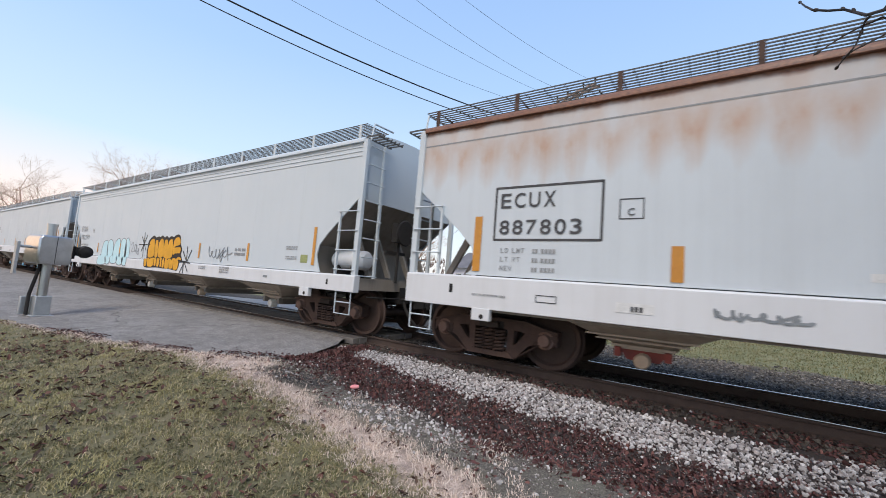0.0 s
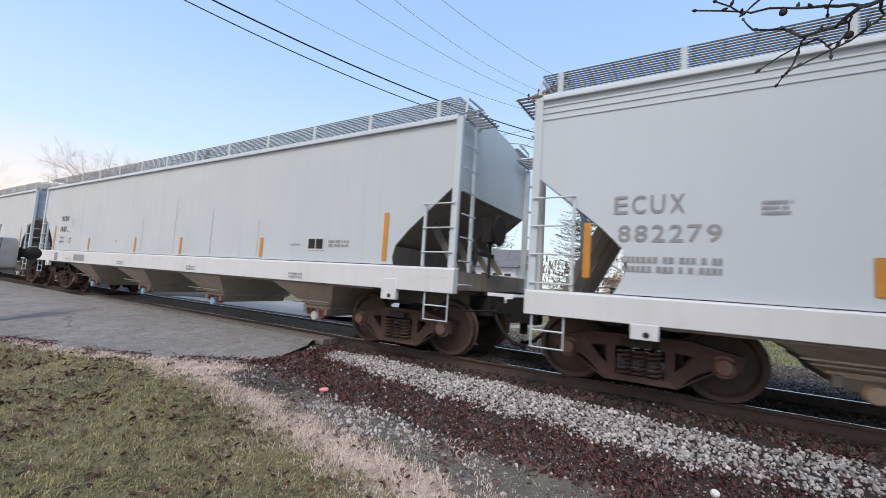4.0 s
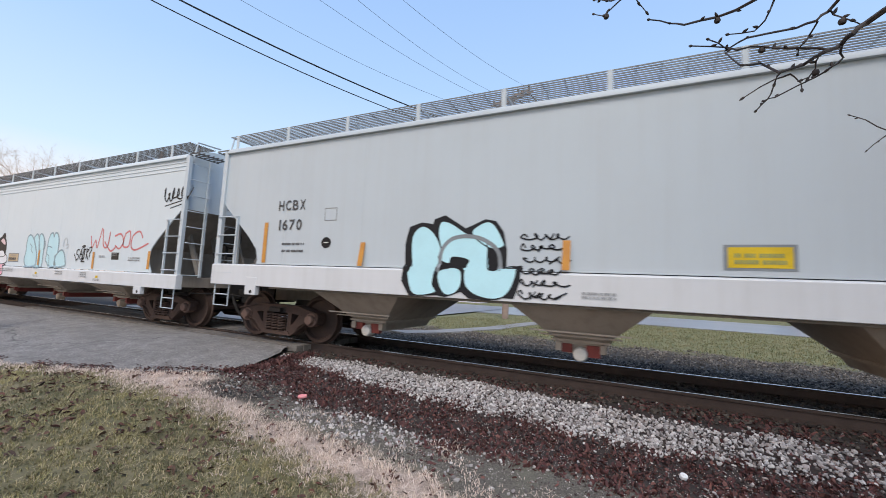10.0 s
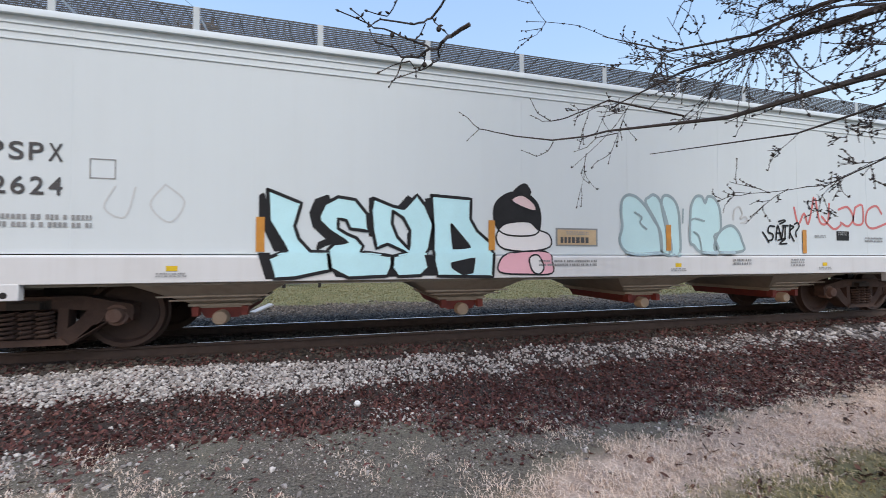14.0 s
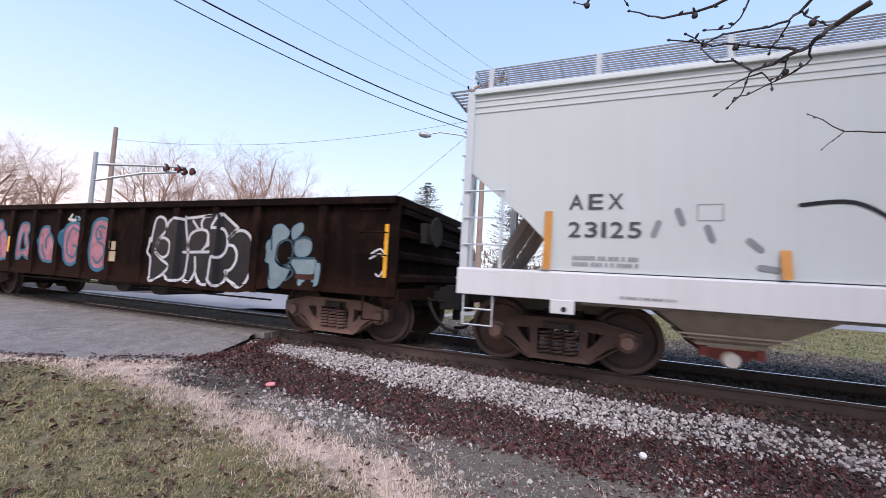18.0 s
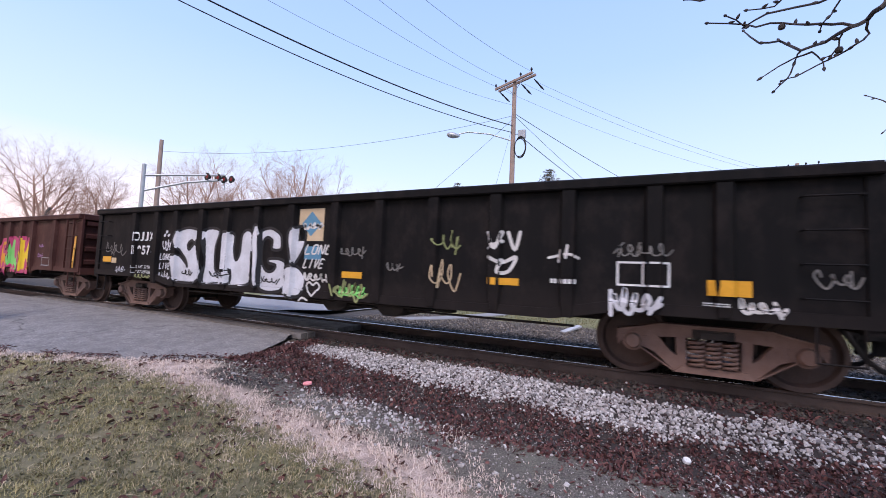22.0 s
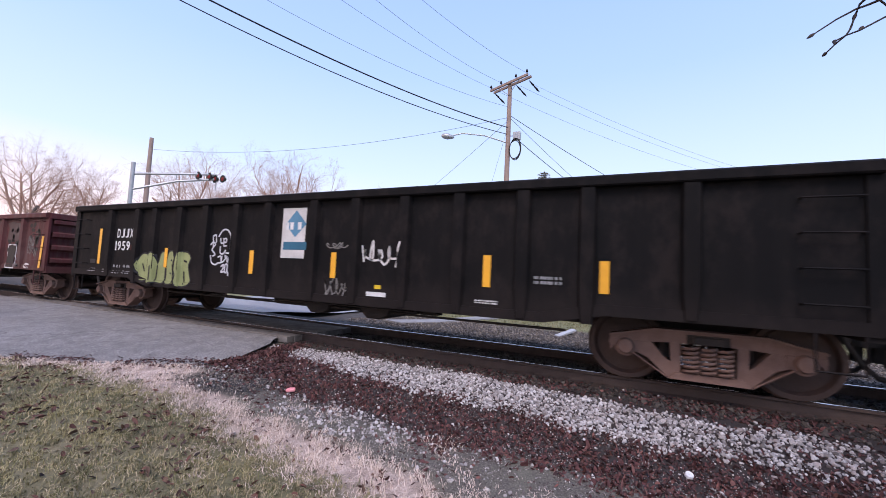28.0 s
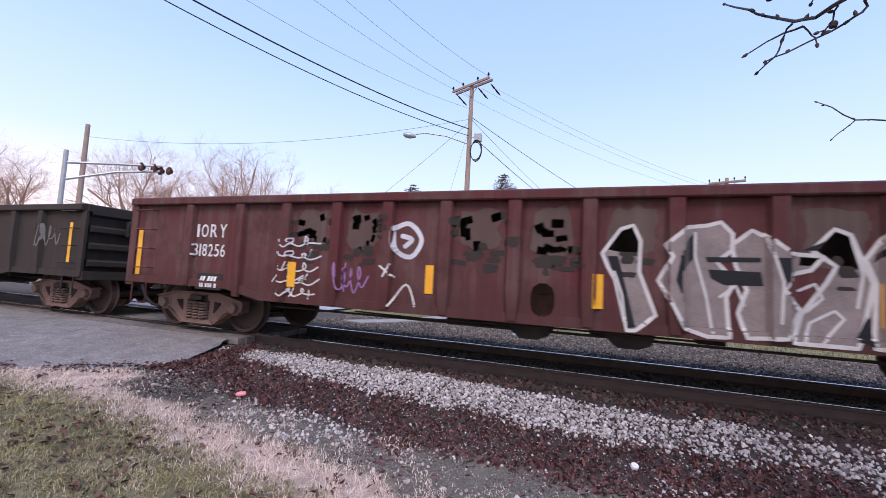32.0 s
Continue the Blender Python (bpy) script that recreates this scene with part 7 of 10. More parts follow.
            if inner:
                h = top - low
                marks = [[(mid_u - 0.12 * wd, low + 0.45 * h), (mid_u + 0.02 * wd, low + 0.55 * h), (mid_u - 0.05 * wd, low + 0.7 * h)]] if rnd.random() < 0.6 else [[(mid_u, low + 0.05 * h), (mid_u + 0.05 * wd, low + 0.3 * h)]]
                self.paint("inner_line", marks, max(0.018, rim * 0.6), line, 3, root)

    def tag(self, u0, u1, z0, z1, ink, width=0.025, seed=1, n=9):
        """A quick hand-sprayed scribble that cannot be read: one looping line with slashes across it."""
        rnd = random.Random(seed)
        h, m, line = z1 - z0, max(3, n // 2), []
        for k in range(m * 4 + 1):
            a = 2 * math.pi * k / 4
            mid_z = z0 + h * (0.5 + rnd.uniform(-0.16, 0.16))
            line.append((u0 + (u1 - u0) * (k / (m * 4) * 0.86 + 0.07) + math.cos(a) * (u1 - u0) / m * rnd.uniform(0.15, 0.5), mid_z + math.sin(a) * h * rnd.uniform(0.2, 0.5)))
        strokes = [line]
        for k in range(rnd.randint(1, 3)):
            a = u0 + (u1 - u0) * rnd.random()
            strokes.append([(a, z0 + h * rnd.uniform(-0.1, 0.3)), (a + (u1 - u0) * rnd.uniform(-0.12, 0.25), z0 + h * rnd.uniform(0.7, 1.1))])
        return self.paint("sprayed_tag", strokes, width, ink, 3)



def flat_mesh(name, g, material):
    me = bpy.data.meshes.new(name)
    me.from_pydata(g.v, [], g.f)
    me.materials.append(material)
    return me


def curve_through(p, n=5):
    """Points of a smooth curve through the given ones."""
    out, q = [], [p[0]] + list(p) + [p[-1]]
    for i in range(1, len(q) - 2):
        a, b, c, d = q[i - 1], q[i], q[i + 1], q[i + 2]
        for k in range(n):
            t = k / n
            out.append(tuple(0.5 * (2 * b[j] + (c[j] - a[j]) * t + (2 * a[j] - 5 * b[j] + 4 * c[j] - d[j]) * t * t + (3 * b[j] - a[j] - 3 * c[j] + d[j]) * t ** 3) for j in (0, 1)))
    out.append(p[-1])
    return out


S0, S1, S2, S3, S4, S5 = [Side(w[0], w[1], sill=s) for w, s in ((W0, 1.34), (W1, 1.21), (W2, 1.45), (W3, 1.48), (W4, 1.21), (W5, 1.36))]
G6 = Side(*W6, [-111.1, -109.81, -108.79, -107.75, -106.7, -105.73, -104.71, -103.66, -102.62, -101.53, -100.49, -99.04], half=7.5)
G7 = Side(*W7, [-126.82, -125.89, -125.14, -124.24, -123.41, -122.51, -121.58, -120.54, -119.6, -118.6, -117.6, -116.6, -115.6, -114.9], half=7.5)
G8 = Side(*W8, [-142.85, -141.56, -140.76, -139.95, -139.15, -138.4, -137.62, -136.43, -135.66, -134.82, -134.0, -133.14, -132.36, -130.94], half=7.4)
G9 = Side(*W9, [-158.67, -157.57, -156.9, -156.02, -155.18, -154.28, -153.42, -152.33, -151.45, -150.53, -149.63, -148.71, -147.9, -146.8], half=7.5)
G10 = Side(*W10, [-175.14, -173.98, -173.01, -172.06, -171.18, -170.28, -169.33, -168.41, -167.47, -166.5, -165.56, -164.58, -163.26], half=7.4)
G11 = Side(*W11, even(-191.6, -179.6, 13), half=7.4)

# rusty hopper
S0.box_line("mark_frame", -2.54, -1.07, 1.89, 2.67, 0.035, "black_mark")
S0.stencil("ECUX", -2.46, -1.63, 2.36, 2.58, "black_mark")
S0.stencil("887803", -2.46, -1.26, 1.97, 2.18, "black_mark")
S0.box_line("mark_frame", -0.87, -0.61, 2.16, 2.41, 0.016, "black_mark")
S0.stencil("C", -0.78, -0.7, 2.2, 2.29, "black_mark")
for z, a in ((1.7, "LD LMT"), (1.57, "LT WT"), (1.44, "NEW")):
    S0.stencil(a, -2.42, -2.42 + 0.062 * len(a), z, z + 0.07, "grey_mark", 0.01)
    S0.bars(-1.95, -1.6, z, z + 0.06, 1, "grey_mark", 3)
for u, z0, z1 in ((-2.8, 1.41, 2.25), (-0.25, 1.4, 1.82), (3.2, 1.4, 1.82)):
    S0.reflector(u, z0, z1, 0.13)
S0.rect("notice_plate", -0.86, -0.44, 1.0, 1.12, "white_mark")
S0.bars(-0.7, -0.56, 1.02, 1.08, 1, "black_mark")
S0.tag(0.04, 0.87, 1.03, 1.13, "grey", 0.03, 4, 12)
S0.bars(-2.8, -2.25, 1.05, 1.075, 1, "grey_mark")
S0.box_line("mark_frame", -1.84, -1.57, 1.03, 1.12, 0.012, "black_mark")
S0.rect("sill_hole", -3.2, -3.14, 1.06, 1.19, "black")
S0.rect("notice_plate", 1.24, 1.38, 1.5, 1.58, "white_mark")
S0.paint("weld_seam", [[(-3.9, 3.5), (13.0, 3.5)]], 0.022, "grey_mark", 0, curl=False)

# hopper with the orange word
S1.stencil("ECUX", -21.6, -20.85, 2.2, 2.42, "grey_mark")
S1.stencil("882279", -21.55, -20.5, 1.86, 2.06, "grey_mark")
S1.bars(-21.5, -20.5, 1.5, 1.68, 2, "grey_mark", 2)
S1.bars(-20.2, -19.95, 2.15, 2.3, 3, "grey_mark", 5)
for u, z0, z1 in ((-21.9, 1.4, 2.1), (-19.35, 1.35, 1.72), (-17.05, 1.35, 1.72), (-11.28, 1.36, 1.78), (-8.92, 1.36, 1.79), (-6.53, 1.35, 2.15)):
    S1.reflector(u, z0, z1, 0.09)
S1.shape([[(-14.66, 1.08), (-14.69, 1.70), (-14.59, 1.87), (-14.31, 1.99), (-14.14, 1.93), (-13.96, 1.96), (-13.83, 1.94), (-13.70, 1.99), (-13.53, 1.93), (-13.39, 1.97), (-13.24, 1.92), (-13.08, 1.97), (-12.92, 1.94), (-12.78, 2.00), (-12.59, 2.01), (-12.48, 1.93), (-12.42, 1.73), (-12.31, 1.58), (-12.34, 1.43), (-12.24, 1.28), (-12.24, 1.10), (-12.33, 0.97), (-12.50, 0.97), (-12.70, 0.98), (-12.92, 1.00), (-13.22, 0.99), (-13.54, 1.00), (-13.97, 0.99), (-14.48, 0.97)]], "black", "black", 0.01, 0.02)
S1.shape([[(-14.60, 1.31), (-14.60, 1.70), (-14.48, 1.85), (-14.30, 1.89), (-14.21, 1.79), (-14.16, 1.36)]], "orange", "black", 0.0, 0.02, 2)
S1.shape([[(-14.10, 1.34), (-14.14, 1.79), (-14.04, 1.85), (-13.95, 1.79), (-13.91, 1.34)]], "orange", "black", 0.0, 0.02, 2)
S1.shape([[(-13.86, 1.34), (-13.90, 1.71), (-13.83, 1.83), (-13.69, 1.90), (-13.58, 1.83), (-13.53, 1.67), (-13.51, 1.34)]], "orange", "black", 0.0, 0.02, 2)
S1.shape([[(-13.45, 1.33), (-13.50, 1.79), (-13.38, 1.87), (-13.28, 1.82), (-13.23, 1.69), (-13.19, 1.82), (-13.06, 1.88), (-12.95, 1.81), (-12.90, 1.35)]], "orange", "black", 0.0, 0.02, 2)
S1.shape([[(-12.85, 1.42), (-12.88, 1.78), (-12.78, 1.91), (-12.60, 1.94), (-12.48, 1.87), (-12.47, 1.73), (-12.73, 1.67), (-12.77, 1.63), (-12.42, 1.64), (-12.39, 1.52), (-12.44, 1.47), (-12.72, 1.45)]], "orange", "black", 0.0, 0.02, 2)
S1.shape([[(-14.65, 1.24), (-14.47, 1.25), (-14.45, 1.07), (-14.49, 1.00), (-14.58, 1.00), (-14.63, 1.05)]], "orange", "black", 0.0, 0.02, 2)
S1.shape([[(-14.40, 1.25), (-13.97, 1.27), (-13.95, 1.07), (-14.05, 1.00), (-14.27, 0.99), (-14.38, 1.04)]], "orange", "black", 0.0, 0.02, 2)
S1.shape([[(-13.91, 1.26), (-13.76, 1.27), (-13.75, 1.10), (-13.79, 1.04), (-13.86, 1.04), (-13.90, 1.09)]], "orange", "black", 0.0, 0.02, 2)
S1.shape([[(-13.71, 1.27), (-13.54, 1.28), (-13.53, 1.08), (-13.56, 1.03), (-13.65, 1.02), (-13.69, 1.07)]], "orange", "black", 0.0, 0.02, 2)
S1.shape([[(-13.48, 1.27), (-13.38, 1.28), (-13.36, 1.07), (-13.39, 1.02), (-13.44, 1.01), (-13.47, 1.07)]], "orange", "black", 0.0, 0.02, 2)
S1.shape([[(-13.33, 1.26), (-13.19, 1.27), (-13.18, 1.06), (-13.21, 1.01), (-13.28, 1.00), (-13.32, 1.05)]], "orange", "black", 0.0, 0.02, 2)
S1.shape([[(-13.14, 1.26), (-12.89, 1.27), (-12.88, 1.05), (-12.94, 0.99), (-13.06, 0.98), (-13.13, 1.03)]], "orange", "black", 0.0, 0.02, 2)
S1.shape([[(-12.86, 1.28), (-12.61, 1.29), (-12.60, 1.05), (-12.66, 1.00), (-12.78, 0.99), (-12.85, 1.03)]], "orange", "black", 0.0, 0.02, 2)
S1.shape([[(-12.58, 1.31), (-12.29, 1.32), (-12.28, 1.04), (-12.35, 0.98), (-12.49, 0.97), (-12.57, 1.01)]], "orange", "black", 0.0, 0.02, 2)
S1.paint("star_ray", [[(-15.04, 2.10), (-14.99, 1.22)], [(-15.39, 1.70), (-14.52, 1.70)], [(-15.22, 1.96), (-14.78, 1.49)], [(-14.81, 2.02), (-15.18, 1.46)]], 0.03, "black", 4, curl=False)
S1.paint("star_ray", [[(-11.97, 1.67), (-11.94, 0.91)], [(-12.44, 1.26), (-11.57, 1.20)], [(-12.20, 1.52), (-11.67, 0.96)], [(-11.71, 1.57), (-12.12, 0.91)]], 0.032, "black", 4, curl=False)
S1.shape([[(-18.96, 0.91), (-18.89, 1.29), (-18.78, 1.73), (-18.36, 1.81), (-18.23, 1.32), (-18.10, 0.96)]], "pale_cyan", "grey", 0.014, 0.02)
S1.shape([[(-18.14, 1.00), (-18.33, 1.64), (-18.09, 1.86), (-17.78, 1.75), (-17.68, 1.34), (-17.74, 0.98)]], "pale_cyan", "grey", 0.014, 0.02)
S1.shape([[(-17.65, 1.03), (-17.66, 1.54), (-17.49, 1.82), (-17.15, 1.87), (-17.00, 1.36), (-17.07, 1.02)]], "pale_cyan", "grey", 0.014, 0.02)
S1.shape([[(-17.04, 1.02), (-17.06, 1.66), (-16.86, 1.90), (-16.58, 1.83), (-16.45, 1.44), (-16.51, 0.99)]], "pale_cyan", "grey", 0.014, 0.02)
S1.shape([[(-16.54, 1.05), (-16.57, 1.77), (-16.42, 1.92), (-16.22, 1.77), (-16.15, 1.37), (-16.17, 0.96)]], "pale_cyan", "grey", 0.014, 0.02)
S1.paint("sprayed_tag", [[(-16.06, 1.67), (-15.94, 1.77), (-15.86, 1.66), (-15.99, 1.45), (-15.79, 1.45)]], 0.022, "grey", 3)
S1.paint("sprayed_tag", [[(-15.74, 1.66), (-15.66, 1.70), (-15.60, 1.57), (-15.67, 1.45), (-15.76, 1.53), (-15.74, 1.66)]], 0.022, "grey", 3)
S1.paint("sprayed_tag", [[(-15.59, 1.70), (-15.52, 1.38)]], 0.022, "grey", 3)
S1.paint("sprayed_tag", [[(-15.47, 1.57), (-15.39, 1.53), (-15.48, 1.44), (-15.40, 1.35), (-15.34, 1.42), (-15.47, 1.57)]], 0.022, "grey", 3)
S1.tag(-10.9, -9.62, 1.33, 1.7, "grey", 0.028, 9, 12)
S1.bars(-9.5, -9.02, 1.48, 1.66, 2, "grey_mark", 4)
S1.bars(-11.06, -10.68, 1.07, 1.15, 2, "grey_mark", 4)
S1.bars(-10.0, -9.53, 1.02, 1.17, 3, "grey_mark", 6)
S1.bars(-7.45, -7.05, 1.66, 1.74, 2, "grey_mark", 7)
S1.bars(-7.45, -7.05, 1.45, 1.52, 2, "grey_mark", 8)
S1.rect("notice_plate", -6.94, -6.7, 1.39, 1.56, "lime")
S1.rect("sill_hole", -8.1, -7.94, 1.01, 1.06, "grey")
S1.rect("sill_hole", -6.0, -5.95, 0.99, 1.1, "black")

# smooth hopper
S2.stencil("HCBX", -39.64, -38.93, 2.5, 2.68, "black_mark", 0.02)
S2.stencil("1481", -39.63, -39.1, 2.12, 2.31, "black_mark", 0.02)
S2.rect("mark_dash", -39.05, -38.78, 2.12, 2.135, "black")
S2.bars(-39.62, -39.2, 1.88, 1.94, 1, "grey_mark", 2)
S2.bars(-39.62, -39.2, 1.74, 1.8, 1, "grey_mark", 8)
S2.box_line("mark_frame", -38.66, -38.43, 2.28, 2.51, 0.014, "grey_mark")
S2.stencil("C", -38.58, -38.51, 2.31, 2.38, "grey_mark")
S2.bars(-38.62, -38.47, 2.42, 2.45, 1, "grey_mark", 3)
S2.paint("mark_ring", [[(-38.67 + 0.09 * math.cos(a), 1.81 + 0.08 * math.sin(a)) for a in [2 * math.pi * k / 12 for k in range(13)]]], 0.028, "black")
for u, z0, z1 in ((-40.12, 1.5, 2.33), (-37.04, 1.5, 1.9), (-33.88, 1.5, 1.91), (-31.47, 1.5, 1.91), (-28.3, 1.5, 1.91), (-25.07, 1.52, 2.33)):
    S2.reflector(u, z0, z1, 0.1)
S2.rect("touched_up_patch", -39.65, -39.37, 1.1, 1.37, "grey_mark")
S2.rect("touched_up_patch", -37.94, -37.04, 1.13, 1.34, "grey_mark")
for u in (-34.5, -30.77, -27.1):
    S2.bars(u - 0.19, u + 0.19, 1.12, 1.22, 2, "grey_mark", 3)
S2.bars(-38.6, -38.2, 1.16, 1.2, 1, "grey_mark", 3)
S2.bars(-26.37, -25.86, 1.74, 1.86, 2, "grey_mark", 9)
S2.bars(-27.4, -27.12, 1.76, 1.79, 1, "grey_mark", 10)
S2.box_line("mark_frame", -26.92, -26.5, 1.68, 1.9, 0.02, "white_mark", 4)
S2.rect("notice_plate", -26.9, -26.72, 1.7, 1.88, "black")
S2.rect("notice_plate", -26.7, -26.52, 1.7, 1.88, "black")
for u, top in ((-33.54, 2.5), (-31.83, 2.9), (-30.18, 2.6), (-28.45, 2.3)):
    S2.rect("grime_run", u - 0.018, u + 0.018, 1.5, top, "grime")
S2.rect("scuff", -35.16, -35.1, 1.78, 1.84, "grey")

# hopper with the blue throw-up
S3.stencil("HCBX", -58.66, -57.98, 2.52, 2.71, "black_mark", 0.02)
S3.stencil("1670", -58.62, -58.04, 2.14, 2.34, "black_mark", 0.02)
S3.bars(-58.5, -57.95, 1.86, 1.9, 1, "black_mark", 2)
S3.bars(-58.5, -57.95, 1.73, 1.77, 1, "black_mark", 12)
S3.box_line("mark_frame", -57.52, -57.26, 2.3, 2.52, 0.014, "grey_mark")
S3.shape([[(-57.45 + 0.1 * math.cos(a), 1.9 + 0.09 * math.sin(a)) for a in [2 * math.pi * k / 12 for k in range(12)]]], "black", "black", 0.01, 0.0)
S3.rect("mark_line", -57.5, -57.4, 1.89, 1.91, "white_mark", 4)
for u, z0, z1 in ((-58.95, 1.52, 2.3), (-56.65, 1.5, 1.9), (-53.4, 1.51, 1.91), (-49.69, 1.51, 1.92), (-46.2, 1.51, 1.92), (-44.0, 1.52, 2.33)):
    S3.reflector(u, z0, z1, 0.1)
S3.shape([[(-55.80, 1.44), (-55.82, 1.87), (-55.76, 2.13), (-55.56, 2.19), (-55.36, 2.16), (-55.33, 2.24), (-55.17, 2.29), (-54.83, 2.08), (-54.71, 2.13), (-54.53, 2.21), (-54.38, 2.18), (-54.27, 2.03), (-54.22, 1.78), (-54.22, 1.49), (-53.99, 1.55), (-54.02, 1.31), (-54.08, 1.12), (-54.27, 1.13), (-54.40, 1.08), (-54.71, 1.09), (-54.84, 1.18), (-55.09, 1.09), (-55.22, 1.11), (-55.68, 1.08), (-55.82, 1.29)]], "black", "black", 0.02, 0.0)
S3.shape([[(-55.70, 1.50), (-55.73, 1.87), (-55.68, 2.06), (-55.53, 2.15), (-55.34, 2.03), (-55.21, 1.77), (-55.26, 1.51), (-55.30, 1.26), (-55.25, 1.13), (-55.62, 1.09), (-55.74, 1.39)]], "cyan", "black", 0.008, 0.03, 2)
S3.shape([[(-55.27, 2.03), (-55.23, 2.21), (-55.06, 2.18), (-54.82, 2.03), (-54.50, 1.88), (-54.45, 1.49), (-54.07, 1.55), (-54.08, 1.31), (-54.20, 1.13), (-54.40, 1.08), (-54.65, 1.14), (-54.79, 1.28), (-54.80, 1.53), (-54.77, 1.63), (-55.02, 1.67), (-55.08, 1.57), (-55.25, 1.65), (-55.21, 1.77)]], "cyan", "black", 0.008, 0.03, 2)
S3.shape([[(-54.73, 2.03), (-54.55, 2.18), (-54.41, 2.16), (-54.29, 1.98), (-54.25, 1.83), (-54.46, 1.81)]], "cyan", "black", 0.008, 0.03, 2)
S3.shape([[(-55.20, 1.46), (-54.88, 1.49), (-54.84, 1.28), (-54.93, 1.14), (-55.09, 1.11), (-55.20, 1.26)]], "cyan", "black", 0.008, 0.03, 2)
S3.paint("sprayed_shade", [[(-55.22, 1.46), (-55.20, 1.77), (-55.00, 1.96), (-54.63, 1.96), (-54.34, 1.78), (-54.28, 1.51)]], 0.06, "grey", 4)
for k in range(6):
    S3.tag(-54.05, -53.45 + 0.1 * (k % 2), 1.12 + 0.16 * k, 1.22 + 0.16 * k, "black", 0.02, 20 + k, 8)
S3.rect("notice_board", -51.72, -51.06, 1.56, 1.85, "grey")
S3.rect("notice_sheet", -51.68, -51.1, 1.59, 1.82, "yellow", 2)
S3.bars(-51.62, -51.16, 1.63, 1.75, 2, "lime", 4)
S3.paint("grey_smudge", [[(-48.72, 2.0), (-48.52, 1.8), (-48.3, 2.02)], [(-48.75, 1.58), (-48.5, 1.82), (-48.3, 1.62)]], 0.13, "haze", 0)
S3.paint("grey_smudge", [[(-48.6, 1.78), (-48.42, 1.8)]], 0.24, "haze", 1)
S3.bars(-46.92, -46.6, 1.75, 1.8, 2, "grey_mark", 4)
S3.bars(-45.42, -45.22, 1.87, 1.92, 2, "grey_mark", 4)
S3.rect("notice_plate", -45.53, -45.06, 1.74, 1.8, "white_mark")
S3.bars(-45.45, -45.2, 1.755, 1.785, 1, "black_mark", 4)
for u in (-49.58, -45.74, -53.0):
    S3.bars(u - 0.2, u + 0.2, 1.16, 1.24, 2, "grey_mark", 3)
S3.bars(-46.94, -46.64, 1.2, 1.31, 3, "grey_mark", 5)

# white hopper with light blue letters
S4.stencil("PSPX", -77.05, -76.38, 2.26, 2.46, "black_mark")
S4.stencil("2624", -77.02, -76.38, 1.88, 2.08, "black_mark")
S4.bars(-77.0, -76.1, 1.52, 1.66, 2, "grey_mark", 2)
S4.box_line("mark_frame", -76.14, -75.9, 2.09, 2.31, 0.014, "grey_mark")
S4.paint("sprayed_tag", [[(-75.9, 2.0), (-76.0, 1.75), (-75.8, 1.65), (-75.7, 2.0)], [(-75.4, 2.05), (-75.55, 1.8), (-75.35, 1.6), (-75.2, 1.85), (-75.4, 2.05)]], 0.02, "haze")
for u, z0, z1 in ((-77.2, 1.3, 2.1), (-74.37, 1.25, 1.69), (-71.31, 1.28, 1.72), (-68.21, 1.29, 1.72), (-65.16, 1.25, 1.69), (-62.7, 1.3, 1.72)):
    S4.reflector(u, z0, z1, 0.1)
S4.shape([[(-74.39, 1.96), (-74.33, 2.01), (-74.24, 1.62), (-74.06, 1.27), (-74.21, 1.25), (-74.39, 1.67)]], "black", "black", 0.0, 0.0)
S4.shape([[(-74.39, 1.24), (-74.25, 1.24), (-74.18, 0.91), (-74.30, 0.91)]], "black", "black", 0.0, 0.0)
S4.shape([[(-73.80, 1.76), (-73.73, 1.94), (-73.56, 2.01), (-73.53, 1.91), (-73.66, 1.72), (-73.52, 1.50), (-73.38, 1.39), (-73.59, 1.33), (-73.73, 1.25), (-73.69, 1.38), (-73.60, 1.42), (-73.76, 1.58)]], "black", "black", 0.0, 0.0)
S4.shape([[(-72.70, 1.84), (-72.53, 2.04), (-72.45, 1.99), (-72.60, 1.81), (-72.46, 1.68), (-72.42, 1.47), (-72.49, 1.28), (-72.55, 1.34), (-72.52, 1.55), (-72.61, 1.72)]], "black", "black", 0.0, 0.0)
S4.shape([[(-72.29, 2.00), (-72.18, 2.02), (-72.15, 1.28), (-72.25, 1.28)]], "black", "black", 0.0, 0.0)
S4.shape([[(-73.05, 1.98), (-72.97, 2.00), (-72.99, 1.46), (-73.05, 1.46)]], "black", "black", 0.0, 0.0)
S4.shape([[(-71.94, 1.69), (-71.62, 1.31), (-71.90, 1.29)]], "black", "black", 0.0, 0.0)
S4.shape([[(-71.96, 1.12), (-71.57, 1.18), (-71.61, 0.96), (-71.77, 0.92), (-71.94, 1.02)]], "black", "black", 0.0, 0.0)
S4.shape([[(-73.58, 1.26), (-73.48, 0.93), (-73.29, 0.91), (-73.51, 1.05)]], "black", "black", 0.0, 0.0)
S4.shape([[(-72.80, 1.20), (-72.82, 0.92), (-72.62, 0.92), (-72.74, 1.08)]], "black", "black", 0.0, 0.0)
S4.shape([[(-72.30, 1.21), (-72.39, 0.93), (-72.11, 0.93), (-72.20, 1.21)]], "black", "black", 0.0, 0.0)
S4.shape([[(-74.29, 2.04), (-73.89, 1.88), (-73.97, 1.58), (-73.92, 1.42), (-73.78, 1.26), (-73.56, 1.25), (-73.54, 1.01), (-73.96, 0.92), (-74.20, 0.91), (-74.27, 1.17), (-74.06, 1.27), (-74.27, 1.64)]], "cyan", "black", 0.022, 0.0, 2)
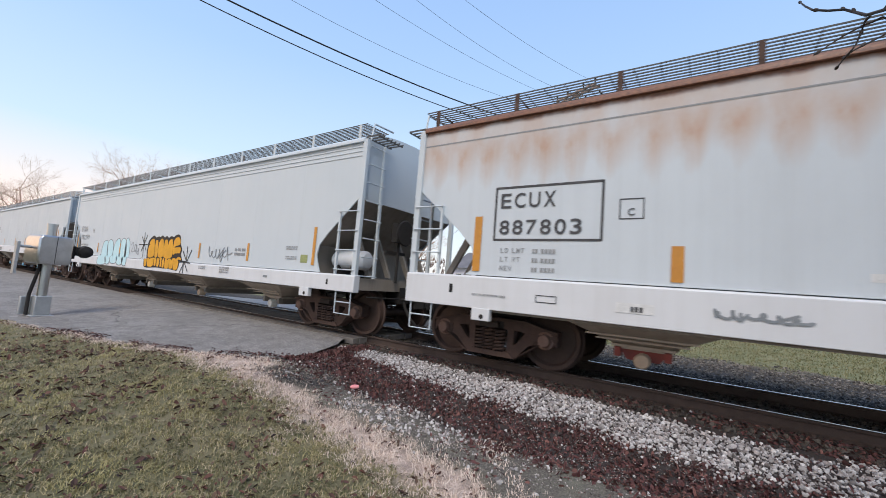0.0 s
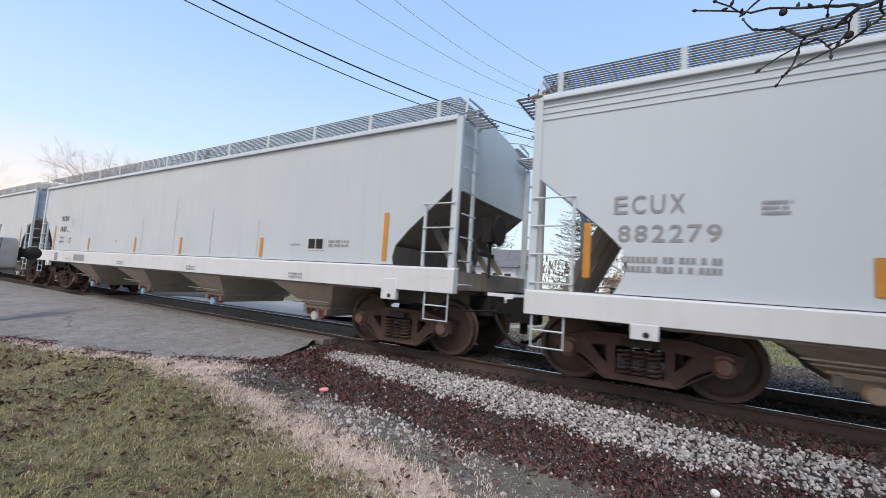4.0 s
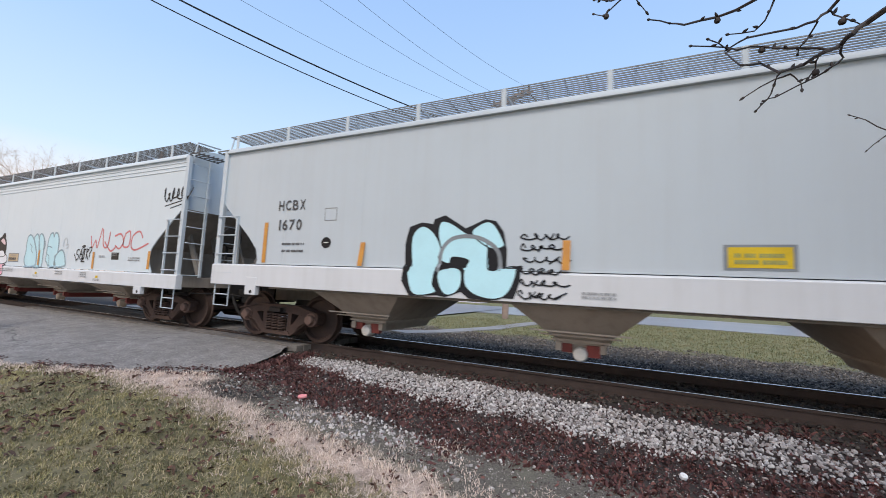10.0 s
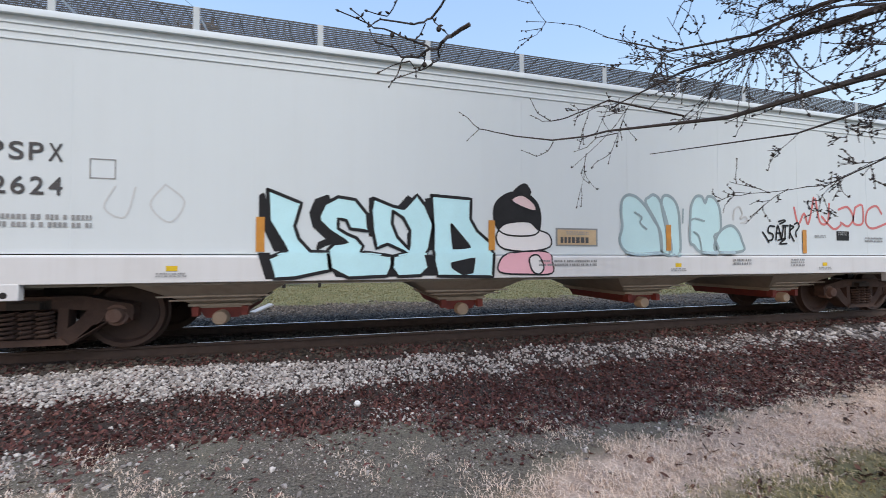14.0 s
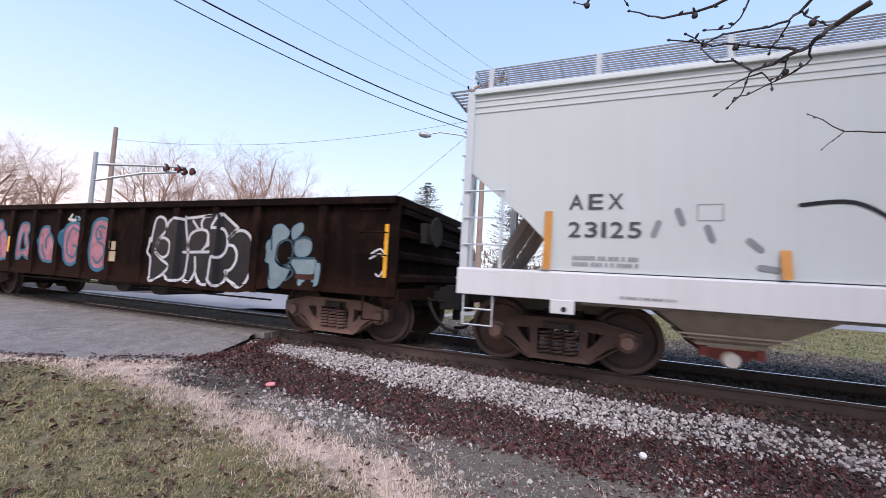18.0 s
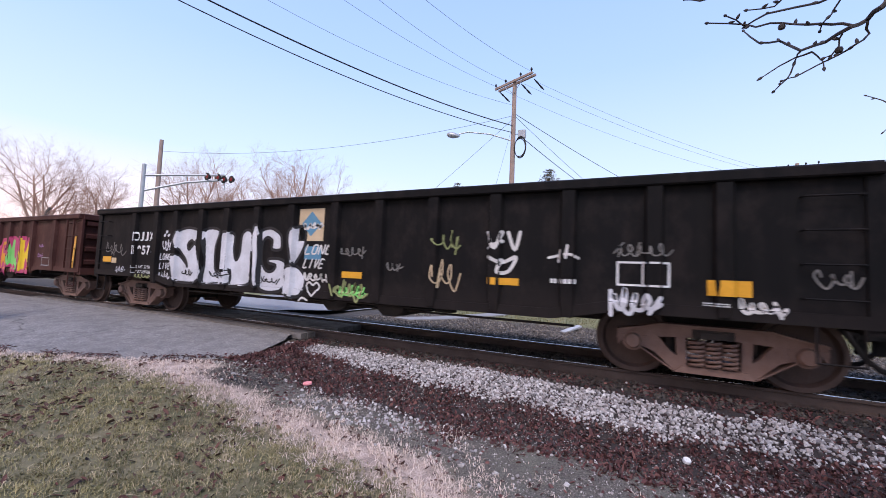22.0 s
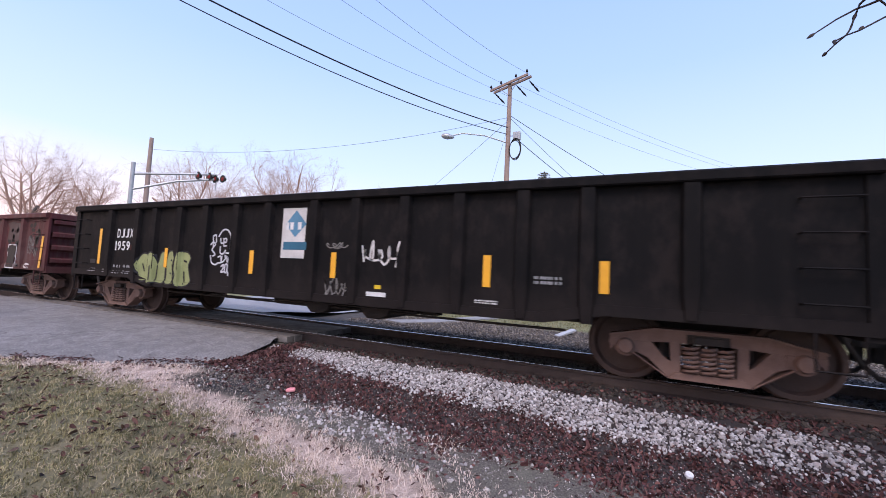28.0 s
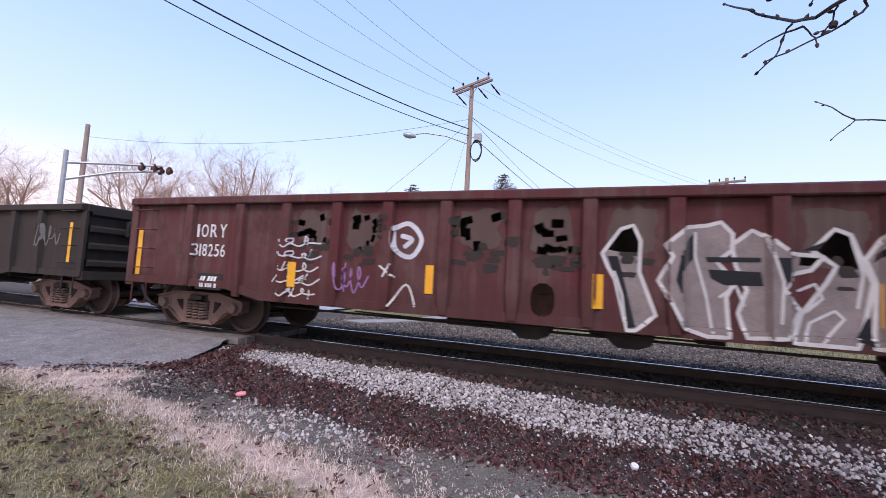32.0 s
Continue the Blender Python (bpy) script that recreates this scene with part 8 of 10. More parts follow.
S4.shape([[(-73.68, 1.72), (-73.61, 1.88), (-73.44, 1.98), (-73.22, 1.95), (-73.07, 1.76), (-73.05, 1.53), (-73.29, 1.56), (-73.34, 1.67), (-73.44, 1.69), (-73.44, 1.56), (-73.33, 1.49), (-73.21, 1.44), (-73.12, 1.33), (-73.15, 1.26), (-72.76, 1.20), (-72.74, 1.08), (-72.81, 0.93), (-73.31, 0.91), (-73.53, 1.03), (-73.57, 1.28), (-73.49, 1.36), (-73.32, 1.38), (-73.54, 1.52), (-73.67, 1.65)]], "cyan", "black", 0.022, 0.0, 2)
S4.shape([[(-72.99, 1.98), (-72.73, 1.88), (-72.58, 1.85), (-72.40, 2.05), (-72.28, 1.90), (-72.17, 1.64), (-72.23, 1.30), (-72.29, 1.21), (-72.25, 1.04), (-72.36, 0.93), (-72.67, 0.92), (-72.76, 1.05), (-72.73, 1.20), (-72.54, 1.24), (-72.80, 1.36), (-72.95, 1.30), (-73.00, 1.55), (-73.02, 1.81)], [(-72.73, 1.81), (-72.59, 1.72), (-72.50, 1.55), (-72.51, 1.29), (-72.67, 1.46), (-72.74, 1.64)]], "cyan", "black", 0.022, 0.0, 2)
S4.shape([[(-72.20, 2.05), (-71.62, 2.02), (-71.63, 1.73), (-71.53, 1.56), (-71.34, 1.40), (-71.30, 1.23), (-71.32, 0.90), (-72.13, 0.92), (-72.18, 1.13), (-72.17, 1.56)], [(-71.91, 1.64), (-71.64, 1.33), (-71.88, 1.31)], [(-71.92, 1.09), (-71.60, 1.16), (-71.63, 0.97), (-71.77, 0.95), (-71.91, 1.04)]], "cyan", "black", 0.022, 0.0, 2)
S4.shape([[(-71.28, 1.84), (-71.22, 2.01), (-71.01, 2.14), (-70.75, 2.13), (-70.57, 1.97), (-70.53, 1.72), (-70.62, 1.52), (-71.07, 1.51), (-71.24, 1.64)]], "black", "black", 0.012, 0.02, 0)
S4.shape([[(-70.96, 2.14), (-70.84, 2.26), (-70.75, 2.26), (-70.70, 2.13)]], "black", "black", 0.012, 0.02, 0)
S4.shape([[(-71.00, 2.03), (-70.83, 2.11), (-70.64, 1.99), (-70.62, 1.88), (-70.83, 1.93)]], "blush", "black", 0.012, 0.02, 2)
S4.shape([[(-71.22, 1.55), (-71.08, 1.68), (-70.73, 1.71), (-70.58, 1.60), (-70.39, 1.52), (-70.38, 1.34), (-70.72, 1.27), (-71.10, 1.30), (-71.23, 1.41)]], "veil", "black", 0.012, 0.02, 1)
S4.shape([[(-71.22, 0.97), (-71.18, 1.18), (-70.97, 1.25), (-70.46, 1.27), (-70.38, 1.11), (-70.39, 0.94), (-70.79, 0.93)]], "pink_pale", "black", 0.012, 0.02, 1)
S4.shape([[(-70.71, 0.99), (-70.75, 1.17), (-70.61, 1.21), (-70.52, 1.03), (-70.60, 0.93)]], "veil", "black", 0.012, 0.02, 3)
S4.rect("notice_board", -70.28, -69.54, 1.35, 1.63, "grey")
S4.rect("notice_sheet", -70.25, -69.57, 1.375, 1.605, "tan", 2)
S4.bars(-70.2, -69.62, 1.4, 1.49, 1, "black_mark", 2)
S4.bars(-70.1, -69.7, 1.53, 1.58, 2, "grey_mark", 3)
S4.bars(-70.6, -69.6, 1.05, 1.14, 2, "grey_mark", 8)
S4.shape([[(-69.15, 1.43), (-69.10, 1.67), (-69.12, 1.91), (-69.09, 2.11), (-68.97, 2.19), (-68.81, 2.15), (-68.65, 2.01), (-68.49, 1.79), (-68.37, 1.60), (-68.35, 1.29), (-68.45, 1.25), (-68.97, 1.24)]], "pale_cyan", "mist", 0.025, 0.05)
S4.shape([[(-68.65, 2.07), (-68.58, 2.17), (-68.50, 2.21), (-68.40, 2.16), (-68.33, 2.03), (-68.26, 1.84), (-68.18, 1.53), (-68.16, 1.26), (-68.33, 1.25), (-68.41, 1.68)]], "pale_cyan", "mist", 0.025, 0.05)
S4.shape([[(-68.34, 2.07), (-68.27, 2.21), (-68.11, 2.16), (-68.01, 1.99), (-67.98, 1.68), (-67.98, 1.26), (-68.18, 1.26), (-68.26, 1.68)]], "pale_cyan", "mist", 0.025, 0.05)
S4.shape([[(-67.77, 1.45), (-67.76, 1.84), (-67.73, 2.07), (-67.64, 2.21), (-67.51, 2.22), (-67.44, 2.11), (-67.39, 2.22), (-67.26, 2.21), (-67.15, 2.07), (-67.11, 1.84), (-67.13, 1.62), (-67.26, 1.54), (-67.18, 1.28), (-67.55, 1.27), (-67.69, 1.38)]], "pale_cyan", "mist", 0.025, 0.05)
S4.shape([[(-67.22, 1.28), (-67.20, 1.54), (-67.04, 1.69), (-66.86, 1.73), (-66.72, 1.62), (-66.65, 1.47), (-66.63, 1.29)]], "pale_cyan", "mist", 0.025, 0.05)
S4.paint("inner_line", [[(-68.86, 1.91), (-68.73, 1.83), (-68.76, 1.74), (-68.64, 1.64)], [(-67.91, 1.99), (-67.92, 1.76)], [(-67.76, 1.80), (-67.66, 1.84), (-67.47, 1.80)], [(-67.69, 1.61), (-67.58, 1.53), (-67.53, 1.27)]], 0.03, "mist", 4)
S4.paint("sprayed_tag", [[(-66.83, 1.84), (-66.81, 2.01), (-66.70, 2.07), (-66.63, 1.96), (-66.68, 1.86), (-66.56, 1.90), (-66.53, 1.82), (-66.67, 1.78)]], 0.03, "haze", 3)
S4.paint("sprayed_tag", [[(-66.17, 1.63), (-66.10, 1.55), (-66.03, 1.45)], [(-65.89, 1.74), (-66.01, 1.74), (-66.04, 1.64), (-65.93, 1.59), (-65.95, 1.50), (-66.05, 1.48)], [(-65.86, 1.50), (-65.81, 1.76), (-65.73, 1.50)], [(-65.85, 1.62), (-65.74, 1.62)], [(-65.69, 1.76), (-65.56, 1.76)], [(-65.63, 1.76), (-65.64, 1.52)], [(-65.72, 1.52), (-65.67, 1.75)], [(-65.51, 1.78), (-65.53, 1.53)], [(-65.51, 1.76), (-65.42, 1.74), (-65.52, 1.65), (-65.42, 1.48)], [(-65.40, 1.79), (-65.32, 1.82), (-65.29, 1.74), (-65.37, 1.65), (-65.36, 1.56)], [(-65.79, 1.83), (-65.67, 1.86), (-65.63, 1.84), (-65.76, 1.79)], [(-65.81, 1.49), (-65.63, 1.52), (-65.77, 1.43), (-65.60, 1.43)]], 0.032, "black", 3)
S4.paint("sprayed_tag", [[(-65.4, 2.1), (-65.3, 1.8), (-65.15, 2.0), (-65.05, 1.8), (-64.9, 2.3)], [(-64.85, 2.28), (-64.75, 1.85), (-64.55, 1.85), (-64.5, 2.2)], [(-64.7, 1.95), (-64.4, 1.72), (-64.2, 1.8)]], 0.045, "red")
S4.paint("sprayed_tag", [[(-64.25, 2.1), (-64.0, 2.15), (-63.85, 1.95), (-64.0, 1.78), (-64.2, 1.85)], [(-63.8, 2.15), (-63.85, 1.85), (-63.6, 1.85), (-63.6, 2.2), (-63.8, 2.15)], [(-63.05, 2.05), (-63.2, 2.2), (-63.45, 2.1), (-63.5, 1.85), (-63.3, 1.75), (-62.8, 1.9)]], 0.045, "red")
S4.rect("notice_plate", -64.32, -63.98, 1.5, 1.68, "black")
S4.bars(-64.28, -64.05, 1.6, 1.66, 2, "grey_mark", 3)
S4.bars(-63.55, -63.05, 1.48, 1.57, 2, "grey_mark", 4)
S4.bars(-64.9, -64.6, 1.55, 1.6, 2, "grey_mark", 5)
S4.tag(-62.45, -61.5, 2.84, 3.2, "black", 0.035, 41, 11)
S4.paint("sprayed_tag", [[(-62.3, 2.78), (-61.7, 2.88)], [(-62.1, 2.72), (-61.7, 2.8)]], 0.025, "black")
for u in (-75.3, -68.08, -64.75):
    S4.bars(u - 0.16, u + 0.16, 0.95, 1.0, 2, "grey_mark", 3)
    S4.rect("yellow_dot", u - 0.06, u + 0.06, 1.02, 1.08, "yellow")
S4.bars(-66.93, -66.53, 1.05, 1.15, 2, "grey_mark", 3)
S4.bars(-65.6, -65.27, 1.02, 1.15, 3, "grey_mark", 3)

# white hopper with dark and pink letters
S5.stencil("AEX", -95.13, -94.48, 2.17, 2.37, "black_mark")
S5.stencil("23125", -95.13, -94.27, 1.81, 2.01, "black_mark")
S5.bars(-95.07, -94.3, 1.44, 1.57, 2, "grey_mark", 2)
S5.box_line("mark_frame", -93.7, -93.45, 2.03, 2.22, 0.014, "grey_mark")
for u, z0, z1 in ((-95.38, 1.38, 2.15), (-92.88, 1.38, 1.7), (-90.42, 1.38, 1.7), (-88.08, 1.38, 1.71), (-85.7, 1.38, 1.71), (-83.13, 1.38, 1.7), (-80.75, 1.38, 2.1)):
    S5.reflector(u, z0, z1, 0.1)
for a, b, n, sd in ((-91.9, -90.75, 3, 3), (-89.8, -88.4, 4, 4), (-87.6, -85.8, 5, 5), (-84.1, -81.6, 6, 6)):
    S5.lobes(a, b, 1.42, 2.14, n, "flush", "flush", 0.02, sd, False)
    rnd = random.Random(sd)
    for k in range(3 * n):
        x, z = rnd.uniform(a, b), rnd.uniform(1.35, 2.1)
        S5.paint("spray_dab", [[(x, z), (x + rnd.uniform(0.08, 0.3), z + rnd.uniform(-0.06, 0.04)), (x + rnd.uniform(0.3, 0.4), z + rnd.uniform(-0.05, 0.08))]], rnd.uniform(0.03, 0.09), rnd.choice(["salmon", "blush", "blush", "mauve", "haze"]), 3)
    for k in range(n):
        x = a + (b - a) * k / n
        S5.paint("spray_dab", [[(x, 1.22), (x + 0.16, 1.16), (x + 0.34, 1.2)]], 0.025, rnd.choice(["salmon", "mauve", "blush"]), 3)
S5.paint("sprayed_letter", [[(-92.75, 2.2), (-92.3, 2.22), (-91.95, 1.95), (-91.9, 1.6)]], 0.045, "black", 3)
S5.paint("sprayed_letter", [[(-94.1, 2.0), (-94.15, 1.85)], [(-93.9, 2.15), (-93.85, 2.0)], [(-93.6, 1.95), (-93.55, 1.8)], [(-93.2, 1.8), (-93.1, 1.7)], [(-93.1, 1.5), (-92.95, 1.48)]], 0.07, "grey", 3)
S5.paint("sprayed_letter", [[(-90.55, 2.15), (-90.3, 2.25), (-90.0, 2.1), (-90.05, 1.85), (-90.3, 1.72), (-90.6, 1.85), (-90.55, 2.15)]], 0.05, "black", 3)
S5.paint("sprayed_letter", [[(-90.6, 1.85), (-90.3, 1.72), (-90.0, 1.62), (-89.9, 1.4), (-90.05, 1.3)]], 0.11, "grey", 4)
S5.paint("sprayed_letter", [[(-88.3, 2.2), (-88.32, 1.85), (-88.1, 1.7), (-87.75, 1.75), (-87.62, 2.0), (-87.8, 2.2), (-88.1, 2.25)]], 0.07, "black", 3)
S5.paint("sprayed_letter", [[(-84.95, 2.3), (-85.1, 1.9), (-85.45, 1.5)], [(-84.3, 2.05), (-85.1, 1.8)], [(-85.05, 1.82), (-84.65, 1.5)]], 0.075, "grey", 3)
S5.paint("sprayed_letter", [[(-81.05, 2.25), (-81.3, 1.9), (-81.45, 1.45)]], 0.09, "grey", 3)
S5.rect("notice_plate", -81.49, -81.16, 1.58, 1.81, "black", 4)
for u in (-94.2, -91.2, -89.3, -86.9, -84.2, -82.0):
    S5.bars(u - 0.3, u + 0.3, 1.06, 1.09, 1, "grey_mark", 3)

# dark brown gondola
for u, z0, z1 in ((-112.54, 1.05, 1.42), (-112.54, 1.5, 1.97), (-111.22, 1.11, 1.53), (-108.78, 1.2, 1.6), (-106.85, 1.0, 1.24), (-97.83, 1.13, 1.98)):
    G6.reflector(u, z0, z1, 0.09)
G6.shape([[(-109.71, 1.83), (-109.65, 1.99), (-109.50, 2.03), (-109.36, 1.94), (-109.33, 1.78), (-109.19, 1.70), (-109.07, 1.47), (-109.03, 1.24), (-109.06, 1.04), (-109.22, 1.01), (-109.38, 0.97), (-109.54, 1.00), (-109.70, 1.22), (-109.77, 1.54)]], "pink", "blue", 0.032, 0.05)
G6.shape([[(-108.60, 1.40), (-108.55, 1.77), (-108.44, 1.93), (-108.27, 1.96), (-108.12, 1.92), (-108.08, 1.76), (-108.13, 1.62), (-108.03, 1.40), (-107.90, 1.16), (-107.94, 1.05), (-108.13, 1.08), (-108.27, 1.15), (-108.40, 1.07), (-108.53, 1.03), (-108.60, 1.17)], [(-108.41, 1.55), (-108.30, 1.73), (-108.25, 1.47), (-108.17, 1.37), (-108.20, 1.29), (-108.41, 1.27)]], "pink", "blue", 0.032, 0.05)
G6.shape([[(-107.57, 1.69), (-107.50, 1.82), (-107.35, 1.87), (-107.20, 1.85), (-107.15, 1.72), (-107.04, 1.62), (-106.90, 1.36), (-106.88, 1.16), (-106.96, 1.03), (-107.18, 1.02), (-107.38, 1.06), (-107.53, 1.21), (-107.61, 1.48)]], "pink", "blue", 0.032, 0.05)
G6.paint("letter_line", [[(-109.51, 1.50), (-109.47, 1.30), (-109.34, 1.11)], [(-109.35, 1.74), (-109.47, 1.62), (-109.43, 1.38)], [(-107.44, 1.41), (-107.35, 1.21), (-107.21, 1.09)], [(-107.17, 1.68), (-107.29, 1.55), (-107.24, 1.35)]], 0.06, "blue", 4)
G6.shape([[(-106.58, 1.58), (-106.51, 1.86), (-106.18, 1.98), (-105.90, 1.85), (-105.80, 1.50), (-105.87, 1.17), (-106.17, 0.98), (-106.46, 1.11)]], "pink", "blue", 0.04, 0.03)
G6.shape([[(-105.48, 1.67), (-105.42, 1.96), (-105.17, 2.07), (-104.91, 2.00), (-104.82, 1.75), (-104.91, 1.54), (-104.80, 1.33), (-104.86, 1.03), (-105.13, 0.90), (-105.40, 1.00), (-105.51, 1.33)]], "pink", "blue", 0.04, 0.03)
G6.paint("letter_line", [[(-105.97, 1.76), (-106.22, 1.84), (-106.39, 1.58), (-106.35, 1.26), (-106.10, 1.16), (-105.97, 1.37), (-106.14, 1.44)]], 0.05, "blue", 4)
G6.paint("letter_line", [[(-104.98, 1.85), (-105.20, 1.89), (-105.31, 1.72), (-105.20, 1.55), (-105.00, 1.46), (-104.97, 1.23), (-105.17, 1.06), (-105.35, 1.19)]], 0.05, "blue", 4)
G6.paint("letter_line", [[(-105.20, 1.79), (-105.08, 1.65), (-105.23, 1.59)]], 0.05, "blue", 4)
G6.paint("sprayed_tag", [[(-106.42, 2.06), (-106.2, 2.03), (-106.05, 2.1)], [(-106.36, 2.1), (-106.3, 2.16)]], 0.07, "white", 4)
G6.paint("sprayed_tag", [[(-106.15, 2.1), (-106.0, 2.05), (-105.88, 2.09)]], 0.08, "steel_blue", 4)
G6.shape([[(-103.32, 0.86), (-103.37, 1.66), (-103.33, 1.93), (-103.13, 2.09), (-102.83, 2.02), (-102.55, 2.05), (-102.36, 1.95), (-102.27, 2.07), (-101.67, 2.11), (-101.43, 2.14), (-100.99, 1.87), (-100.86, 1.82), (-100.61, 1.58), (-100.57, 1.32), (-100.72, 0.87), (-100.89, 0.79), (-101.17, 0.91), (-101.38, 0.80), (-101.70, 0.80), (-101.96, 0.86), (-102.31, 0.87), (-102.77, 0.84), (-103.01, 0.90)]], "black", "black", 0.0, 0.02)
G6.paint("sprayed_letter", [[(-103.39, 1.59), (-103.35, 1.89), (-103.28, 2.07), (-103.13, 2.10), (-103.00, 2.01), (-102.99, 1.81), (-103.16, 1.64), (-103.24, 1.44)],
    [(-103.24, 1.44), (-103.18, 1.61), (-103.03, 1.67), (-102.86, 1.60), (-102.82, 1.45), (-102.89, 1.30), (-103.04, 1.27), (-103.23, 1.37)],
    [(-103.44, 1.66), (-103.45, 1.52), (-103.49, 1.36), (-103.39, 1.27), (-103.36, 1.12), (-103.36, 0.90), (-103.30, 0.77), (-103.16, 0.81), (-102.94, 0.94), (-102.81, 1.10), (-103.03, 1.22), (-103.24, 1.36)],
    [(-102.99, 1.81), (-102.90, 2.00), (-102.76, 2.07), (-102.54, 2.06), (-102.44, 2.04)],
    [(-102.94, 0.93), (-102.77, 0.83), (-102.46, 0.83), (-102.31, 0.95), (-102.28, 1.17), (-102.27, 1.46), (-102.34, 1.71), (-102.39, 1.92), (-102.42, 2.10)],
    [(-102.43, 2.07), (-102.05, 2.10), (-101.65, 2.14)],
    [(-102.20, 2.02), (-102.02, 1.84)],
    [(-102.40, 1.39), (-101.60, 1.42)],
    [(-102.29, 1.46), (-102.25, 1.73), (-102.04, 1.84), (-101.80, 1.82), (-101.75, 1.68), (-101.78, 1.55), (-101.89, 1.43)],
    [(-101.93, 1.86), (-101.96, 2.00), (-101.86, 2.10), (-101.63, 2.12)],
    [(-101.68, 1.98), (-101.69, 1.64), (-101.75, 1.53)],
    [(-102.06, 1.30), (-102.03, 1.06), (-102.08, 0.92), (-102.17, 0.81), (-102.31, 0.84)],
    [(-102.03, 1.02), (-101.91, 0.84), (-101.70, 0.78), (-101.58, 0.89), (-101.55, 1.14), (-101.53, 1.32), (-101.42, 1.32), (-101.28, 1.41), (-101.23, 1.56), (-101.26, 1.75), (-101.38, 1.87), (-101.58, 1.88)],
    [(-101.58, 1.92), (-101.41, 2.16)],
    [(-101.41, 2.16), (-100.99, 1.89)],
    [(-100.99, 1.89), (-101.10, 1.78), (-101.23, 1.66)],
    [(-101.23, 1.66), (-101.10, 1.79), (-100.88, 1.84), (-100.70, 1.76), (-100.59, 1.57), (-100.57, 1.32), (-100.62, 1.06), (-100.72, 0.87), (-100.86, 0.79), (-101.00, 0.85), (-101.17, 0.93), (-101.22, 1.08)],
    [(-101.21, 1.56), (-101.08, 1.55), (-100.98, 1.43), (-100.98, 1.27), (-101.09, 1.11), (-101.24, 1.06)],
    [(-101.58, 0.89), (-101.42, 0.78), (-101.24, 0.87), (-101.18, 1.06)]], 0.055, "silver", 3)
G6.shape([[(-100.14, 1.91), (-99.97, 1.97), (-99.80, 1.87), (-99.78, 1.78), (-99.87, 1.67), (-99.99, 1.59), (-100.02, 1.38), (-99.90, 1.24), (-99.71, 1.23), (-99.74, 1.11), (-99.86, 0.90), (-100.02, 0.82), (-100.13, 0.88), (-100.17, 1.23), (-100.27, 1.29), (-100.26, 1.44), (-100.28, 1.62), (-100.16, 1.73)]], "dusk", "steel_blue", 0.006, 0.02)
G6.shape([[(-99.73, 1.86), (-99.66, 1.95), (-99.51, 1.99), (-99.48, 1.87), (-99.57, 1.76), (-99.69, 1.70)]], "dusk", "steel_blue", 0.006, 0.02)
G6.shape([[(-99.61, 1.68), (-99.45, 1.73), (-99.30, 1.68), (-99.28, 1.53), (-99.37, 1.42), (-99.57, 1.41), (-99.64, 1.53)]], "dusk", "steel_blue", 0.006, 0.02)
G6.shape([[(-99.69, 1.35), (-99.13, 1.38), (-99.12, 1.21), (-99.20, 0.98), (-99.31, 1.09), (-99.46, 0.90), (-99.57, 1.14)]], "dusk", "steel_blue", 0.006, 0.02)
G6.shape([[(-99.10, 1.28), (-99.01, 1.28), (-99.03, 0.97), (-99.15, 0.92), (-99.13, 1.12)]], "dusk", "steel_blue", 0.006, 0.02)
G6.paint("sprayed_line", [[(-100.04, 1.34), (-100.01, 1.59), (-99.87, 1.68), (-99.72, 1.66), (-99.67, 1.52), (-99.69, 1.35), (-99.77, 1.25), (-99.93, 1.24), (-100.04, 1.34)], [(-99.75, 1.37), (-99.45, 1.38), (-99.13, 1.39)], [(-100.04, 1.32), (-99.90, 1.23), (-99.68, 1.18), (-99.64, 1.09), (-99.77, 0.98)], [(-100.15, 1.51), (-100.17, 1.73)], [(-99.66, 1.68), (-99.45, 1.74), (-99.31, 1.70)]], 0.04, "ink_blue", 3)
G6.paint("rust_patch", [[(-99.54, 1.06), (-99.31, 1.06), (-99.15, 1.08)]], 0.09, "gondola_brown", 4)
G6.paint("sprayed_tag", [[(-111.74, 1.72), (-111.52, 1.34)], [(-111.55, 1.72), (-111.78, 1.35)]], 0.03, "chalk", 3)
G6.shape([[(-111.06, 2.09), (-110.80, 2.13), (-110.32, 2.08), (-109.96, 2.04), (-109.95, 1.42), (-110.32, 1.39), (-110.63, 1.42), (-111.05, 1.39)]], "gondola_black", "gondola_black", 0.0, 0.0)
G6.shape([[(-111.02, 1.84), (-110.94, 1.91), (-110.83, 1.83), (-110.85, 1.79), (-110.91, 1.79), (-110.98, 1.64), (-111.02, 1.80)]], "white", "white", 0.0, 0.0, 2)
G6.shape([[(-110.78, 1.85), (-110.78, 1.86), (-110.76, 1.83), (-110.76, 1.79), (-110.77, 1.72), (-110.78, 1.64), (-110.79, 1.78)]], "white", "white", 0.0, 0.0, 2)
G6.shape([[(-110.71, 1.89), (-110.70, 1.87), (-110.68, 1.86), (-110.69, 1.79), (-110.69, 1.69), (-110.71, 1.68), (-110.71, 1.78)]], "white", "white", 0.0, 0.0, 2)
G6.shape([[(-110.57, 1.79), (-110.55, 1.90), (-110.52, 1.84), (-110.52, 1.78), (-110.54, 1.69), (-110.56, 1.72), (-110.58, 1.79)]], "white", "white", 0.0, 0.0, 2)
G6.shape([[(-110.48, 1.84), (-110.46, 1.88), (-110.42, 1.83), (-110.42, 1.78), (-110.44, 1.75), (-110.47, 1.67), (-110.49, 1.77)]], "white", "white", 0.0, 0.0, 2)
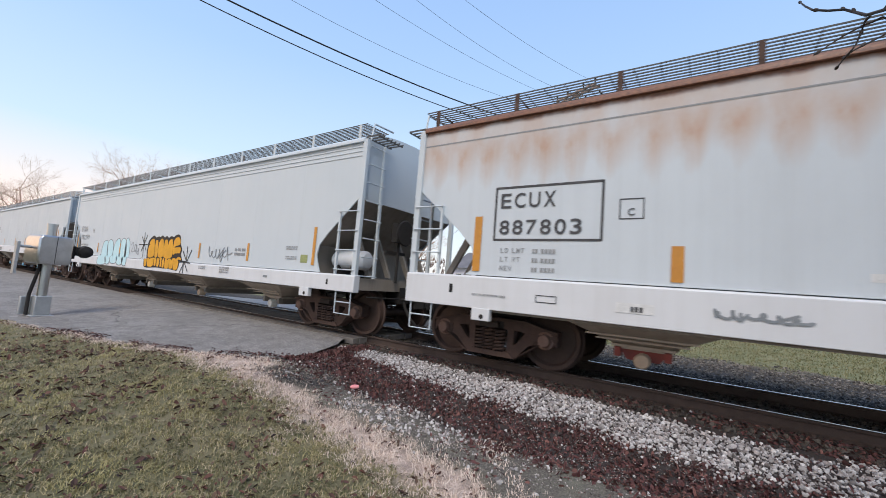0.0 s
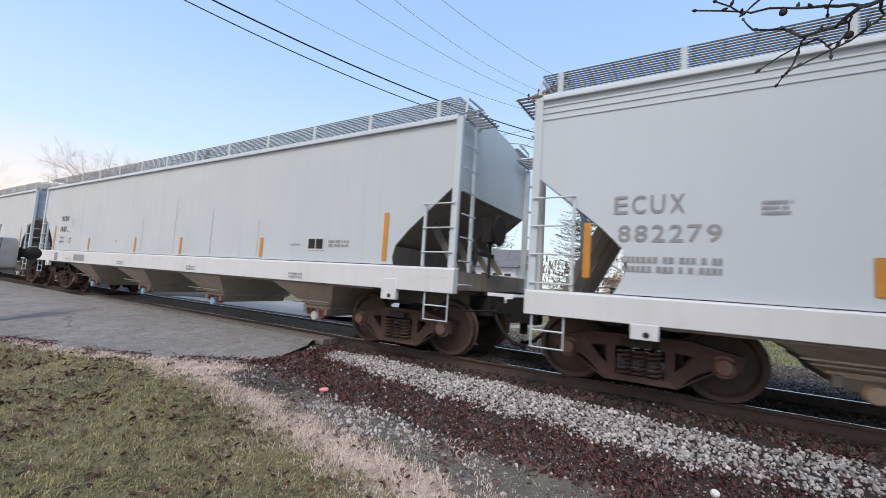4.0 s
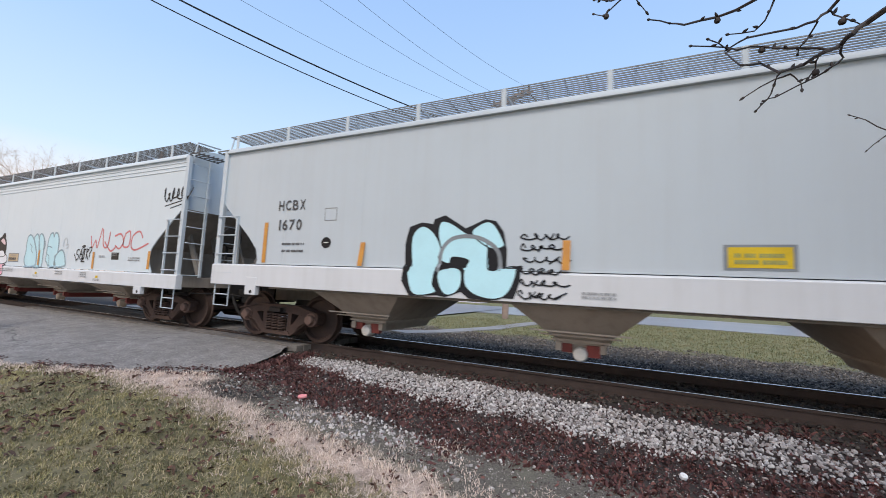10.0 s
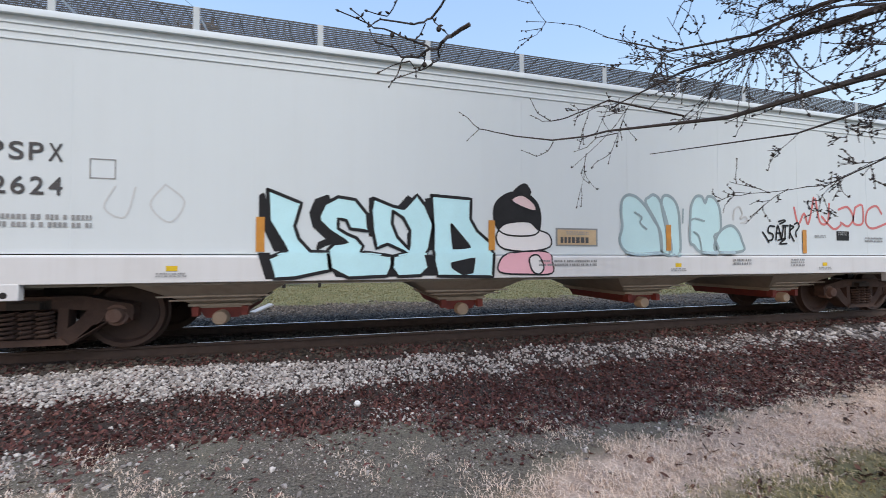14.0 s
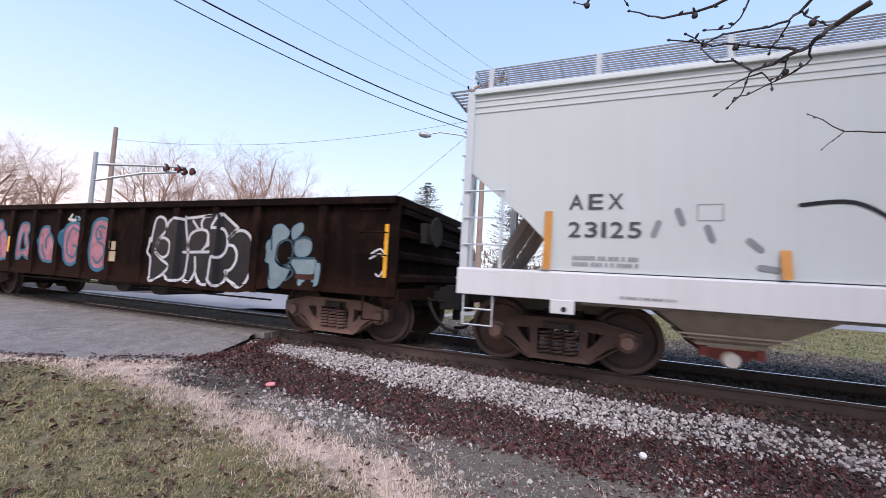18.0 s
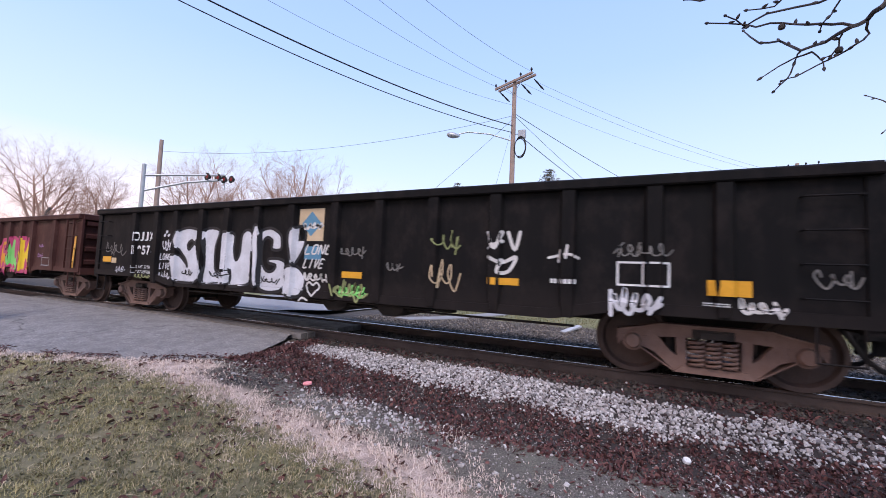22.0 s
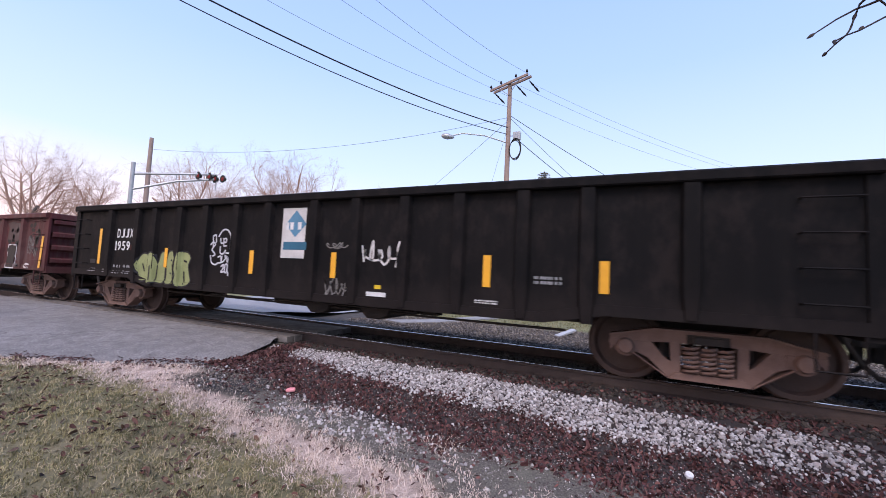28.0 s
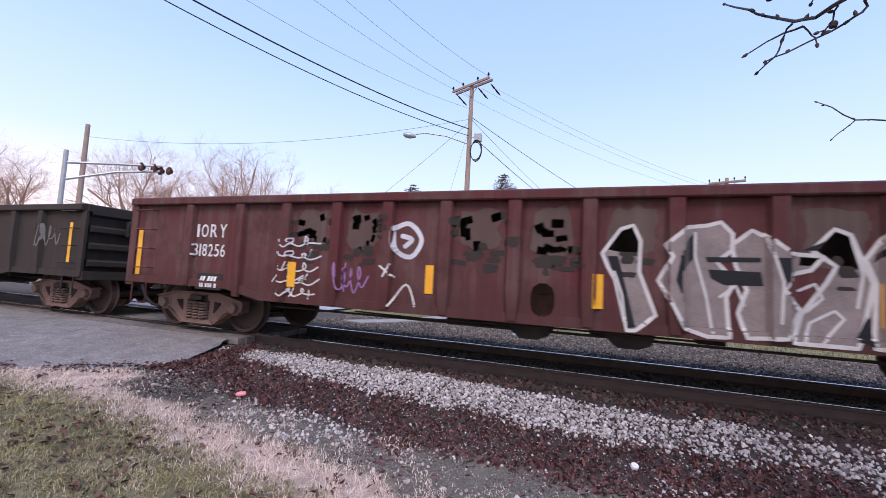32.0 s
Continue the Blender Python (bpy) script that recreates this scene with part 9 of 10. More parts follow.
G6.shape([[(-110.37, 1.79), (-110.28, 1.85), (-110.15, 1.81), (-110.16, 1.78), (-110.24, 1.69), (-110.33, 1.63), (-110.36, 1.78)]], "white", "white", 0.0, 0.0, 2)
G6.shape([[(-111.01, 1.62), (-110.97, 1.61), (-110.89, 1.61), (-110.90, 1.58), (-110.94, 1.54), (-110.99, 1.51), (-111.02, 1.57)]], "white", "white", 0.0, 0.0, 2)
G6.shape([[(-110.86, 1.62), (-110.81, 1.64), (-110.73, 1.59), (-110.74, 1.58), (-110.78, 1.55), (-110.84, 1.56), (-110.86, 1.59)]], "white", "white", 0.0, 0.0, 2)
G6.shape([[(-110.70, 1.58), (-110.66, 1.63), (-110.58, 1.61), (-110.59, 1.58), (-110.64, 1.56), (-110.69, 1.56), (-110.72, 1.58)]], "white", "white", 0.0, 0.0, 2)
G6.shape([[(-110.57, 1.62), (-110.52, 1.65), (-110.44, 1.61), (-110.44, 1.58), (-110.50, 1.54), (-110.55, 1.54), (-110.57, 1.58)]], "white", "white", 0.0, 0.0, 2)
G6.shape([[(-110.42, 1.60), (-110.39, 1.62), (-110.32, 1.59), (-110.32, 1.58), (-110.36, 1.57), (-110.41, 1.53), (-110.43, 1.59)]], "white", "white", 0.0, 0.0, 2)
G6.shape([[(-110.30, 1.60), (-110.20, 1.62), (-110.04, 1.61), (-110.03, 1.59), (-110.14, 1.58), (-110.25, 1.54), (-110.30, 1.60)]], "white", "white", 0.0, 0.0, 2)
G6.shape([[(-111.04, 1.47), (-111.01, 1.49), (-110.96, 1.47), (-110.96, 1.45), (-110.99, 1.45), (-111.03, 1.43), (-111.04, 1.44)]], "white", "white", 0.0, 0.0, 2)
G6.shape([[(-110.90, 1.48), (-110.84, 1.49), (-110.75, 1.48), (-110.75, 1.46), (-110.81, 1.44), (-110.86, 1.41), (-110.90, 1.46)]], "white", "white", 0.0, 0.0, 2)
G6.shape([[(-110.61, 1.50), (-110.60, 1.50), (-110.57, 1.49), (-110.58, 1.46), (-110.59, 1.42), (-110.61, 1.43), (-110.62, 1.46)]], "white", "white", 0.0, 0.0, 2)
G6.shape([[(-110.42, 1.50), (-110.40, 1.51), (-110.36, 1.47), (-110.35, 1.46), (-110.38, 1.43), (-110.41, 1.43), (-110.43, 1.46)]], "white", "white", 0.0, 0.0, 2)
G6.shape([[(-110.14, 1.49), (-110.13, 1.52), (-110.11, 1.48), (-110.11, 1.47), (-110.12, 1.43), (-110.14, 1.41), (-110.15, 1.47)]], "white", "white", 0.0, 0.0, 2)
G6.paint("sprayed_tag", [[(-110.89, 1.30), (-110.81, 1.13), (-110.63, 1.05), (-110.48, 1.04), (-110.40, 1.18), (-110.51, 1.24), (-110.58, 1.17), (-110.54, 1.05)], [(-110.48, 1.35), (-110.35, 1.18), (-110.32, 1.28), (-110.26, 1.18)], [(-110.20, 1.29), (-110.15, 1.38), (-110.03, 1.38), (-110.02, 1.28), (-110.12, 1.23), (-110.20, 1.29)], [(-110.46, 0.97), (-110.29, 0.78)], [(-110.31, 1.00), (-110.09, 0.76)], [(-110.29, 1.12), (-110.06, 1.14), (-109.97, 1.05)]], 0.024, "dusk", 3)
G6.paint("sprayed_tag", [[(-98.1, 1.5), (-97.95, 1.58), (-97.85, 1.5)], [(-98.12, 1.42), (-97.95, 1.5), (-97.83, 1.42)], [(-98.0, 1.18), (-97.93, 1.15), (-97.85, 1.28)]], 0.03, "silver")
G6.rect("torn_sticker", -104.64, -104.55, 1.12, 1.34, "tan")
G6.rect("torn_sticker", -104.65, -104.57, 1.37, 1.56, "tan")
G6.rect("notice_plate", -112.27, -111.87, 0.84, 0.95, "blush")
G6.shape([[(-111.6 + 0.06 * math.cos(a), 0.88 + 0.06 * math.sin(a)) for a in [2 * math.pi * k / 12 for k in range(12)]]], "black", "black", 0.0, 0.0, 2)

# black gondola with silver letters
G7.stencil("DJJX", -126.78, -126.06, 1.71, 1.93, "white_mark", 0.03)
G7.stencil("19576", -126.78, -125.96, 1.38, 1.6, "white_mark", 0.03)
G7.stencil("LD LMT 220100", -126.76, -126.0, 1.05, 1.12, "white_mark", 0.01)
G7.stencil("LT WT 65900", -126.76, -126.02, 0.93, 1.0, "white_mark", 0.01)
G7.tag(-126.7, -126.05, 0.82, 0.92, "lime", 0.02, 3, 8)
G7.rect("reflector_strip", -128.25, -127.85, 1.17, 1.31, "orange")
G7.rect("reflector_strip", -127.83, -127.6, 1.15, 1.28, "tan")
G7.tag(-128.2, -127.2, 1.35, 1.65, "chalk", 0.02, 5, 9)
G7.tag(-127.6, -127.2, 0.92, 1.08, "silver", 0.018, 6, 7)
G7.word("LONG", -125.73, -125.32, 1.27, 1.42, "silver", 0.024, "silver", 0, 0.02)
G7.word("LIVE", -125.73, -125.32, 1.06, 1.21, "silver", 0.024, "silver", 0, 0.02)
G7.tag(-125.75, -125.3, 0.84, 1.0, "silver", 0.03, 90, 8)
G7.tag(-125.7, -125.35, 1.5, 1.75, "silver", 0.03, 91, 5)
G7.paint("sprayed_dot", [[(-125.55, 1.92), (-125.53, 1.93)], [(-125.62, 1.84), (-125.6, 1.85)], [(-125.47, 1.84), (-125.45, 1.85)]], 0.07, "silver")
G7.shape([[(-125.17, 1.75), (-125.05, 1.94), (-124.75, 2.01), (-124.42, 1.96), (-124.36, 1.84), (-124.47, 1.69), (-124.66, 1.52), (-124.73, 1.63), (-124.60, 1.73), (-124.45, 1.63), (-124.27, 1.46), (-124.18, 1.22), (-124.15, 0.94), (-124.32, 0.81), (-124.76, 0.79), (-125.07, 0.84), (-125.19, 1.13), (-125.22, 1.37), (-125.01, 1.38), (-124.76, 1.22), (-124.69, 1.13), (-124.74, 1.28), (-124.96, 1.47), (-125.13, 1.62)]], "silver", "black", 0.03, 0.03)
G7.shape([[(-124.12, 1.96), (-123.68, 1.94), (-123.77, 1.60), (-123.76, 1.24), (-123.69, 1.08), (-123.29, 1.09), (-123.28, 0.85), (-123.77, 0.82), (-124.12, 0.82), (-124.09, 1.22), (-124.12, 1.59)]], "silver", "black", 0.03, 0.03)
G7.shape([[(-123.50, 1.84), (-123.35, 1.90), (-123.18, 1.82), (-123.19, 1.53), (-123.11, 1.32), (-123.00, 1.46), (-122.96, 1.84), (-122.77, 1.94), (-122.62, 1.77), (-122.55, 1.40), (-122.56, 1.03), (-122.70, 0.86), (-122.97, 0.80), (-123.25, 0.82), (-123.25, 1.11), (-123.52, 1.09), (-123.53, 1.33)]], "silver", "black", 0.03, 0.03)
G7.shape([[(-122.57, 1.90), (-122.42, 1.93), (-122.39, 0.94), (-122.52, 0.93)]], "silver", "black", 0.03, 0.03)
G7.shape([[(-122.39, 1.92), (-122.15, 1.97), (-121.91, 1.86), (-121.85, 1.74), (-121.86, 1.56), (-122.09, 1.56), (-122.09, 1.72), (-122.22, 1.79), (-122.34, 1.71), (-122.37, 1.48), (-122.33, 1.26), (-122.20, 1.13), (-122.04, 1.14), (-121.97, 1.25), (-122.15, 1.29), (-122.15, 1.37), (-121.86, 1.37), (-121.69, 1.28), (-121.66, 1.09), (-121.74, 0.81), (-121.94, 0.74), (-122.22, 0.74), (-122.38, 0.87), (-122.39, 1.41), (-122.40, 1.77)]], "silver", "black", 0.03, 0.03)
G7.shape([[(-121.59, 1.90), (-121.45, 1.98), (-121.28, 1.98), (-121.24, 1.81), (-121.28, 1.58), (-121.49, 1.29), (-121.56, 1.50), (-121.61, 1.71)]], "silver", "black", 0.03, 0.03)
G7.shape([[(-121.65, 1.21), (-121.45, 1.25), (-121.26, 1.13), (-121.19, 0.99), (-121.26, 0.75), (-121.42, 0.68), (-121.67, 0.73), (-121.72, 0.85), (-121.64, 1.02)]], "silver", "black", 0.03, 0.03)
G7.tag(-124.9, -124.5, 0.95, 1.08, "black", 0.025, 7, 5)
G7.tag(-124.0, -123.3, 0.95, 1.08, "black", 0.025, 8, 7)
G7.tag(-122.4, -121.9, 0.9, 1.02, "black", 0.025, 9, 7)
G7.rect("peeling_sticker", -121.42, -120.82, 1.72, 2.32, "tan")
G7.shape([[(-121.12, 1.8), (-121.35, 2.04), (-121.12, 2.27), (-120.88, 2.04)]], "steel_blue", "steel_blue", 0.0, 0.0, 2)
G7.tag(-121.35, -120.85, 1.95, 2.05, "white", 0.05, 10, 5)
G7.rect("blue_band", -121.25, -120.85, 1.38, 1.62, "steel_blue", 0)
G7.word("LONG", -121.22, -120.62, 1.47, 1.66, "white", 0.03, "white", 0, 0.06)
G7.word("LIVE", -121.25, -120.78, 1.22, 1.4, "white", 0.03, "white", 0, 0.06)
G7.tag(-121.28, -120.68, 0.98, 1.15, "white", 0.035, 102, 9)
G7.paint("sprayed_heart", [[(-121.0, 0.72), (-121.15, 0.88), (-121.1, 0.97), (-121.0, 0.92), (-120.92, 0.97), (-120.85, 0.88), (-121.0, 0.72)], [(-121.3, 0.62), (-121.22, 0.68), (-121.1, 0.64)]], 0.035, "white")
G7.tag(-120.46, -119.9, 1.44, 1.62, "chalk", 0.02, 11, 9)
for u0, u1, z0, z1 in ((-120.36, -119.93, 1.08, 1.19), (-117.7, -117.25, 1.1, 1.2), (-115.06, -114.64, 1.1, 1.28)):
    G7.rect("reflector_strip", u0, u1, z0, z1, "orange", 1)
G7.tag(-120.5, -119.8, 0.72, 1.02, "lime", 0.035, 12, 10)
G7.tag(-120.45, -119.85, 0.75, 0.95, "green", 0.03, 13, 8)
G7.tag(-119.47, -119.15, 1.22, 1.38, "chalk", 0.02, 14, 6)
G7.tag(-118.65, -118.15, 1.55, 1.86, "lime", 0.022, 15, 6)
G7.tag(-118.65, -118.15, 1.0, 1.4, "tan", 0.022, 16, 6)
G7.paint("sprayed_tag", [[(-117.72, 1.85), (-117.6, 1.62), (-117.5, 1.85)], [(-117.7, 1.62), (-117.5, 1.72)], [(-117.42, 1.85), (-117.32, 1.6), (-117.25, 1.85)], [(-117.7, 1.5), (-117.5, 1.42), (-117.3, 1.5), (-117.4, 1.3), (-117.55, 1.28), (-117.5, 1.45)]], 0.05, "white")
G7.paint("sprayed_tag", [[(-116.85, 1.5), (-116.6, 1.55), (-116.47, 1.5)], [(-116.7, 1.6), (-116.72, 1.45)], [(-116.6, 1.66), (-116.62, 1.5)]], 0.035, "white")
G7.bars(-116.82, -116.47, 1.16, 1.22, 1, "white_mark", 3)
G7.box_line("mark_frame", -116.0, -115.44, 1.18, 1.46, 0.025, "white_mark")
G7.paint("mark_line", [[(-115.72, 1.18), (-115.72, 1.46)]], 0.02, "white_mark", 1)
G7.tag(-116.1, -115.55, 0.82, 1.1, "silver", 0.05, 17, 8)
G7.tag(-116.05, -115.4, 1.52, 1.7, "chalk", 0.018, 18, 10)
G7.tag(-114.8, -114.35, 0.9, 1.08, "white", 0.04, 19, 8)
G7.tag(-114.15, -113.75, 1.25, 1.42, "chalk", 0.022, 20, 7)
G7.bars(-115.1, -114.85, 0.98, 1.02, 2, "white_mark", 3)

# brown gondola
G8.stencil("IORY", -142.75, -141.9, 1.83, 2.03, "white_mark")
G8.bars(-142.75, -141.85, 1.4, 1.66, 2, "grey_mark", 5)
G8.rect("notice_plate", -142.7, -142.55, 1.15, 1.3, "white_mark")
for u, z0, z1 in ((-144.05, 0.98, 1.88), (-138.28, 0.98, 1.37), (-135.88, 0.98, 1.42), (-133.3, 1.0, 1.4), (-129.76, 0.96, 1.85)):
    G8.reflector(u, z0, z1, 0.11)
G8.paint("sprayed_tag", [[(-140.6, 2.0), (-140.75, 1.6), (-140.45, 1.7), (-140.5, 1.3), (-140.7, 1.2)], [(-140.85, 1.8), (-140.3, 1.85)], [(-140.6, 1.5), (-140.3, 1.4), (-140.35, 1.2)]], 0.04, "silver")
G8.tag(-139.7, -138.6, 1.1, 1.35, "chalk", 0.022, 21, 9)
G8.tag(-136.3, -135.85, 1.5, 1.8, "purple", 0.02, 22, 8)
G8.rect("notice_plate", -136.28, -135.88, 0.72, 0.82, "white_mark")
G8.shape([[(-135.37, 1.80), (-134.86, 1.82), (-134.91, 1.62), (-135.17, 1.53), (-135.22, 1.36), (-134.93, 1.42), (-134.86, 1.12), (-134.77, 0.92), (-134.95, 0.71), (-135.10, 0.85), (-135.36, 0.79), (-135.66, 0.93), (-135.75, 1.13), (-135.70, 1.29), (-135.85, 1.34), (-135.81, 1.42), (-135.57, 1.40), (-135.45, 1.56)]], "yellow", "magenta", 0.06, 0.0, 0)
G8.shape([[(-134.59, 1.73), (-134.15, 1.75), (-134.19, 1.44), (-134.23, 1.24), (-134.17, 0.95), (-134.01, 0.87), (-134.14, 0.62), (-134.31, 0.75), (-134.46, 0.99), (-134.50, 0.79), (-134.43, 0.67), (-134.63, 0.83), (-134.72, 1.02), (-134.69, 1.42)], [(-134.47, 1.51), (-134.30, 1.53), (-134.28, 1.36), (-134.46, 1.33)]], "amber_spray", "magenta", 0.06, 0.0, 0)
G8.shape([[(-133.86, 1.81), (-133.59, 1.78), (-133.61, 1.45), (-133.57, 1.19), (-133.48, 1.22), (-133.53, 1.74), (-133.29, 1.76), (-133.22, 1.46), (-133.15, 1.10), (-133.21, 0.73), (-133.26, 0.65), (-133.36, 0.81), (-133.53, 0.75), (-133.64, 0.91), (-133.70, 0.74), (-133.80, 0.88), (-134.02, 0.96), (-134.06, 1.15), (-133.94, 1.44)]], "green", "magenta", 0.06, 0.0, 0)
G8.shape([[(-133.14, 1.79), (-132.89, 1.79), (-132.91, 1.38), (-132.72, 1.75), (-132.49, 1.77), (-132.64, 1.35), (-132.39, 0.78), (-132.65, 0.72), (-132.80, 1.11), (-132.81, 0.75), (-133.08, 0.74)]], "yellow", "magenta", 0.06, 0.0, 0)
G8.shape([[(-135.39, 1.07), (-135.18, 1.02), (-135.06, 1.13), (-135.00, 1.06), (-135.17, 0.93), (-135.34, 0.94)]], "magenta", "rose", 0.0, 0.0, 4)
G8.tag(-132.0, -131.65, 1.5, 1.62, "purple", 0.02, 23, 7)
G8.tag(-132.0, -131.7, 1.2, 1.32, "purple", 0.02, 24, 6)
G8.box_line("mark_frame", -131.72, -131.25, 0.98, 1.2, 0.02, "grey_mark")

# black gondola with pale green letters
G9.stencil("DJJX", -158.42, -157.76, 1.76, 1.97, "white_mark", 0.02)
G9.stencil("1959", -158.46, -157.86, 1.46, 1.68, "white_mark", 0.02)
G9.rect("rust_patch", -157.86, -157.64, 1.47, 1.6, "gondola_brown")
for u, z, ink in ((-158.47, 1.085, "grey_mark"), (-158.47, 0.945, "grey_mark"), (-158.05, 1.095, "grey_mark"), (-158.05, 0.955, "grey_mark")):
    for k, (a, b) in enumerate(((0.0, 0.03), (0.042, 0.072), (0.13, 0.16), (0.175, 0.2), (0.215, 0.24), (0.25, 0.28))):
        if u > -158.2 or k not in (4,):
            G9.rect("letter_bar", u + a, u + b, z - 0.03, z + 0.03, ink, 4)
G9.bars(-159.5, -159.25, 0.995, 1.01, 1, "grey_mark", 4)
G9.bars(-159.53, -159.2, 0.93, 0.95, 1, "grey_mark", 5)
G9.bars(-158.95, -158.72, 0.985, 1.0, 1, "grey_mark", 6)
G9.bars(-158.88, -158.78, 0.93, 0.945, 1, "grey_mark", 7)
G9.rect("route_board", -159.52, -159.27, 1.13, 1.23, "black", 4)
for u, z0, z1 in ((-159.14, 1.12, 1.98), (-156.46, 1.12, 1.54), (-153.83, 1.09, 1.53), (-151.88, 1.1, 1.53), (-149.2, 1.1, 1.54), (-147.7, 1.1, 1.5)):
    G9.reflector(u, z0, z1, 0.11)
G9.shape([[(-157.47, 1.00), (-157.46, 1.28), (-157.29, 1.41), (-157.09, 1.37), (-157.01, 1.14), (-157.06, 0.85), (-157.29, 0.79)]], "lime", "black", 0.018, 0.03)
G9.shape([[(-157.04, 0.82), (-156.99, 1.36), (-156.83, 1.43), (-156.73, 1.20), (-156.63, 1.44), (-156.47, 1.39), (-156.42, 0.82), (-156.74, 0.78)]], "lime", "black", 0.018, 0.03)
G9.shape([[(-156.42, 0.81), (-156.39, 1.42), (-156.16, 1.46), (-156.03, 1.33), (-156.10, 1.15), (-155.99, 0.97), (-156.10, 0.80)]], "lime", "black", 0.018, 0.03)
G9.shape([[(-156.00, 0.78), (-156.01, 1.38), (-155.77, 1.47), (-155.61, 1.35), (-155.67, 1.16), (-155.58, 0.80)]], "lime", "black", 0.018, 0.03)
G9.paint("inner_line", [[(-157.28, 1.17), (-157.20, 1.02)]], 0.04, "black", 4)
G9.paint("inner_line", [[(-156.73, 1.14), (-156.75, 0.82)]], 0.04, "black", 4)
G9.paint("inner_line", [[(-156.88, 1.13), (-156.88, 0.84)]], 0.04, "black", 4)
G9.paint("inner_line", [[(-156.26, 1.28), (-156.19, 1.26)]], 0.04, "black", 4)
G9.paint("inner_line", [[(-156.26, 1.00), (-156.17, 0.98)]], 0.04, "black", 4)
G9.paint("inner_line", [[(-155.82, 1.28), (-155.75, 1.26)]], 0.04, "black", 4)
G9.paint("inner_line", [[(-155.80, 1.04), (-155.76, 0.80)]], 0.04, "black", 4)
G9.paint("sprayed_tag", [[(-154.79, 1.80), (-154.70, 1.91), (-154.58, 1.93), (-154.47, 1.85), (-154.44, 1.73), (-154.37, 1.69), (-154.37, 1.57), (-154.41, 1.48)],
    [(-154.96, 1.80), (-154.88, 1.82), (-154.86, 1.68)],
    [(-154.96, 1.78), (-154.94, 1.58)],
    [(-155.02, 1.63), (-154.95, 1.68), (-154.88, 1.63), (-154.97, 1.53), (-154.87, 1.44), (-154.94, 1.40)],
    [(-154.74, 1.75), (-154.71, 1.66), (-154.64, 1.68), (-154.65, 1.75)],
    [(-154.62, 1.75), (-154.57, 1.75), (-154.57, 1.68), (-154.63, 1.68), (-154.63, 1.61), (-154.56, 1.61)],
    [(-154.73, 1.59), (-154.72, 1.47), (-154.64, 1.45), (-154.57, 1.52)],
    [(-154.55, 1.47), (-154.43, 1.47), (-154.44, 1.57)],
    [(-155.00, 1.40), (-154.96, 1.27), (-154.84, 1.23), (-154.77, 1.27)],
    [(-154.77, 1.38), (-154.70, 1.40), (-154.68, 1.28), (-154.77, 1.27)],
    [(-154.66, 1.40), (-154.66, 1.28), (-154.56, 1.35), (-154.57, 1.42)],
    [(-154.52, 1.40), (-154.49, 1.29), (-154.45, 1.38), (-154.42, 1.29)],
    [(-154.38, 1.34), (-154.34, 1.04)],
    [(-154.66, 1.20), (-154.60, 1.24), (-154.60, 1.17), (-154.66, 1.09), (-154.58, 1.10)],
    [(-154.55, 1.24), (-154.49, 1.24), (-154.49, 1.10), (-154.55, 1.10), (-154.55, 1.24)]], 0.032, "silver", 3)
G9.rect("torn_poster", -153.1, -152.54, 1.41, 2.31, "white")
G9.bars(-153.0, -152.64, 1.92, 2.05, 1, "white_mark", 3)
G9.shape([[(-152.78, 1.78), (-153.02, 2.02), (-152.78, 2.27), (-152.53, 2.02)]], "steel_blue", "steel_blue", 0.0, 0.0, 2)
G9.rect("poster_band", -153.05, -152.5, 1.56, 1.7, "blue", 2)
G9.tag(-152.1, -151.55, 0.82, 1.1, "chalk", 0.022, 26, 8)
G9.tag(-152.1, -151.6, 1.6, 1.7, "chalk", 0.02, 27, 6)
G9.tag(-151.34, -150.64, 1.32, 1.68, "white", 0.035, 28, 9)
G9.rect("notice_plate", -151.19, -150.82, 0.85, 0.92, "white_mark")
G9.rect("notice_plate", -151.04, -150.92, 0.97, 1.03, "yellow")
G9.bars(-149.36, -149.03, 0.87, 0.92, 2, "white_mark", 3)
G9.bars(-148.55, -148.2, 1.18, 1.28, 2, "grey_mark", 3)

# red gondola
G10.stencil("IORY", -175.0, -174.3, 1.72, 1.95, "white_mark")
G10.stencil("318256", -175.05, -174.3, 1.38, 1.6, "white_mark", 0.006)
G10.rect("stencil_panel", -174.9, -174.3, 0.8, 1.08, "black")
G10.bars(-174.8, -174.4, 0.95, 1.03, 1, "white_mark", 3)
G10.bars(-174.8, -174.4, 0.84, 0.91, 1, "white_mark", 4)
for u, z0, z1 in ((-176.45, 0.98, 1.83), (-172.85, 0.95, 1.35), (-170.5, 0.99, 1.39), (-168.3, 0.95, 1.37), (-165.62, 0.96, 1.4), (-162.1, 0.9, 1.79)):
    G10.reflector(u, z0, z1, 0.12)
for k in range(5):
    G10.tag(-173.25, -172.4, 0.8 + 0.2 * k, 0.95 + 0.2 * k, "white" if k < 3 else "silver", 0.025, 110 + k, 7)
G10.tag(-172.1, -171.5, 0.9, 1.4, "purple", 0.025, 34, 8)
G10.paint("sprayed_tag", [[(-171.1, 1.9), (-170.85, 1.98), (-170.65, 1.75), (-170.8, 1.5), (-171.05, 1.6), (-171.1, 1.9)], [(-170.95, 1.8), (-170.8, 1.75), (-170.9, 1.65)]], 0.07, "silver")
G10.paint("sprayed_tag", [[(-171.25, 1.35), (-171.05, 1.2)], [(-171.2, 1.2), (-171.1, 1.38)], [(-171.1, 0.78), (-170.85, 1.1), (-170.7, 0.8)]], 0.03, "white")
G10.paint("rust_diamond", [[(-168.95, 0.95), (-168.95, 1.08)]], 0.3, "gondola_dark", 1)
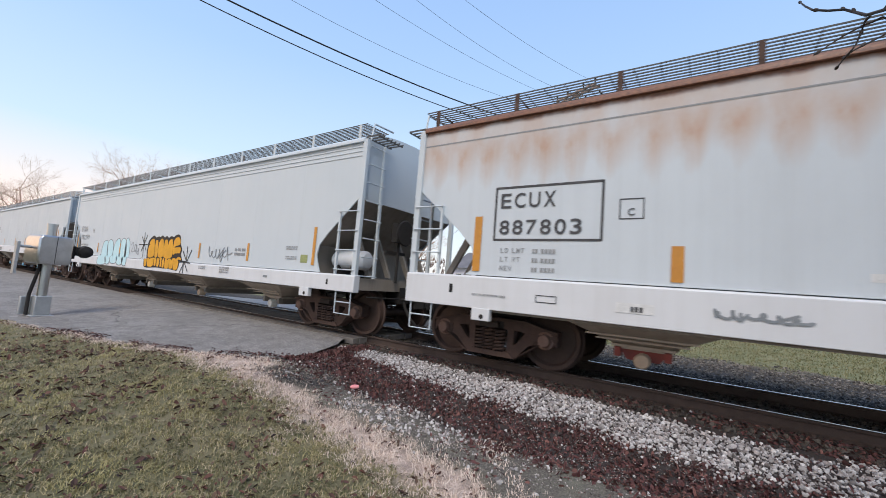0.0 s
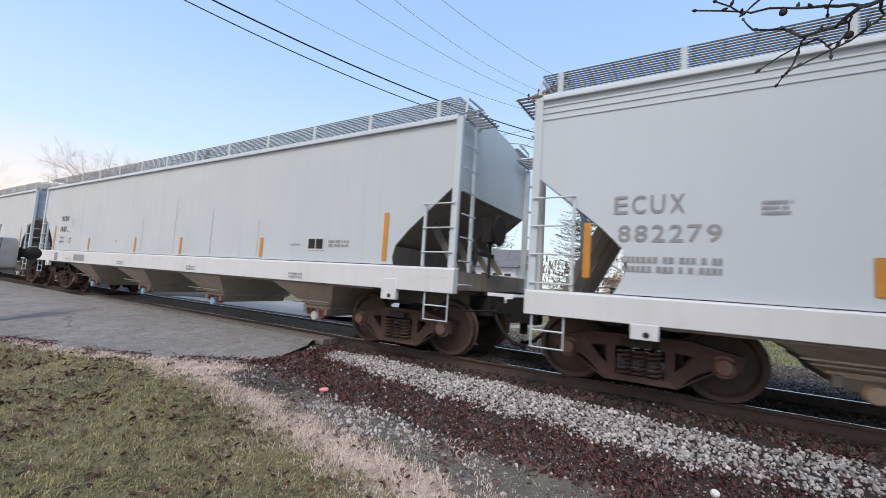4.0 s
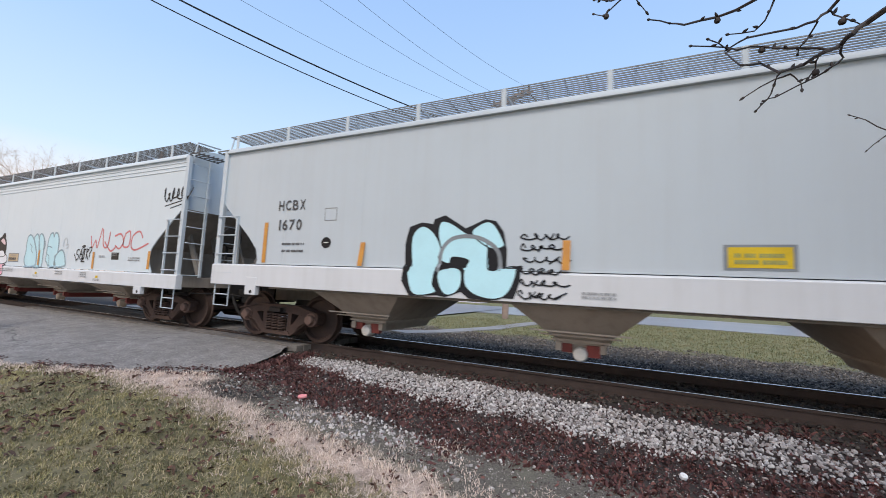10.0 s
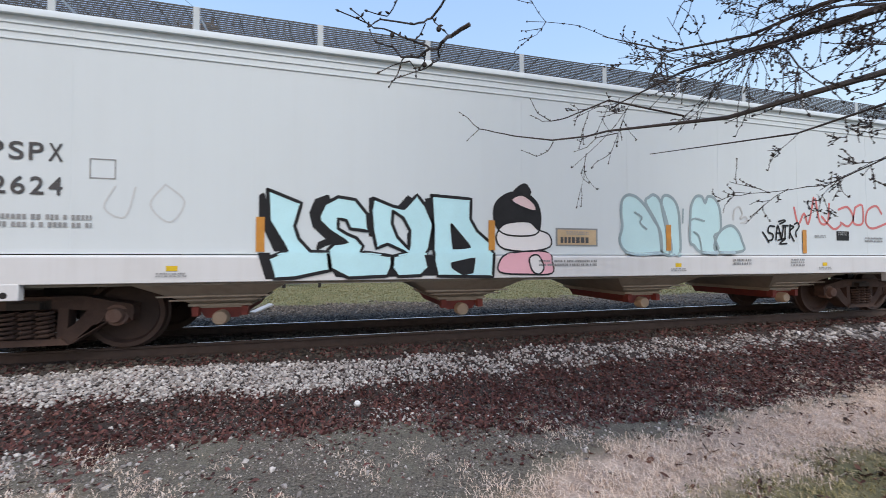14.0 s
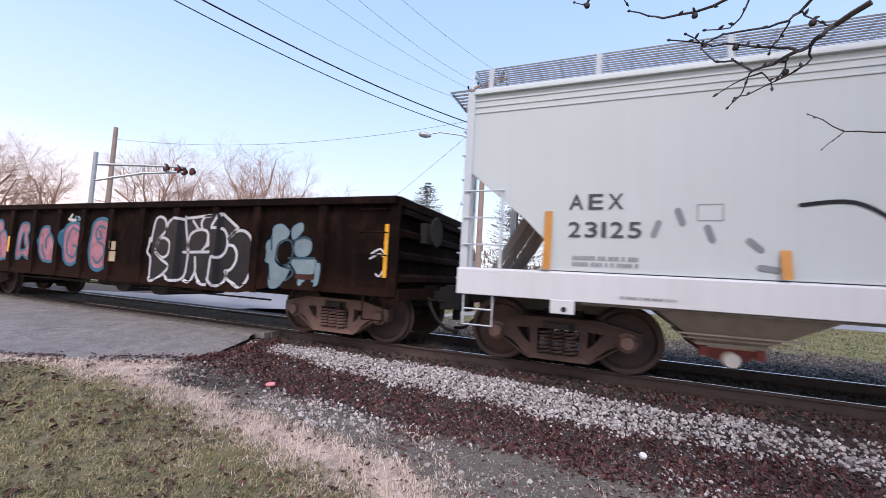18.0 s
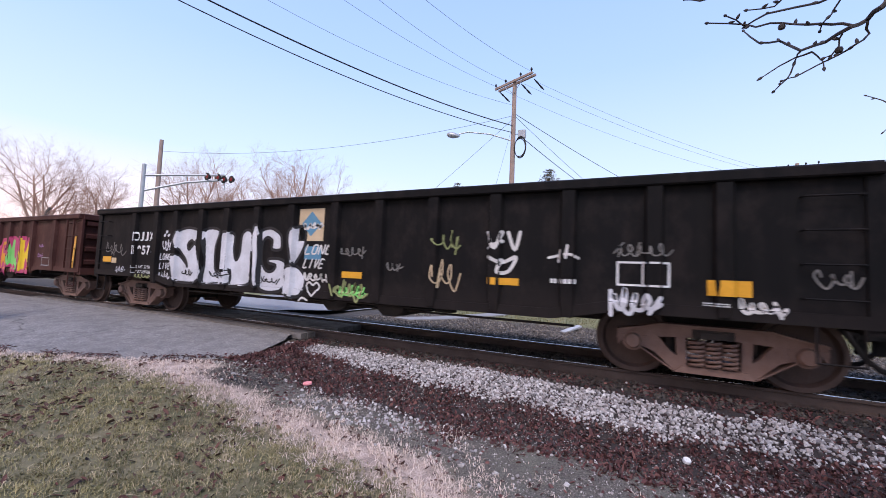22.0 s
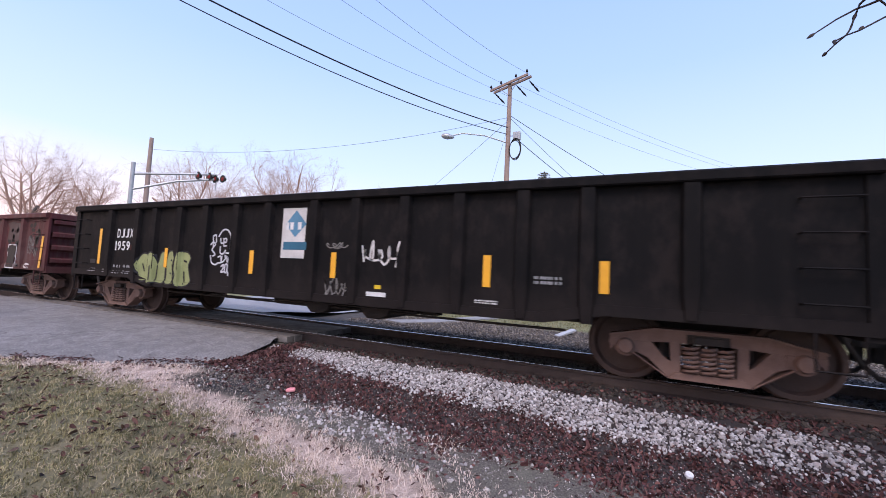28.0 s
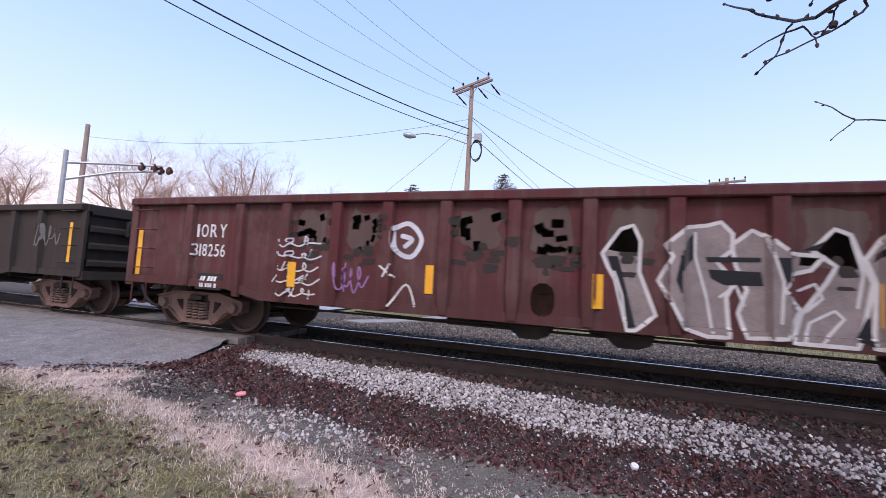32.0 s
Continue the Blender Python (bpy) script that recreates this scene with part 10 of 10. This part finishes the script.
for (a, b, sd) in ((-172.9, -172.2, 1), (-171.9, -171.3, 2), (-170.2, -169.4, 3), (-164.3, -163.5, 5), (-163.0, -162.3, 6), (-169.1, -168.6, 7)):
    rnd = random.Random(sd)
    for k in range(16):
        u, z = rnd.uniform(a, b), rnd.uniform(1.45, 2.1)
        G10.paint("bare_patch", [[(u, z), (u + rnd.uniform(0.03, 0.16), z + rnd.uniform(-0.05, 0.05))]], rnd.uniform(0.05, 0.14), "gondola_grey", 0)
G10.shape([[(-168.26, 1.63), (-168.06, 1.93), (-167.92, 1.98), (-167.84, 1.79), (-167.85, 1.42), (-167.67, 0.92), (-167.88, 0.73), (-167.97, 0.72), (-168.11, 1.32), (-168.19, 1.46)]], "putty", "white", 0.022, 0.0)
G10.shape([[(-167.58, 1.75), (-167.35, 1.96), (-167.16, 1.98), (-167.03, 2.02), (-166.92, 1.89), (-166.92, 1.71), (-167.07, 1.57), (-166.90, 1.36), (-166.98, 1.18), (-166.95, 0.74), (-167.16, 0.73), (-167.38, 0.80), (-167.51, 1.07), (-167.65, 1.33), (-167.51, 1.61)]], "putty", "white", 0.022, 0.0)
G10.shape([[(-166.93, 1.76), (-166.74, 1.93), (-166.61, 1.85), (-166.41, 1.68), (-166.12, 1.66), (-166.23, 1.51), (-166.40, 1.46), (-166.48, 1.29), (-166.32, 1.08), (-166.45, 0.78), (-166.79, 0.75), (-166.87, 1.01), (-166.79, 1.27), (-166.89, 1.53)]], "putty", "white", 0.022, 0.0)
G10.shape([[(-166.22, 1.72), (-166.03, 1.95), (-165.90, 1.89), (-165.82, 1.64), (-165.73, 1.40), (-165.80, 0.99), (-165.87, 0.74), (-166.39, 0.74), (-166.32, 1.04), (-166.10, 1.39), (-166.02, 1.56)]], "putty", "white", 0.022, 0.0)
G10.shape([[(-165.79, 1.64), (-165.63, 1.90), (-165.54, 1.94), (-165.44, 1.73), (-165.42, 1.33), (-165.31, 1.01), (-165.15, 0.75), (-165.74, 0.75), (-165.72, 1.15), (-165.71, 1.40)]], "putty", "white", 0.022, 0.0)
G10.shape([[(-168.20, 1.60), (-168.08, 1.60), (-167.99, 1.23), (-167.88, 0.77), (-167.97, 0.75), (-168.08, 1.22)]], "black", "black", 0.0, 0.0, 2)
G10.shape([[(-167.36, 1.80), (-167.28, 1.91), (-167.28, 1.62), (-167.42, 1.43), (-167.41, 1.16), (-167.48, 1.34), (-167.43, 1.61)]], "black", "black", 0.0, 0.0, 2)
G10.shape([[(-167.18, 1.62), (-166.66, 1.63), (-166.66, 1.58), (-167.16, 1.56)]], "black", "black", 0.0, 0.0, 2)
G10.shape([[(-167.15, 1.48), (-166.65, 1.47), (-166.64, 1.32), (-167.00, 1.31), (-167.14, 1.39)]], "black", "black", 0.0, 0.0, 2)
G10.shape([[(-166.54, 1.63), (-166.41, 1.63), (-166.40, 1.46), (-166.48, 1.29)]], "black", "black", 0.0, 0.0, 2)
G10.shape([[(-166.30, 1.72), (-166.11, 1.82), (-166.04, 1.91), (-166.17, 1.72)]], "black", "black", 0.0, 0.0, 2)
G10.shape([[(-165.88, 0.82), (-165.78, 1.07), (-165.73, 0.76)]], "black", "black", 0.0, 0.0, 2)
G10.shape([[(-165.71, 1.69), (-165.60, 1.81), (-165.62, 1.71), (-165.73, 1.60)]], "black", "black", 0.0, 0.0, 2)
G10.paint("letter_light", [[(-168.12, 1.41), (-168.03, 1.13), (-167.98, 0.72)]], 0.03, "white", 5, None, False)
G10.paint("letter_light", [[(-167.28, 1.89), (-167.28, 1.62), (-167.17, 1.17), (-167.11, 0.78)]], 0.03, "white", 5, None, False)
G10.paint("letter_light", [[(-167.04, 1.18), (-166.89, 1.31), (-166.82, 1.10)]], 0.03, "white", 5, None, False)
G10.paint("letter_light", [[(-166.30, 0.75), (-166.25, 0.96), (-166.04, 1.10), (-165.97, 1.02), (-166.15, 0.76)]], 0.03, "white", 5, None, False)
G10.paint("letter_light", [[(-166.34, 1.29), (-166.20, 1.37), (-166.14, 1.22), (-166.27, 1.08)]], 0.03, "white", 5, None, False)
G10.paint("letter_light", [[(-165.42, 1.33), (-165.31, 1.01), (-165.15, 0.75)]], 0.03, "white", 5, None, False)
G10.paint("letter_light", [[(-166.63, 1.89), (-166.49, 1.37), (-166.51, 0.94)]], 0.03, "white", 5, None, False)
G10.paint("letter_light", [[(-165.89, 1.81), (-165.81, 1.48), (-165.86, 1.15)]], 0.03, "white", 5, None, False)
G10.tag(-165.1, -164.65, 1.5, 1.82, "white", 0.035, 35, 6)
G10.word("2005", -165.15, -164.65, 1.18, 1.36, "white", 0.035, "white", 0, 0.05, seed=6)
G10.word("#100", -165.15, -164.65, 0.92, 1.1, "white", 0.035, "white", 0, 0.03, seed=7)
G10.paint("sprayed_tag", [[(-165.1, 0.86), (-164.65, 0.84)]], 0.025, "white")
G10.box_line("mark_frame", -164.22, -163.68, 0.85, 1.53, 0.03, "white_mark")
G10.paint("mark_line", [[(-164.2, 1.2), (-163.7, 1.2)]], 0.03, "white_mark", 1)
G10.rect("stencil_panel", -164.18, -163.72, 0.88, 1.5, "gondola_grey", 0)
for k in range(4):
    G10.tag(-163.6, -163.35, 0.9 + 0.16 * k, 1.0 + 0.16 * k, "chalk", 0.016, 120 + k, 6)
G10.paint("white_splash", [[(-162.98, 0.95), (-162.8, 0.93)]], 0.14, "white", 1)
G10.rect("sill_hole", -162.85, -162.72, 0.86, 0.98, "black", 3)
G10.tag(-163.0, -162.4, 1.2, 1.75, "chalk", 0.02, 36, 12)

wear = random.Random(77)


def ragged(u0, u1, z0, z1, n=18):
    """An uneven blotch that fills most of a rectangle."""
    pts = []
    for k in range(n):
        a = 2 * math.pi * k / n
        c, s = math.cos(a), math.sin(a)
        r = wear.uniform(0.72, 1.0) / max(abs(c), abs(s)) * 0.92
        pts.append(((u0 + u1) / 2 + (u1 - u0) / 2 * r * c, (z0 + z1) / 2 + (z1 - z0) / 2 * r * s))
    return pts


for a, b in zip((-173.0, -172.05, -170.27, -169.32, -168.4, -166.49, -164.57), (-172.07, -171.19, -169.34, -168.42, -167.48, -165.57, -163.27)):
    G10.shape([ragged(a + 0.13, b - 0.13, wear.uniform(1.45, 1.6), 2.27)], "worn_paint", "worn_paint", 0.0, 0.0, 0)
    for k in range(4):
        c, z = wear.uniform(a + 0.2, b - 0.35), wear.uniform(1.3, 1.62)
        G10.shape([ragged(c, c + wear.uniform(0.1, 0.3), z, z + wear.uniform(0.05, 0.16), 11)], "gondola_grey", "gondola_grey", 0.0, 0.0, 1)

# last gondola
for u, z0, z1 in ((-178.6, 1.13, 1.97), (-181.5, 1.1, 1.5), (-184.0, 1.1, 1.5)):
    G11.reflector(u, z0, z1, 0.1)
G11.tag(-179.8, -178.95, 1.45, 1.95, "chalk", 0.03, 37, 8)


# ---- the tree whose bare branches hang over the camera's right ----
def near_tree():
    rnd = random.Random(17)
    t = thing("overhanging_tree", "bare tree with dark budded twigs reaching over the lawn", "tree")
    part("trunk", Geo().tube([(6.6, 0.2, -0.7), (6.5, 0.25, 1.2), (6.3, 0.35, 2.6), (6.0, 0.5, 3.6)], [0.24, 0.2, 0.17, 0.14], 12), "bark", t)

    def grow(g, p, d, length, r, level):
        path, rad, n = [p], [r], 5
        for k in range(n):
            d = (d + Vector((rnd.gauss(0, 0.16), rnd.gauss(0, 0.16), rnd.gauss(0.0, 0.12)))).normalized()
            p = p + d * length / n
            path.append(p)
            rad.append(max(r * (1 - 0.65 * (k + 1) / n), 0.0024))
        g.tube(path, rad, 5 if r > 0.006 else 4, True)
        for q in path[1:]:
            if r < 0.012 and rnd.random() < 0.6:
                s = rnd.uniform(0.005, 0.009)
                g.tube([q, q + Vector((rnd.gauss(0, 1), rnd.gauss(0, 1), rnd.gauss(0.3, 1))).normalized() * s * 2.6], [s, s * 0.4], 5)
        if level == 0:
            return
        for k in range(rnd.choice((2, 3, 4))):
            i = rnd.randint(1, n - 1)
            side = d.orthogonal().normalized()
            side.rotate(Matrix.Rotation(rnd.uniform(0, 6.28), 3, d))
            grow(g, path[i], (d * 0.8 + side * rnd.uniform(0.5, 0.95)).normalized(), length * rnd.uniform(0.35, 0.6), max(rad[i] * 0.65, 0.003), level - 1)

    def limb(points, radii, twigs, reach, seed, level=2, sides=8):
        rnd.seed(seed)
        g = Geo()
        pts = [Vector(p) for p in points]
        g.tube(pts, radii, sides)
        for k in range(twigs):
            i = rnd.randint(0, len(pts) - 2)
            f = rnd.random()
            p = pts[i].lerp(pts[i + 1], f)
            d = (pts[i + 1] - pts[i]).normalized()
            side = Vector((rnd.gauss(0, 0.5), rnd.gauss(0, 0.5), rnd.gauss(-0.1, 0.45)))
            grow(g, p, (d + side).normalized(), reach * rnd.uniform(0.5, 1.1), max(0.4 * (radii[i] * (1 - f) + radii[i + 1] * f), 0.003), level)
        return part("limb", g, "twig_dark", t)

    def twig(points, thick, thin):
        """A slender budded twig that tapers to its tip."""
        rnd.seed(len(points) * 7 + int(abs(points[0][0]) * 100))
        g, path = Geo(), [Vector(p) for p in points]
        fine = [path[k].lerp(path[k + 1], f) + (Vector((rnd.gauss(0, 0.002), rnd.gauss(0, 0.002), rnd.gauss(0, 0.002))) if f else Vector()) for k in range(len(path) - 1) for f in (0.0, 0.5)] + [path[-1]]
        m = len(fine) - 1
        g.tube(fine, [thick + (thin - thick) * k / m for k in range(m + 1)], 6)
        for q in fine[m // 3:]:
            if rnd.random() < 0.55 or q == fine[-1]:
                way = (fine[-1] - fine[-2]).normalized() + Vector((rnd.gauss(0, 0.7), rnd.gauss(0, 0.7), rnd.gauss(0.3, 0.7)))
                way = way.normalized() if q != fine[-1] else (fine[-1] - fine[-2]).normalized()
                g.tube([q, q + way * 0.005, q + way * 0.011, q + way * 0.017], [0.0016, 0.004, 0.0035, 0.0008], 6)
        if rnd.random() < 0.2:
            c = fine[m // 2] + Vector((0, 0, -0.011))
            g.lathe([(0.001, -0.009), (0.007, -0.006), (0.009, 0.0), (0.007, 0.006), (0.001, 0.009)], c, "z", 9)
        return part("twig", g, "twig_dark", t)

    # unseen crown above and behind the lawn, added to shade the right side
    stem, shade_boughs = branch_mesh("shade_tree", 12, 8.5, 0.85, 5, MAT["twig_dark"], 4, 11, 0.64, 0.15, 0.0, 0.15)
    for name, me in (("stem", stem), ("crown", shade_boughs)):
        part(name, me, None, t).matrix_basis = pose(6.0, 0.5, 3.6, 14, 8, 0)

    # the spray seen through most of the clip, and the branch that bears it
    limb([(6.0, 0.5, 3.6), (4.2, 1.2, 4.0), (2.6, 1.4, 3.4), (1.5, 1.35, 2.6), (1.1, 1.15, 2.2)], [0.09, 0.045, 0.02, 0.011, 0.007], 0, 0.5, 5, 1, 7)
    twig([(0.63, 1.26, 1.94), (0.58, 1.31, 1.92), (0.55, 1.29, 1.89), (0.55, 1.36, 1.90), (0.50, 1.30, 1.86), (0.49, 1.42, 1.89), (0.41, 1.32, 1.83), (0.40, 1.45, 1.93), (0.32, 1.30, 1.86), (0.32, 1.47, 1.99)], 0.0072, 0.0018)
    twig([(0.52, 1.34, 1.88), (0.48, 1.35, 1.90), (0.43, 1.33, 1.90), (0.39, 1.39, 1.95), (0.32, 1.33, 1.92), (0.31, 1.42, 1.98), (0.25, 1.30, 1.95)], 0.0036, 0.0018)
    twig([(0.55, 1.25, 2.02), (0.51, 1.31, 1.97), (0.48, 1.29, 1.94), (0.46, 1.36, 1.97), (0.34, 1.31, 1.94), (0.32, 1.42, 1.98), (0.21, 1.30, 1.94)], 0.0042, 0.0018)
    twig([(0.49, 1.31, 1.95), (0.48, 1.34, 1.93), (0.46, 1.32, 1.90), (0.47, 1.39, 1.91)], 0.0024, 0.0015)
    twig([(0.43, 1.38, 1.86), (0.42, 1.40, 1.84), (0.40, 1.39, 1.79), (0.39, 1.46, 1.79)], 0.0027, 0.0015)
    twig([(0.45, 1.38, 1.85), (0.42, 1.40, 1.85), (0.35, 1.40, 1.81)], 0.0027, 0.0015)
    twig([(0.54, 1.33, 1.88), (0.55, 1.35, 1.86), (0.52, 1.33, 1.83), (0.51, 1.40, 1.84), (0.41, 1.36, 1.78), (0.41, 1.47, 1.82)], 0.003, 0.0015)
    twig([(0.45, 1.38, 1.85), (0.47, 1.39, 1.83), (0.47, 1.37, 1.80)], 0.0021, 0.0015)
    twig([(0.50, 1.35, 1.87), (0.50, 1.37, 1.85), (0.47, 1.36, 1.82)], 0.0024, 0.0015)
    twig([(0.51, 1.30, 1.97), (0.52, 1.31, 1.96), (0.54, 1.28, 1.92), (0.58, 1.33, 1.93)], 0.0024, 0.0015)
    twig([(0.50, 1.23, 2.07), (0.42, 1.29, 2.06), (0.36, 1.28, 2.03), (0.28, 1.36, 2.05), (0.19, 1.30, 2.01), (0.16, 1.39, 2.08), (0.10, 1.27, 2.03)], 0.0054, 0.0018)
    twig([(0.41, 1.27, 2.06), (0.40, 1.31, 2.03), (0.38, 1.31, 1.98), (0.37, 1.37, 1.99), (0.30, 1.31, 1.96)], 0.003, 0.0015)
    twig([(0.38, 1.22, 2.16), (0.18, 1.25, 2.19), (0.06, 1.25, 2.14), (0.02, 1.32, 2.16), (-0.02, 1.25, 2.11), (-0.06, 1.33, 2.18)], 0.0042, 0.0015)
    twig([(0.05, 1.28, 2.14), (-0.01, 1.31, 2.12), (-0.03, 1.29, 2.09), (-0.06, 1.33, 2.13)], 0.0024, 0.0015)
    twig([(0.05, 1.28, 2.14), (0.09, 1.33, 2.10)], 0.0024, 0.0015)
    twig([(0.06, 1.27, 2.16), (-0.07, 1.27, 2.18), (-0.09, 1.25, 2.15)], 0.0024, 0.0015)
    # the long low branch that forks at its tip
    limb([(6.0, 0.5, 3.4), (4.4, 1.6, 2.6), (3.0, 2.3, 2.2), (2.14, 2.53, 2.1), (1.99, 2.57, 2.06), (1.74, 2.63, 2.03), (1.47, 2.7, 2.06)], [0.06, 0.03, 0.016, 0.008, 0.007, 0.006, 0.0045], 0, 0.5, 9, 1, 7)
    twig([(1.47, 2.7, 2.06), (1.33, 2.74, 2.09), (1.22, 2.76, 2.11), (1.14, 2.78, 2.19), (1.09, 2.8, 2.23)], 0.0045, 0.0022)
    twig([(1.22, 2.76, 2.11), (1.18, 2.77, 2.07), (1.14, 2.78, 2.03)], 0.003, 0.002)
    twig([(1.75, 2.63, 2.02), (1.71, 2.64, 1.95), (1.63, 2.66, 1.91), (1.53, 2.68, 1.95)], 0.004, 0.002)
    twig([(2.7, 2.4, 2.22), (2.15, 2.53, 2.33), (1.99, 2.57, 2.26), (1.85, 2.61, 2.2), (1.73, 2.63, 2.17), (1.64, 2.66, 2.23), (1.59, 2.67, 2.33)], 0.007, 0.002)
    twig([(2.2, 2.5, 2.08), (2.06, 2.55, 2.05), (1.99, 2.57, 1.98), (1.91, 2.59, 1.95)], 0.004, 0.002)
    twig([(1.73, 2.63, 2.17), (1.67, 2.65, 2.17), (1.6, 2.67, 2.21)], 0.003, 0.002)
    # the heavy limbs that show when the view swings along the line
    limb([(6.0, 0.5, 3.4)] + [(3.57, 0.75, 2.63), (3.53, 0.95, 2.62), (3.42, 1.17, 2.62), (3.37, 1.44, 2.63), (3.21, 1.59, 2.60), (3.13, 1.93, 2.62), (2.66, 2.35, 2.53), (2.44, 2.82, 2.43)], [0.1, 0.045, 0.036, 0.031, 0.027, 0.023, 0.018, 0.010, 0.004], 16, 0.75, 21, 2, 7)
    limb([(6.0, 0.5, 3.4)] + [(3.42, 1.47, 2.65), (3.26, 1.69, 2.77), (3.15, 1.80, 2.76), (3.02, 2.14, 2.73), (2.63, 2.45, 2.72), (2.28, 2.76, 2.95)], [0.06, 0.02, 0.016, 0.013, 0.010, 0.007, 0.003], 10, 0.7, 26, 2, 7)
    limb([(6.0, 0.5, 3.4)] + [(3.58, 0.75, 2.34), (3.54, 0.91, 2.37), (3.44, 1.15, 2.31), (3.42, 1.36, 2.31), (3.10, 1.69, 2.45)], [0.06, 0.02, 0.015, 0.012, 0.008, 0.003], 9, 0.65, 31, 2, 7)
    limb([(6.0, 0.5, 3.4)] + [(3.96, 0.84, 2.04), (3.95, 1.02, 1.96), (3.81, 1.28, 2.01), (3.76, 1.63, 1.90), (3.50, 2.02, 1.66)], [0.06, 0.018, 0.013, 0.010, 0.007, 0.003], 9, 0.65, 35, 2, 7)
    limb([(6.0, 0.5, 3.4)] + [(4.01, 0.86, 2.24), (3.95, 1.17, 2.18), (3.73, 1.62, 2.20), (3.52, 2.19, 2.09), (2.82, 2.87, 2.06)], [0.06, 0.018, 0.013, 0.010, 0.007, 0.003], 10, 0.7, 41, 2, 7)
    limb([(6.0, 0.5, 3.4)] + [(3.72, 0.79, 2.53), (3.57, 1.05, 2.71), (3.33, 1.43, 2.81), (3.04, 1.86, 3.02), (2.60, 2.29, 2.99)], [0.06, 0.02, 0.014, 0.011, 0.008, 0.003], 9, 0.65, 44, 2, 7)
    limb([(6.1, 0.45, 3.3), (5.6, 1.6, 3.9), (5.2, 2.6, 4.1), (4.6, 3.3, 4.0)], [0.07, 0.04, 0.02, 0.008], 10, 0.9, 35, 2)


near_tree()



# ---- what moves: the wagons run along the track, the wheels roll ----
def motions():
    stops = [0.5 * k for k in range(int(TRAIN_END * 2) + 1)]
    for w, mid in wagons:
        walk(w, [(t, pose(mid + travelled(t), TRACK_Y, 0)) for t in stops])
    steps = [k / 10 for k in range(int(TRAIN_END * 10) + 1)]
    for ws, (x, y, z) in rolling:
        walk(ws, [(t, pose(x, y, z, 0, math.degrees(travelled(t) / WHEEL_R), 0)) for t in steps])


motions()
